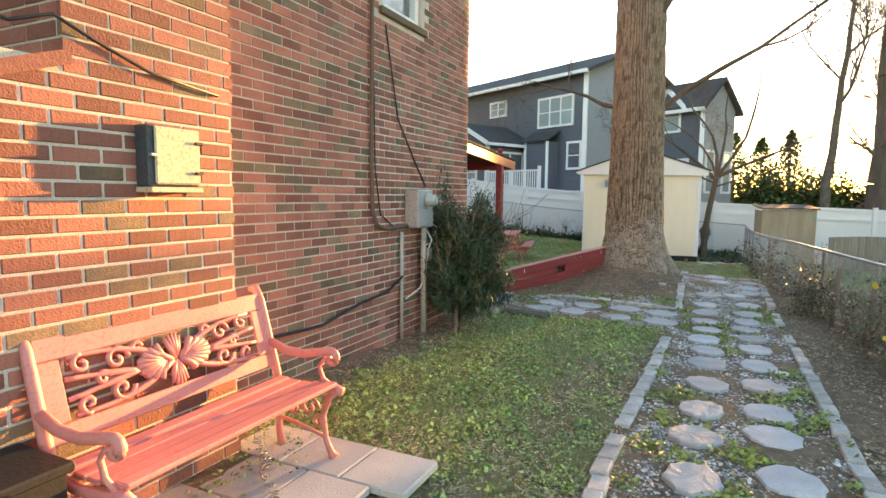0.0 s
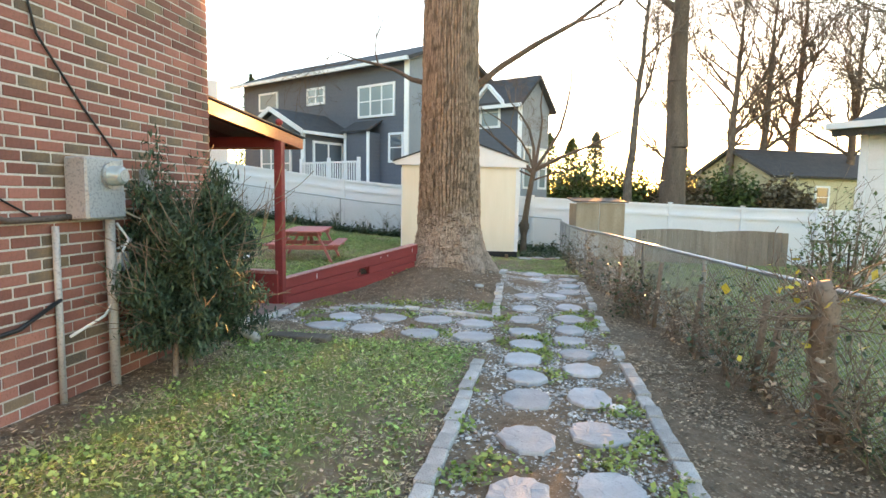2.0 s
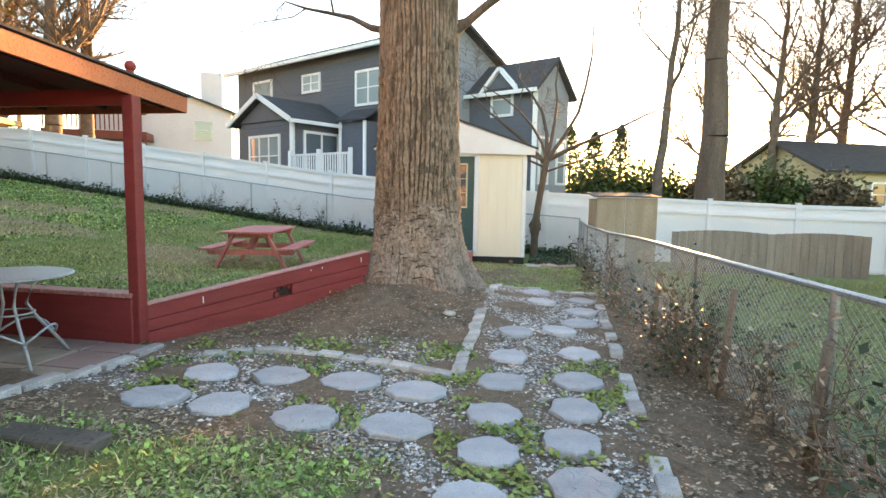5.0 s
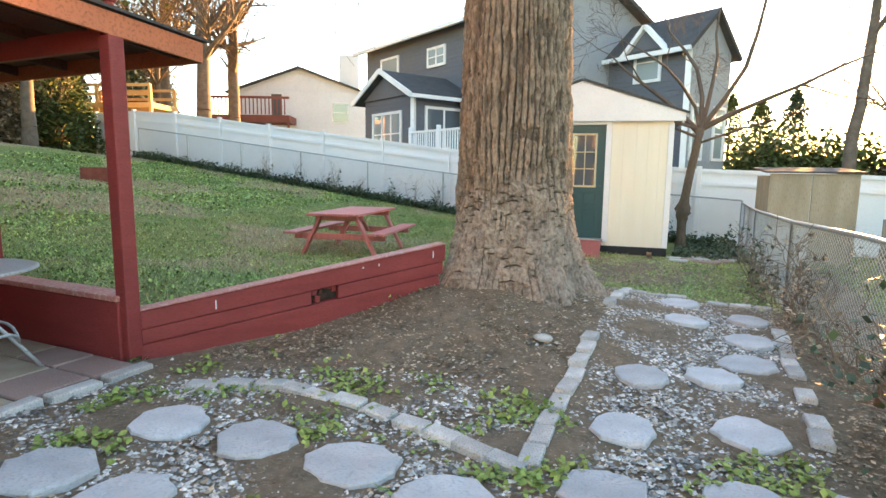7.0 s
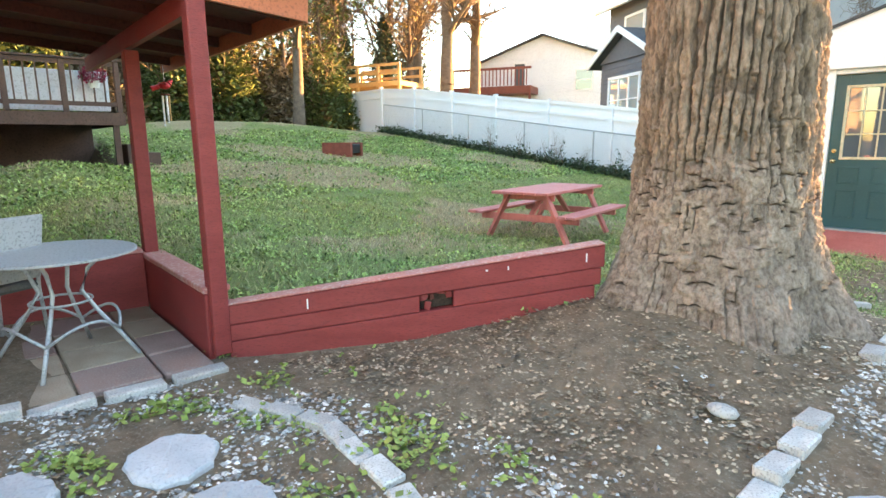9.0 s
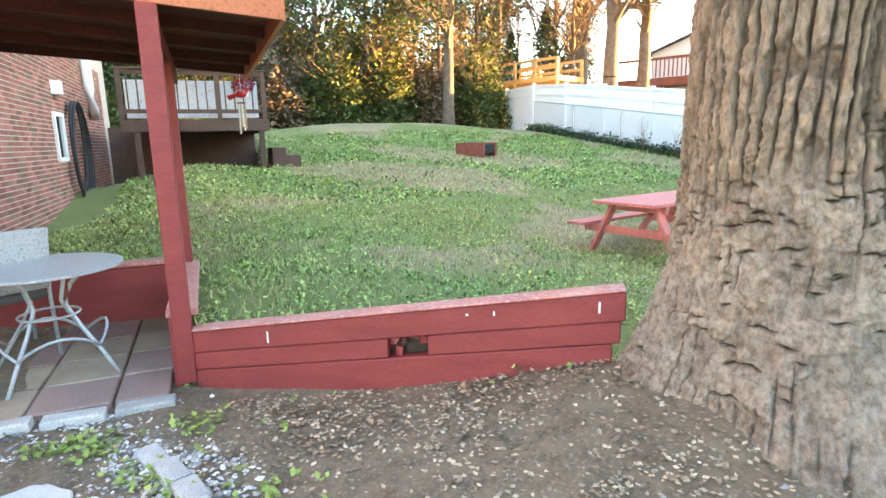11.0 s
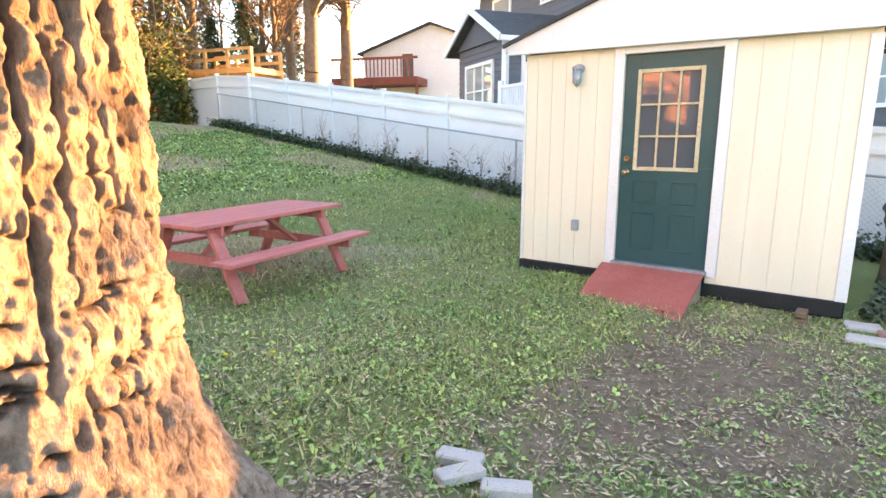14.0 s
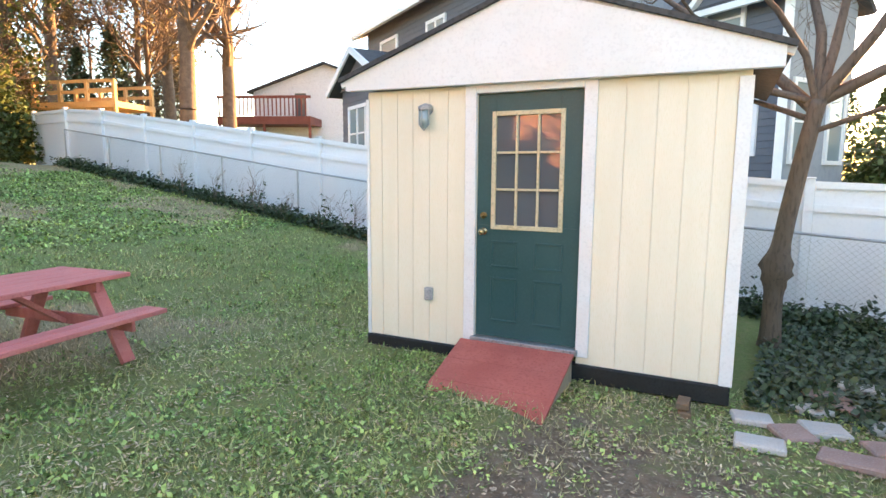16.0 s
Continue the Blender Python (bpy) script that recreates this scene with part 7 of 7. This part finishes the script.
for x, y, h, w, s in ((-37, 36.5, 9.5, 2.4, 6), (-30.5, 29.5, 7, 2.0, 7), (-38.5, 31.5, 7, 1.9, 8), (-28, 56, 11, 2.8, 9)):
    conifer((x, y, 2), h, w, s, JUNIPER if s != 6 else LEAF_BROWN, "dark evergreen behind the white fence")


def mound(n, cx, cy, sx, sy, zt, seed):
    r = np.random.default_rng(seed)
    p = r.normal(0, 1, (n, 3))
    p /= np.linalg.norm(p, axis=1)[:, None]
    p *= r.uniform(0.6, 1.0, (n, 1))
    p[:, 2] = np.abs(p[:, 2])
    lump = 1 + 0.22 * np.sin(5 * np.arctan2(p[:, 1], p[:, 0]) + seed) * np.cos(3 * p[:, 2])
    return np.stack([cx + p[:, 0] * sx * lump, cy + p[:, 1] * sy * lump, p[:, 2] * zt * lump], 1)


def bush(name, at, sx, sy, h, n, size, material, seed, label, stems=14):
    t = thing(name, at, 0, label, "bush")
    r = random.Random(seed)
    segs, tips = [], []
    for _ in range(stems):
        a = r.uniform(0, 6.28)
        grow(r, (0.1 * math.cos(a), 0.1 * math.sin(a), -0.05), (math.cos(a) * 0.5 * sx / h, math.sin(a) * 0.5 * sy / h, 1), h * r.uniform(0.7, 1.0), 0.012 * h, 1, segs, tips, 0.1)
    o = new("undergrowth_wood", limb_mesh("undergrowth_wood", segs, TWIG, 4))
    o.parent = t
    tagged(o, kind="stuff")
    if n:
        tagged(scatter("leaves", mound(n, 0, 0, sx, sy, h, seed), size, material, "leaf", parent=t), kind="stuff")
    return t


# dark bushes under the sun, thicket on the left, shrubs
for x, y, sx, h, m, s in ((4.6, 33, 2.4, 3.1, LEAF_GREEN, 1), (7.4, 33, 2.4, 2.9, LEAF_BROWN, 2), (10.0, 33.5, 2.4, 3.1, LEAF_GREEN, 3), (2.4, 34, 2.0, 3.1, LEAF_GREEN, 4), (12.6, 33.0, 1.8, 2.6, LEAF_BROWN, 5)):
    bush("hedge_bush", (x, y, -0.3), sx, 1.5, h, 8000, 0.22, m, s, "dense backlit bush behind the white fence", 8)
for k, (x, y) in enumerate(((-23, 8.0), (-24, 10.2), (-24.5, 12.6), (-24.3, 14.8), (-25, 17.2), (-25.5, 19.6), (-25, 22))):
    bush("thicket_bush", (x, y, 1.7), 1.8, 1.6, 3.6 + 0.9 * math.sin(k * 2.1), 9000, 0.2, (LEAF_GREEN, LEAF_GREEN, LEAF_BROWN)[k % 3], 60 + k, "tangled thicket at the edge of the lawn", 16)
for k, (x, y) in enumerate(((-27, 3.5), (-28, 6.2), (-29, 9.0), (-29.5, 11.6), (-29, 14.2), (-29.5, 16.8), (-30, 19.5), (-30, 22.4), (-32, 25.2))):
    bush("thicket_bush", (x, y, 1.9), 2.1, 1.9, 5.4 + 0.8 * math.sin(k * 1.7), 8000, 0.27, (LEAF_BROWN, LEAF_GREEN, LEAF_BROWN, LEAF_GOLD)[k % 4], 160 + k, "tall tangled thicket behind the lawn's edge", 18)
bush("shrub", (5.1, 12.2, -0.3), 0.8, 0.8, 1.7, 1500, 0.07, LEAF_GREEN, 71, "thin green shrub on the neighbouring lawn", 12)

# juniper by the brick wall
jun = thing("juniper_shrub", (-2.70, 6.22, hz(-2.7, 6.22)), 0, "dark green feathery juniper shrub against the brick wall", "shrub")
r = random.Random(8)
segs, tips = [], []
for k in range(64):
    a, e = r.uniform(0, 6.28), r.uniform(0.15, 1.9)
    grow(r, (0, 0, 0.08 + 0.95 * r.random()), (math.cos(a), math.sin(a), e), r.uniform(0.42, 0.78), 0.009, 1, segs, tips, 0.2, 0.8, 0.15)
segs.append((Vector((0, 0, -0.1)), Vector((0, 0, 0.7)), 0.035, 0.02))
segs.append((Vector((0.02, -0.25, -0.1)), Vector((-0.02, -0.1, 0.7)), 0.03, 0.015))
o = new("undergrowth_wood", limb_mesh("undergrowth_wood", segs, TWIG, 4))
o.parent = jun
tagged(o, kind="stuff")
seg_p = np.array([tuple(s[0].lerp(s[1], 0.5)) for s in segs])
pts = seg_p[rng.integers(0, len(seg_p), 85000)] + rng.normal(0, 0.035, (85000, 3))
pts = pts[(pts[:, 2] > 0.03) & (np.hypot(pts[:, 0], pts[:, 1]) < 0.66 - 0.30 * (pts[:, 2] - 0.4) + 0.12 * np.sin(pts[:, 2] * 11 + 4 * np.arctan2(pts[:, 1], pts[:, 0])))]
tagged(scatter("needles", pts, 0.06, JUNIPER, "needle", parent=jun, tilt=0.9), kind="stuff")

# thick vine stump and yellow leaves at the near end of the wire fence
stump = thing("vine_stump", (2.0, 6.1, -0.30), 0, "thick cut vine trunk grown through the wire fence", "stump")
bm = tube(bmesh.new(), [(0.05, -0.05, -0.05), (0.02, 0.0, 0.3), (-0.05, 0.0, 0.65), (-0.02, 0.02, 0.95), (-0.08, 0.03, 1.10)], [0.09, 0.07, 0.075, 0.085, 0.07], 12)
for v in bm.verts:
    v.co += Vector((v.co.x, v.co.y, 0)) * 0.5 * noise.noise(v.co * 9)
part("stem", bm, TWIG, stump, "", True)
segs, tips = [], []
r = random.Random(91)
for k in range(26):
    a = r.uniform(0, 6.28)
    grow(r, (-0.05, 0.02, r.uniform(0.7, 1.08)), (math.cos(a), math.sin(a), r.uniform(-0.2, 0.9)), r.uniform(0.25, 0.6), 0.010, 1, segs, tips, 0.0, 0.6, 0.35)
o = new("shoot_tangle", limb_mesh("shoot_tangle", segs, TWIG, 4))
o.parent = stump
tagged(o, kind="stuff")
P = np.array([tuple(v) for v in tips])
tagged(scatter("leaves", P[rng.integers(0, len(P), 34)] + rng.normal(0, 0.05, (34, 3)), 0.075, mat("yellow_leaf", (0.62, 0.50, 0.05), (0.70, 0.58, 0.10), 0.6), "leaf", parent=stump), kind="stuff")
for k, y in enumerate((6.9, 7.1, 8.3, 9.4, 11.0)):
    x = 2.12 - 0.149 * (y - 6.5) - 0.06
    pipe("wooden_stake", [(x + 0.02, y, 0.45 + 0.1 * (k % 2)), (x - 0.04, y + 0.02, -0.35)], 0.028, TWIG, "old grey wooden stake beside the wire fence", "stake", 7)

# vines on the wire fence
def fence_x(y):
    for (x0, y0), (x1, y1) in zip(RFENCE, RFENCE[1:]):
        if y0 <= y <= y1:
            return x0 + (x1 - x0) * (y - y0) / (y1 - y0)
    return RFENCE[0][0]


for k, (y, h, n, sp) in enumerate(((4.1, 0.8, 240, 0.5), (4.8, 0.8, 280, 0.5), (5.5, 0.8, 240, 0.4), (6.1, 0.7, 180, 0.3), (6.6, 0.5, 120, 0.3), (7.2, 0.9, 420, 0.36), (7.5, 0.8, 300, 0.3), (8.2, 0.6, 240, 0.3), (8.9, 0.55, 240, 0.3), (9.7, 0.75, 900, 0.32), (10.2, 0.7, 350, 0.3), (11.6, 0.5, 120, 0.25), (12.6, 0.75, 420, 0.28), (14.2, 0.6, 200, 0.25), (15.5, 0.7, 260, 0.3))):
    x = fence_x(y) - 0.10
    v = thing("vine_clump", (x, y, -0.30), 0, "dry tangled vine stems with dark ivy leaves on the fence", "vine", "vines on the wire fence")
    r = random.Random(200 + k)
    segs, tips = [], []
    for _ in range(10 if n > 300 else 6):
        a = r.uniform(0, 6.28)
        grow(r, (r.uniform(-0.12, 0.12), r.uniform(-sp, sp) * 0.6, -0.02), (0.25 * math.cos(a), 0.45 * math.sin(a), 1), h * r.uniform(0.5, 1.1), 0.008, 2, segs, tips, 0.0, 0.35, 0.3)
    o = new("undergrowth_wood", limb_mesh("undergrowth_wood", segs, TWIG, 4))
    o.parent = v
    tagged(o, kind="stuff")
    P = np.array([tuple(s[1]) for s in segs])
    pts = P[rng.integers(0, len(P), n)] + rng.normal(0, 0.05, (n, 3))
    tagged(scatter("leaves", pts, 0.05, (DEAD_LEAF, IVY, IVY, DEAD_LEAF)[k % 4], "leaf", parent=v), kind="stuff")

# ivy and dry stalks along the back fence
pts = np.stack([rng.uniform(-21, 1.0, 20000), FY - 0.15 + rng.normal(0, 0.16, 20000), 0 * rng.uniform(0, 1, 20000)], 1)
pts[:, 2] = height(pts[:, 0], 0 * pts[:, 0] + 30) + np.abs(rng.normal(0, 0.10 + 0.06 * np.sin(pts[:, 0] * 2.3) ** 2, 20000))
scatter("ivy", pts, 0.09, IVY, "leaf", "dark ivy along the foot of the back fence", "ivy")
r = random.Random(77)
for x in (-14.0, -12.6, -11.4, -11.0, -10.2, -9.0, -8.2, -7.3, -6.2, -5.3, -4.6):
    b = bush("dry_stalk", (x, FY - 0.2, hz(x, 30)), 0.22, 0.16, r.uniform(0.6, 1.0), 26, 0.10, IVY, int(-x * 10), "dry stalk with a few leaves by the back fence", 4)
pts = np.stack([rng.uniform(-0.25, 1.3, 7000), rng.uniform(18.4, 22.7, 7000), 0 * rng.uniform(0, 1, 7000)], 1)
pts[:, 2] = height(pts[:, 0], pts[:, 1]) + np.abs(rng.normal(0, 0.05, 7000))
scatter("ivy", pts, 0.07, IVY, "leaf", "dark ivy covering the ground beside the shed", "ivy")


# ---- ground cover ----
def spread(n, x0, x1, y0, y1, cover, seed, lift=0.0, clump=True):
    """Random places in a field, thinned by a cover function and gathered in clumps."""
    r = np.random.default_rng(seed)
    x, y = r.uniform(x0, x1, n), r.uniform(y0, y1, n)
    c = cover(x, y)
    if clump:
        w = 0.5 + 0.5 * np.sin(x * 3.7 + 2.1 * np.sin(y * 2.9)) * np.sin(y * 4.1 + 1.7 * np.sin(x * 3.3))
        w = w * (0.4 + 0.6 * ss(-0.3, 0.5, np.sin(x * 13.1 + 3 * np.sin(y * 7.7)) * np.sin(y * 12.3 + 2.6 * np.sin(x * 9.1))))
        c = c * (0.2 + 0.8 * w)
    k = r.uniform(0, 1, n) < c
    x, y = x[k], y[k]
    if x.max() > -4 and len(x) < 110000:
        free = np.ones(len(x), bool)
        for sx, sy in STONES:
            free &= ((x - sx) / (0.24 if sx < -0.4 else 0.19)) ** 2 + ((y - sy) / 0.21) ** 2 > 1
        x, y = x[free], y[free]
    return np.stack([x, y, height(x, y) + lift], 1)


def tufts(centres, per, radius, seed):
    """Small plants: several leaves gathered round each centre."""
    r = np.random.default_rng(seed)
    q = np.repeat(centres, r.integers(per // 3, per + per // 2, len(centres)), 0)
    q[:, :2] += r.normal(0, radius, (len(q), 2)) * r.uniform(0.4, 1.3, (len(q), 1))
    q[:, 2] = height(q[:, 0], q[:, 1]) + np.abs(r.normal(0, 0.014, len(q)))
    return q


near_wear = lambda x, y: grass_cover(x, y) * (1 - 0.75 * dry_patch(x, y))
g1 = spread(90000, -3.0, -0.4, 1.0, 8.2, near_wear, 1)
g2 = spread(135000, -9.0, -1.0, 7.2, 22.6, near_wear, 2)
g3 = spread(70000, -20, -8, 8, 22.6, near_wear, 3)
g4 = spread(90000, -3.2, 1.2, 13, 18.8, near_wear, 4)
g5 = spread(40000, 1.8, 9, 4, 19, near_wear, 5)
scatter("grass", np.concatenate([g1, g4]), 0.036, GRASS, upright=True, label="short green grass blades of the lawn", category="grass")
dry = spread(130000, -19, -4.5, 9, 22.6, lambda x, y: dry_patch(x, y), 31, 0.0, False)
scatter("dry_grass", dry, 0.055, mat("dry_grass", (0.46, 0.38, 0.23), (0.60, 0.50, 0.33), 0.8, 2, 20, 0.0, island=0.5), upright=True, label="dry tan grass patches in the lawn", category="grass")
scatter("grass", np.concatenate([g2, g3, g5]), 0.06, GRASS, upright=True, label="green grass blades of the sloping lawn", category="grass")
w1 = tufts(spread(4600, -2.9, -0.45, 1.5, 8.0, near_wear, 6), 16, 0.055, 61)
w2 = tufts(spread(21000, -9.5, -1.0, 7.2, 22.6, lambda x, y: near_wear(x, y) * (0.5 + 0.5 * ss(16, 10, y)), 7), 13, 0.06, 62)
w4 = spread(150000, -19, -9.5, 8, 22.6, lambda x, y: 0.9 * near_wear(x, y), 17, 0.02)
w3 = tufts(spread(5200, -3.2, 1.0, 13.4, 18.8, near_wear, 8), 14, 0.05, 63)
scatter("weeds", w4, 0.062, CLOVER, "leaf", "low grass and clover of the upper lawn", "weeds", 0.6)
scatter("weeds", w2, 0.038, CLOVER, "leaf", "low grass and clover of the lawn", "weeds", 0.6)
scatter("weeds", w3, 0.030, CLOVER, "leaf", "sparse weeds and clover before the shed", "weeds", 0.5)
scatter("weeds", w1, 0.034, CLOVER, "leaf", "low broadleaf weeds and clover in the lawn", "weeds", 0.45)
straw = np.concatenate([spread(70000, -3.0, -0.45, 1.2, 8.2, lambda x, y: 0.25 + 0.5 * near_wear(x, y), 71, 0.008), spread(90000, -7.0, 1.1, 13.2, 18.6, lambda x, y: 0.25 + 0.4 * near_wear(x, y), 72, 0.010)])
scatter("straw", straw, 0.048, bpy.data.materials["dry_grass"], "needle", "short dead straw lying between the grass", "straw", 0.12)
lim = lambda x, y: gravel_cover(x, y) * ss(0.5, 0.85, 0.5 + 0.5 * np.sin(x * 5.3 + 2 * np.sin(y * 3.1)) * np.sin(y * 4.7 + np.sin(x * 4))) + 0.06 * (x < -0.4) * (y > 9) * (y < 12)
l1 = spread(24000, -2.9, 0.95, 1.0, 10.0, lim, 9, 0.02, False)
l1 = np.concatenate([l1 + rng.normal(0, 0.012, l1.shape) * (1, 1, 0.6) for _ in range(3)])
scatter("ground_cover", l1, 0.04, LIME, "leaf", "bright yellow-green weeds between the stepping stones", "weeds", 0.5)

PETAL = mat("dandelion_yellow", (0.72, 0.55, 0.02), (0.80, 0.63, 0.04), 0.7)
for x, y in ((-3.11, 14.08), (-3.26, 13.81)):
    d = thing("dandelion", (x, y, hz(x, y)), 0, "small yellow dandelion flower in the lawn", "flower", "dandelions in the lawn")
    part("stalk", tube(bmesh.new(), [(0, 0, -0.01), (0.004, 0, 0.03), (0, 0.003, 0.05)], 0.0025, 5), CLOVER, d)
    part("blossom", tube(bmesh.new(), [(0, 0, 0.046), (0, 0, 0.054), (0, 0, 0.062)], [0.010, 0.021, 0.012], 12), PETAL, d, "yellow blossom", True)


def pebbles(pts, size, seed):
    r = np.random.default_rng(seed)
    n = len(pts)
    base = np.array([(1, 0, 0), (0.3, 0.9, 0), (-0.8, 0.5, 0), (-0.8, -0.6, 0), (0.35, -0.9, 0), (0, 0, 0.75)])
    f = np.array([(0, 1, 5), (1, 2, 5), (2, 3, 5), (3, 4, 5), (4, 0, 5)])
    a = r.uniform(0, 6.28, n)
    s = size * r.uniform(0.4, 1.3, n)
    B = base[None] * np.stack([np.ones(n), r.uniform(0.5, 1, n), r.uniform(0.4, 1, n)], 1)[:, None] * s[:, None, None]
    B = B + r.normal(0, 0.14, (n, 6, 3)) * s[:, None, None]
    c, q = np.cos(a)[:, None], np.sin(a)[:, None]
    X, Y = B[..., 0] * c - B[..., 1] * q, B[..., 0] * q + B[..., 1] * c
    V = np.stack([X, Y, B[..., 2]], -1) + pts[:, None]
    return mesh_np("gravel", V.reshape(-1, 3), (f[None] + 6 * np.arange(n)[:, None, None]).reshape(-1, 3))


gp1 = spread(230000, -3.2, 0.97, 0.8, 13.5, lambda x, y: 0.9 * gravel_cover(x, y) + 0.02 * (x > -1.2), 10, -0.002, True)
me = pebbles(gp1, 0.017, 3)
me.materials.append(PEBBLE)
tagged(new("gravel", me), "mixed pale gravel round the stepping stones", "gravel", kind="stuff")
bare = lambda x, y: np.clip(1 - grass_cover(x, y) - 0.75 * gravel_cover(x, y), 0, 1) * (1 - (x < -1.25) * (y < 2.95))
d1 = np.concatenate([spread(210000, -3.0, 2.2, 0.5, 13.6, bare, 11, 0.006, True), spread(26000, -3, 1.1, 13, 19, lambda x, y: 0.15 + 0.8 * np.clip(1 - grass_cover(x, y), 0, 1), 12, 0.012, True), spread(3000, -8, -3, 13, 19, lambda x, y: 0 * x + 0.5, 14, 0.02, True)])
scatter("leaf_litter", d1, 0.028, DEAD_LEAF, "leaf", "brown dead leaves and wood chips on bare soil", "leaf litter", 0.22)
pts = spread(1500, -3.2, 1.9, 1, 13.4, bare, 13, 0.012, False)
scatter("twigs", pts, 0.07, TWIG, "needle", "thin dry twigs scattered on the ground", "twigs", 0.08)
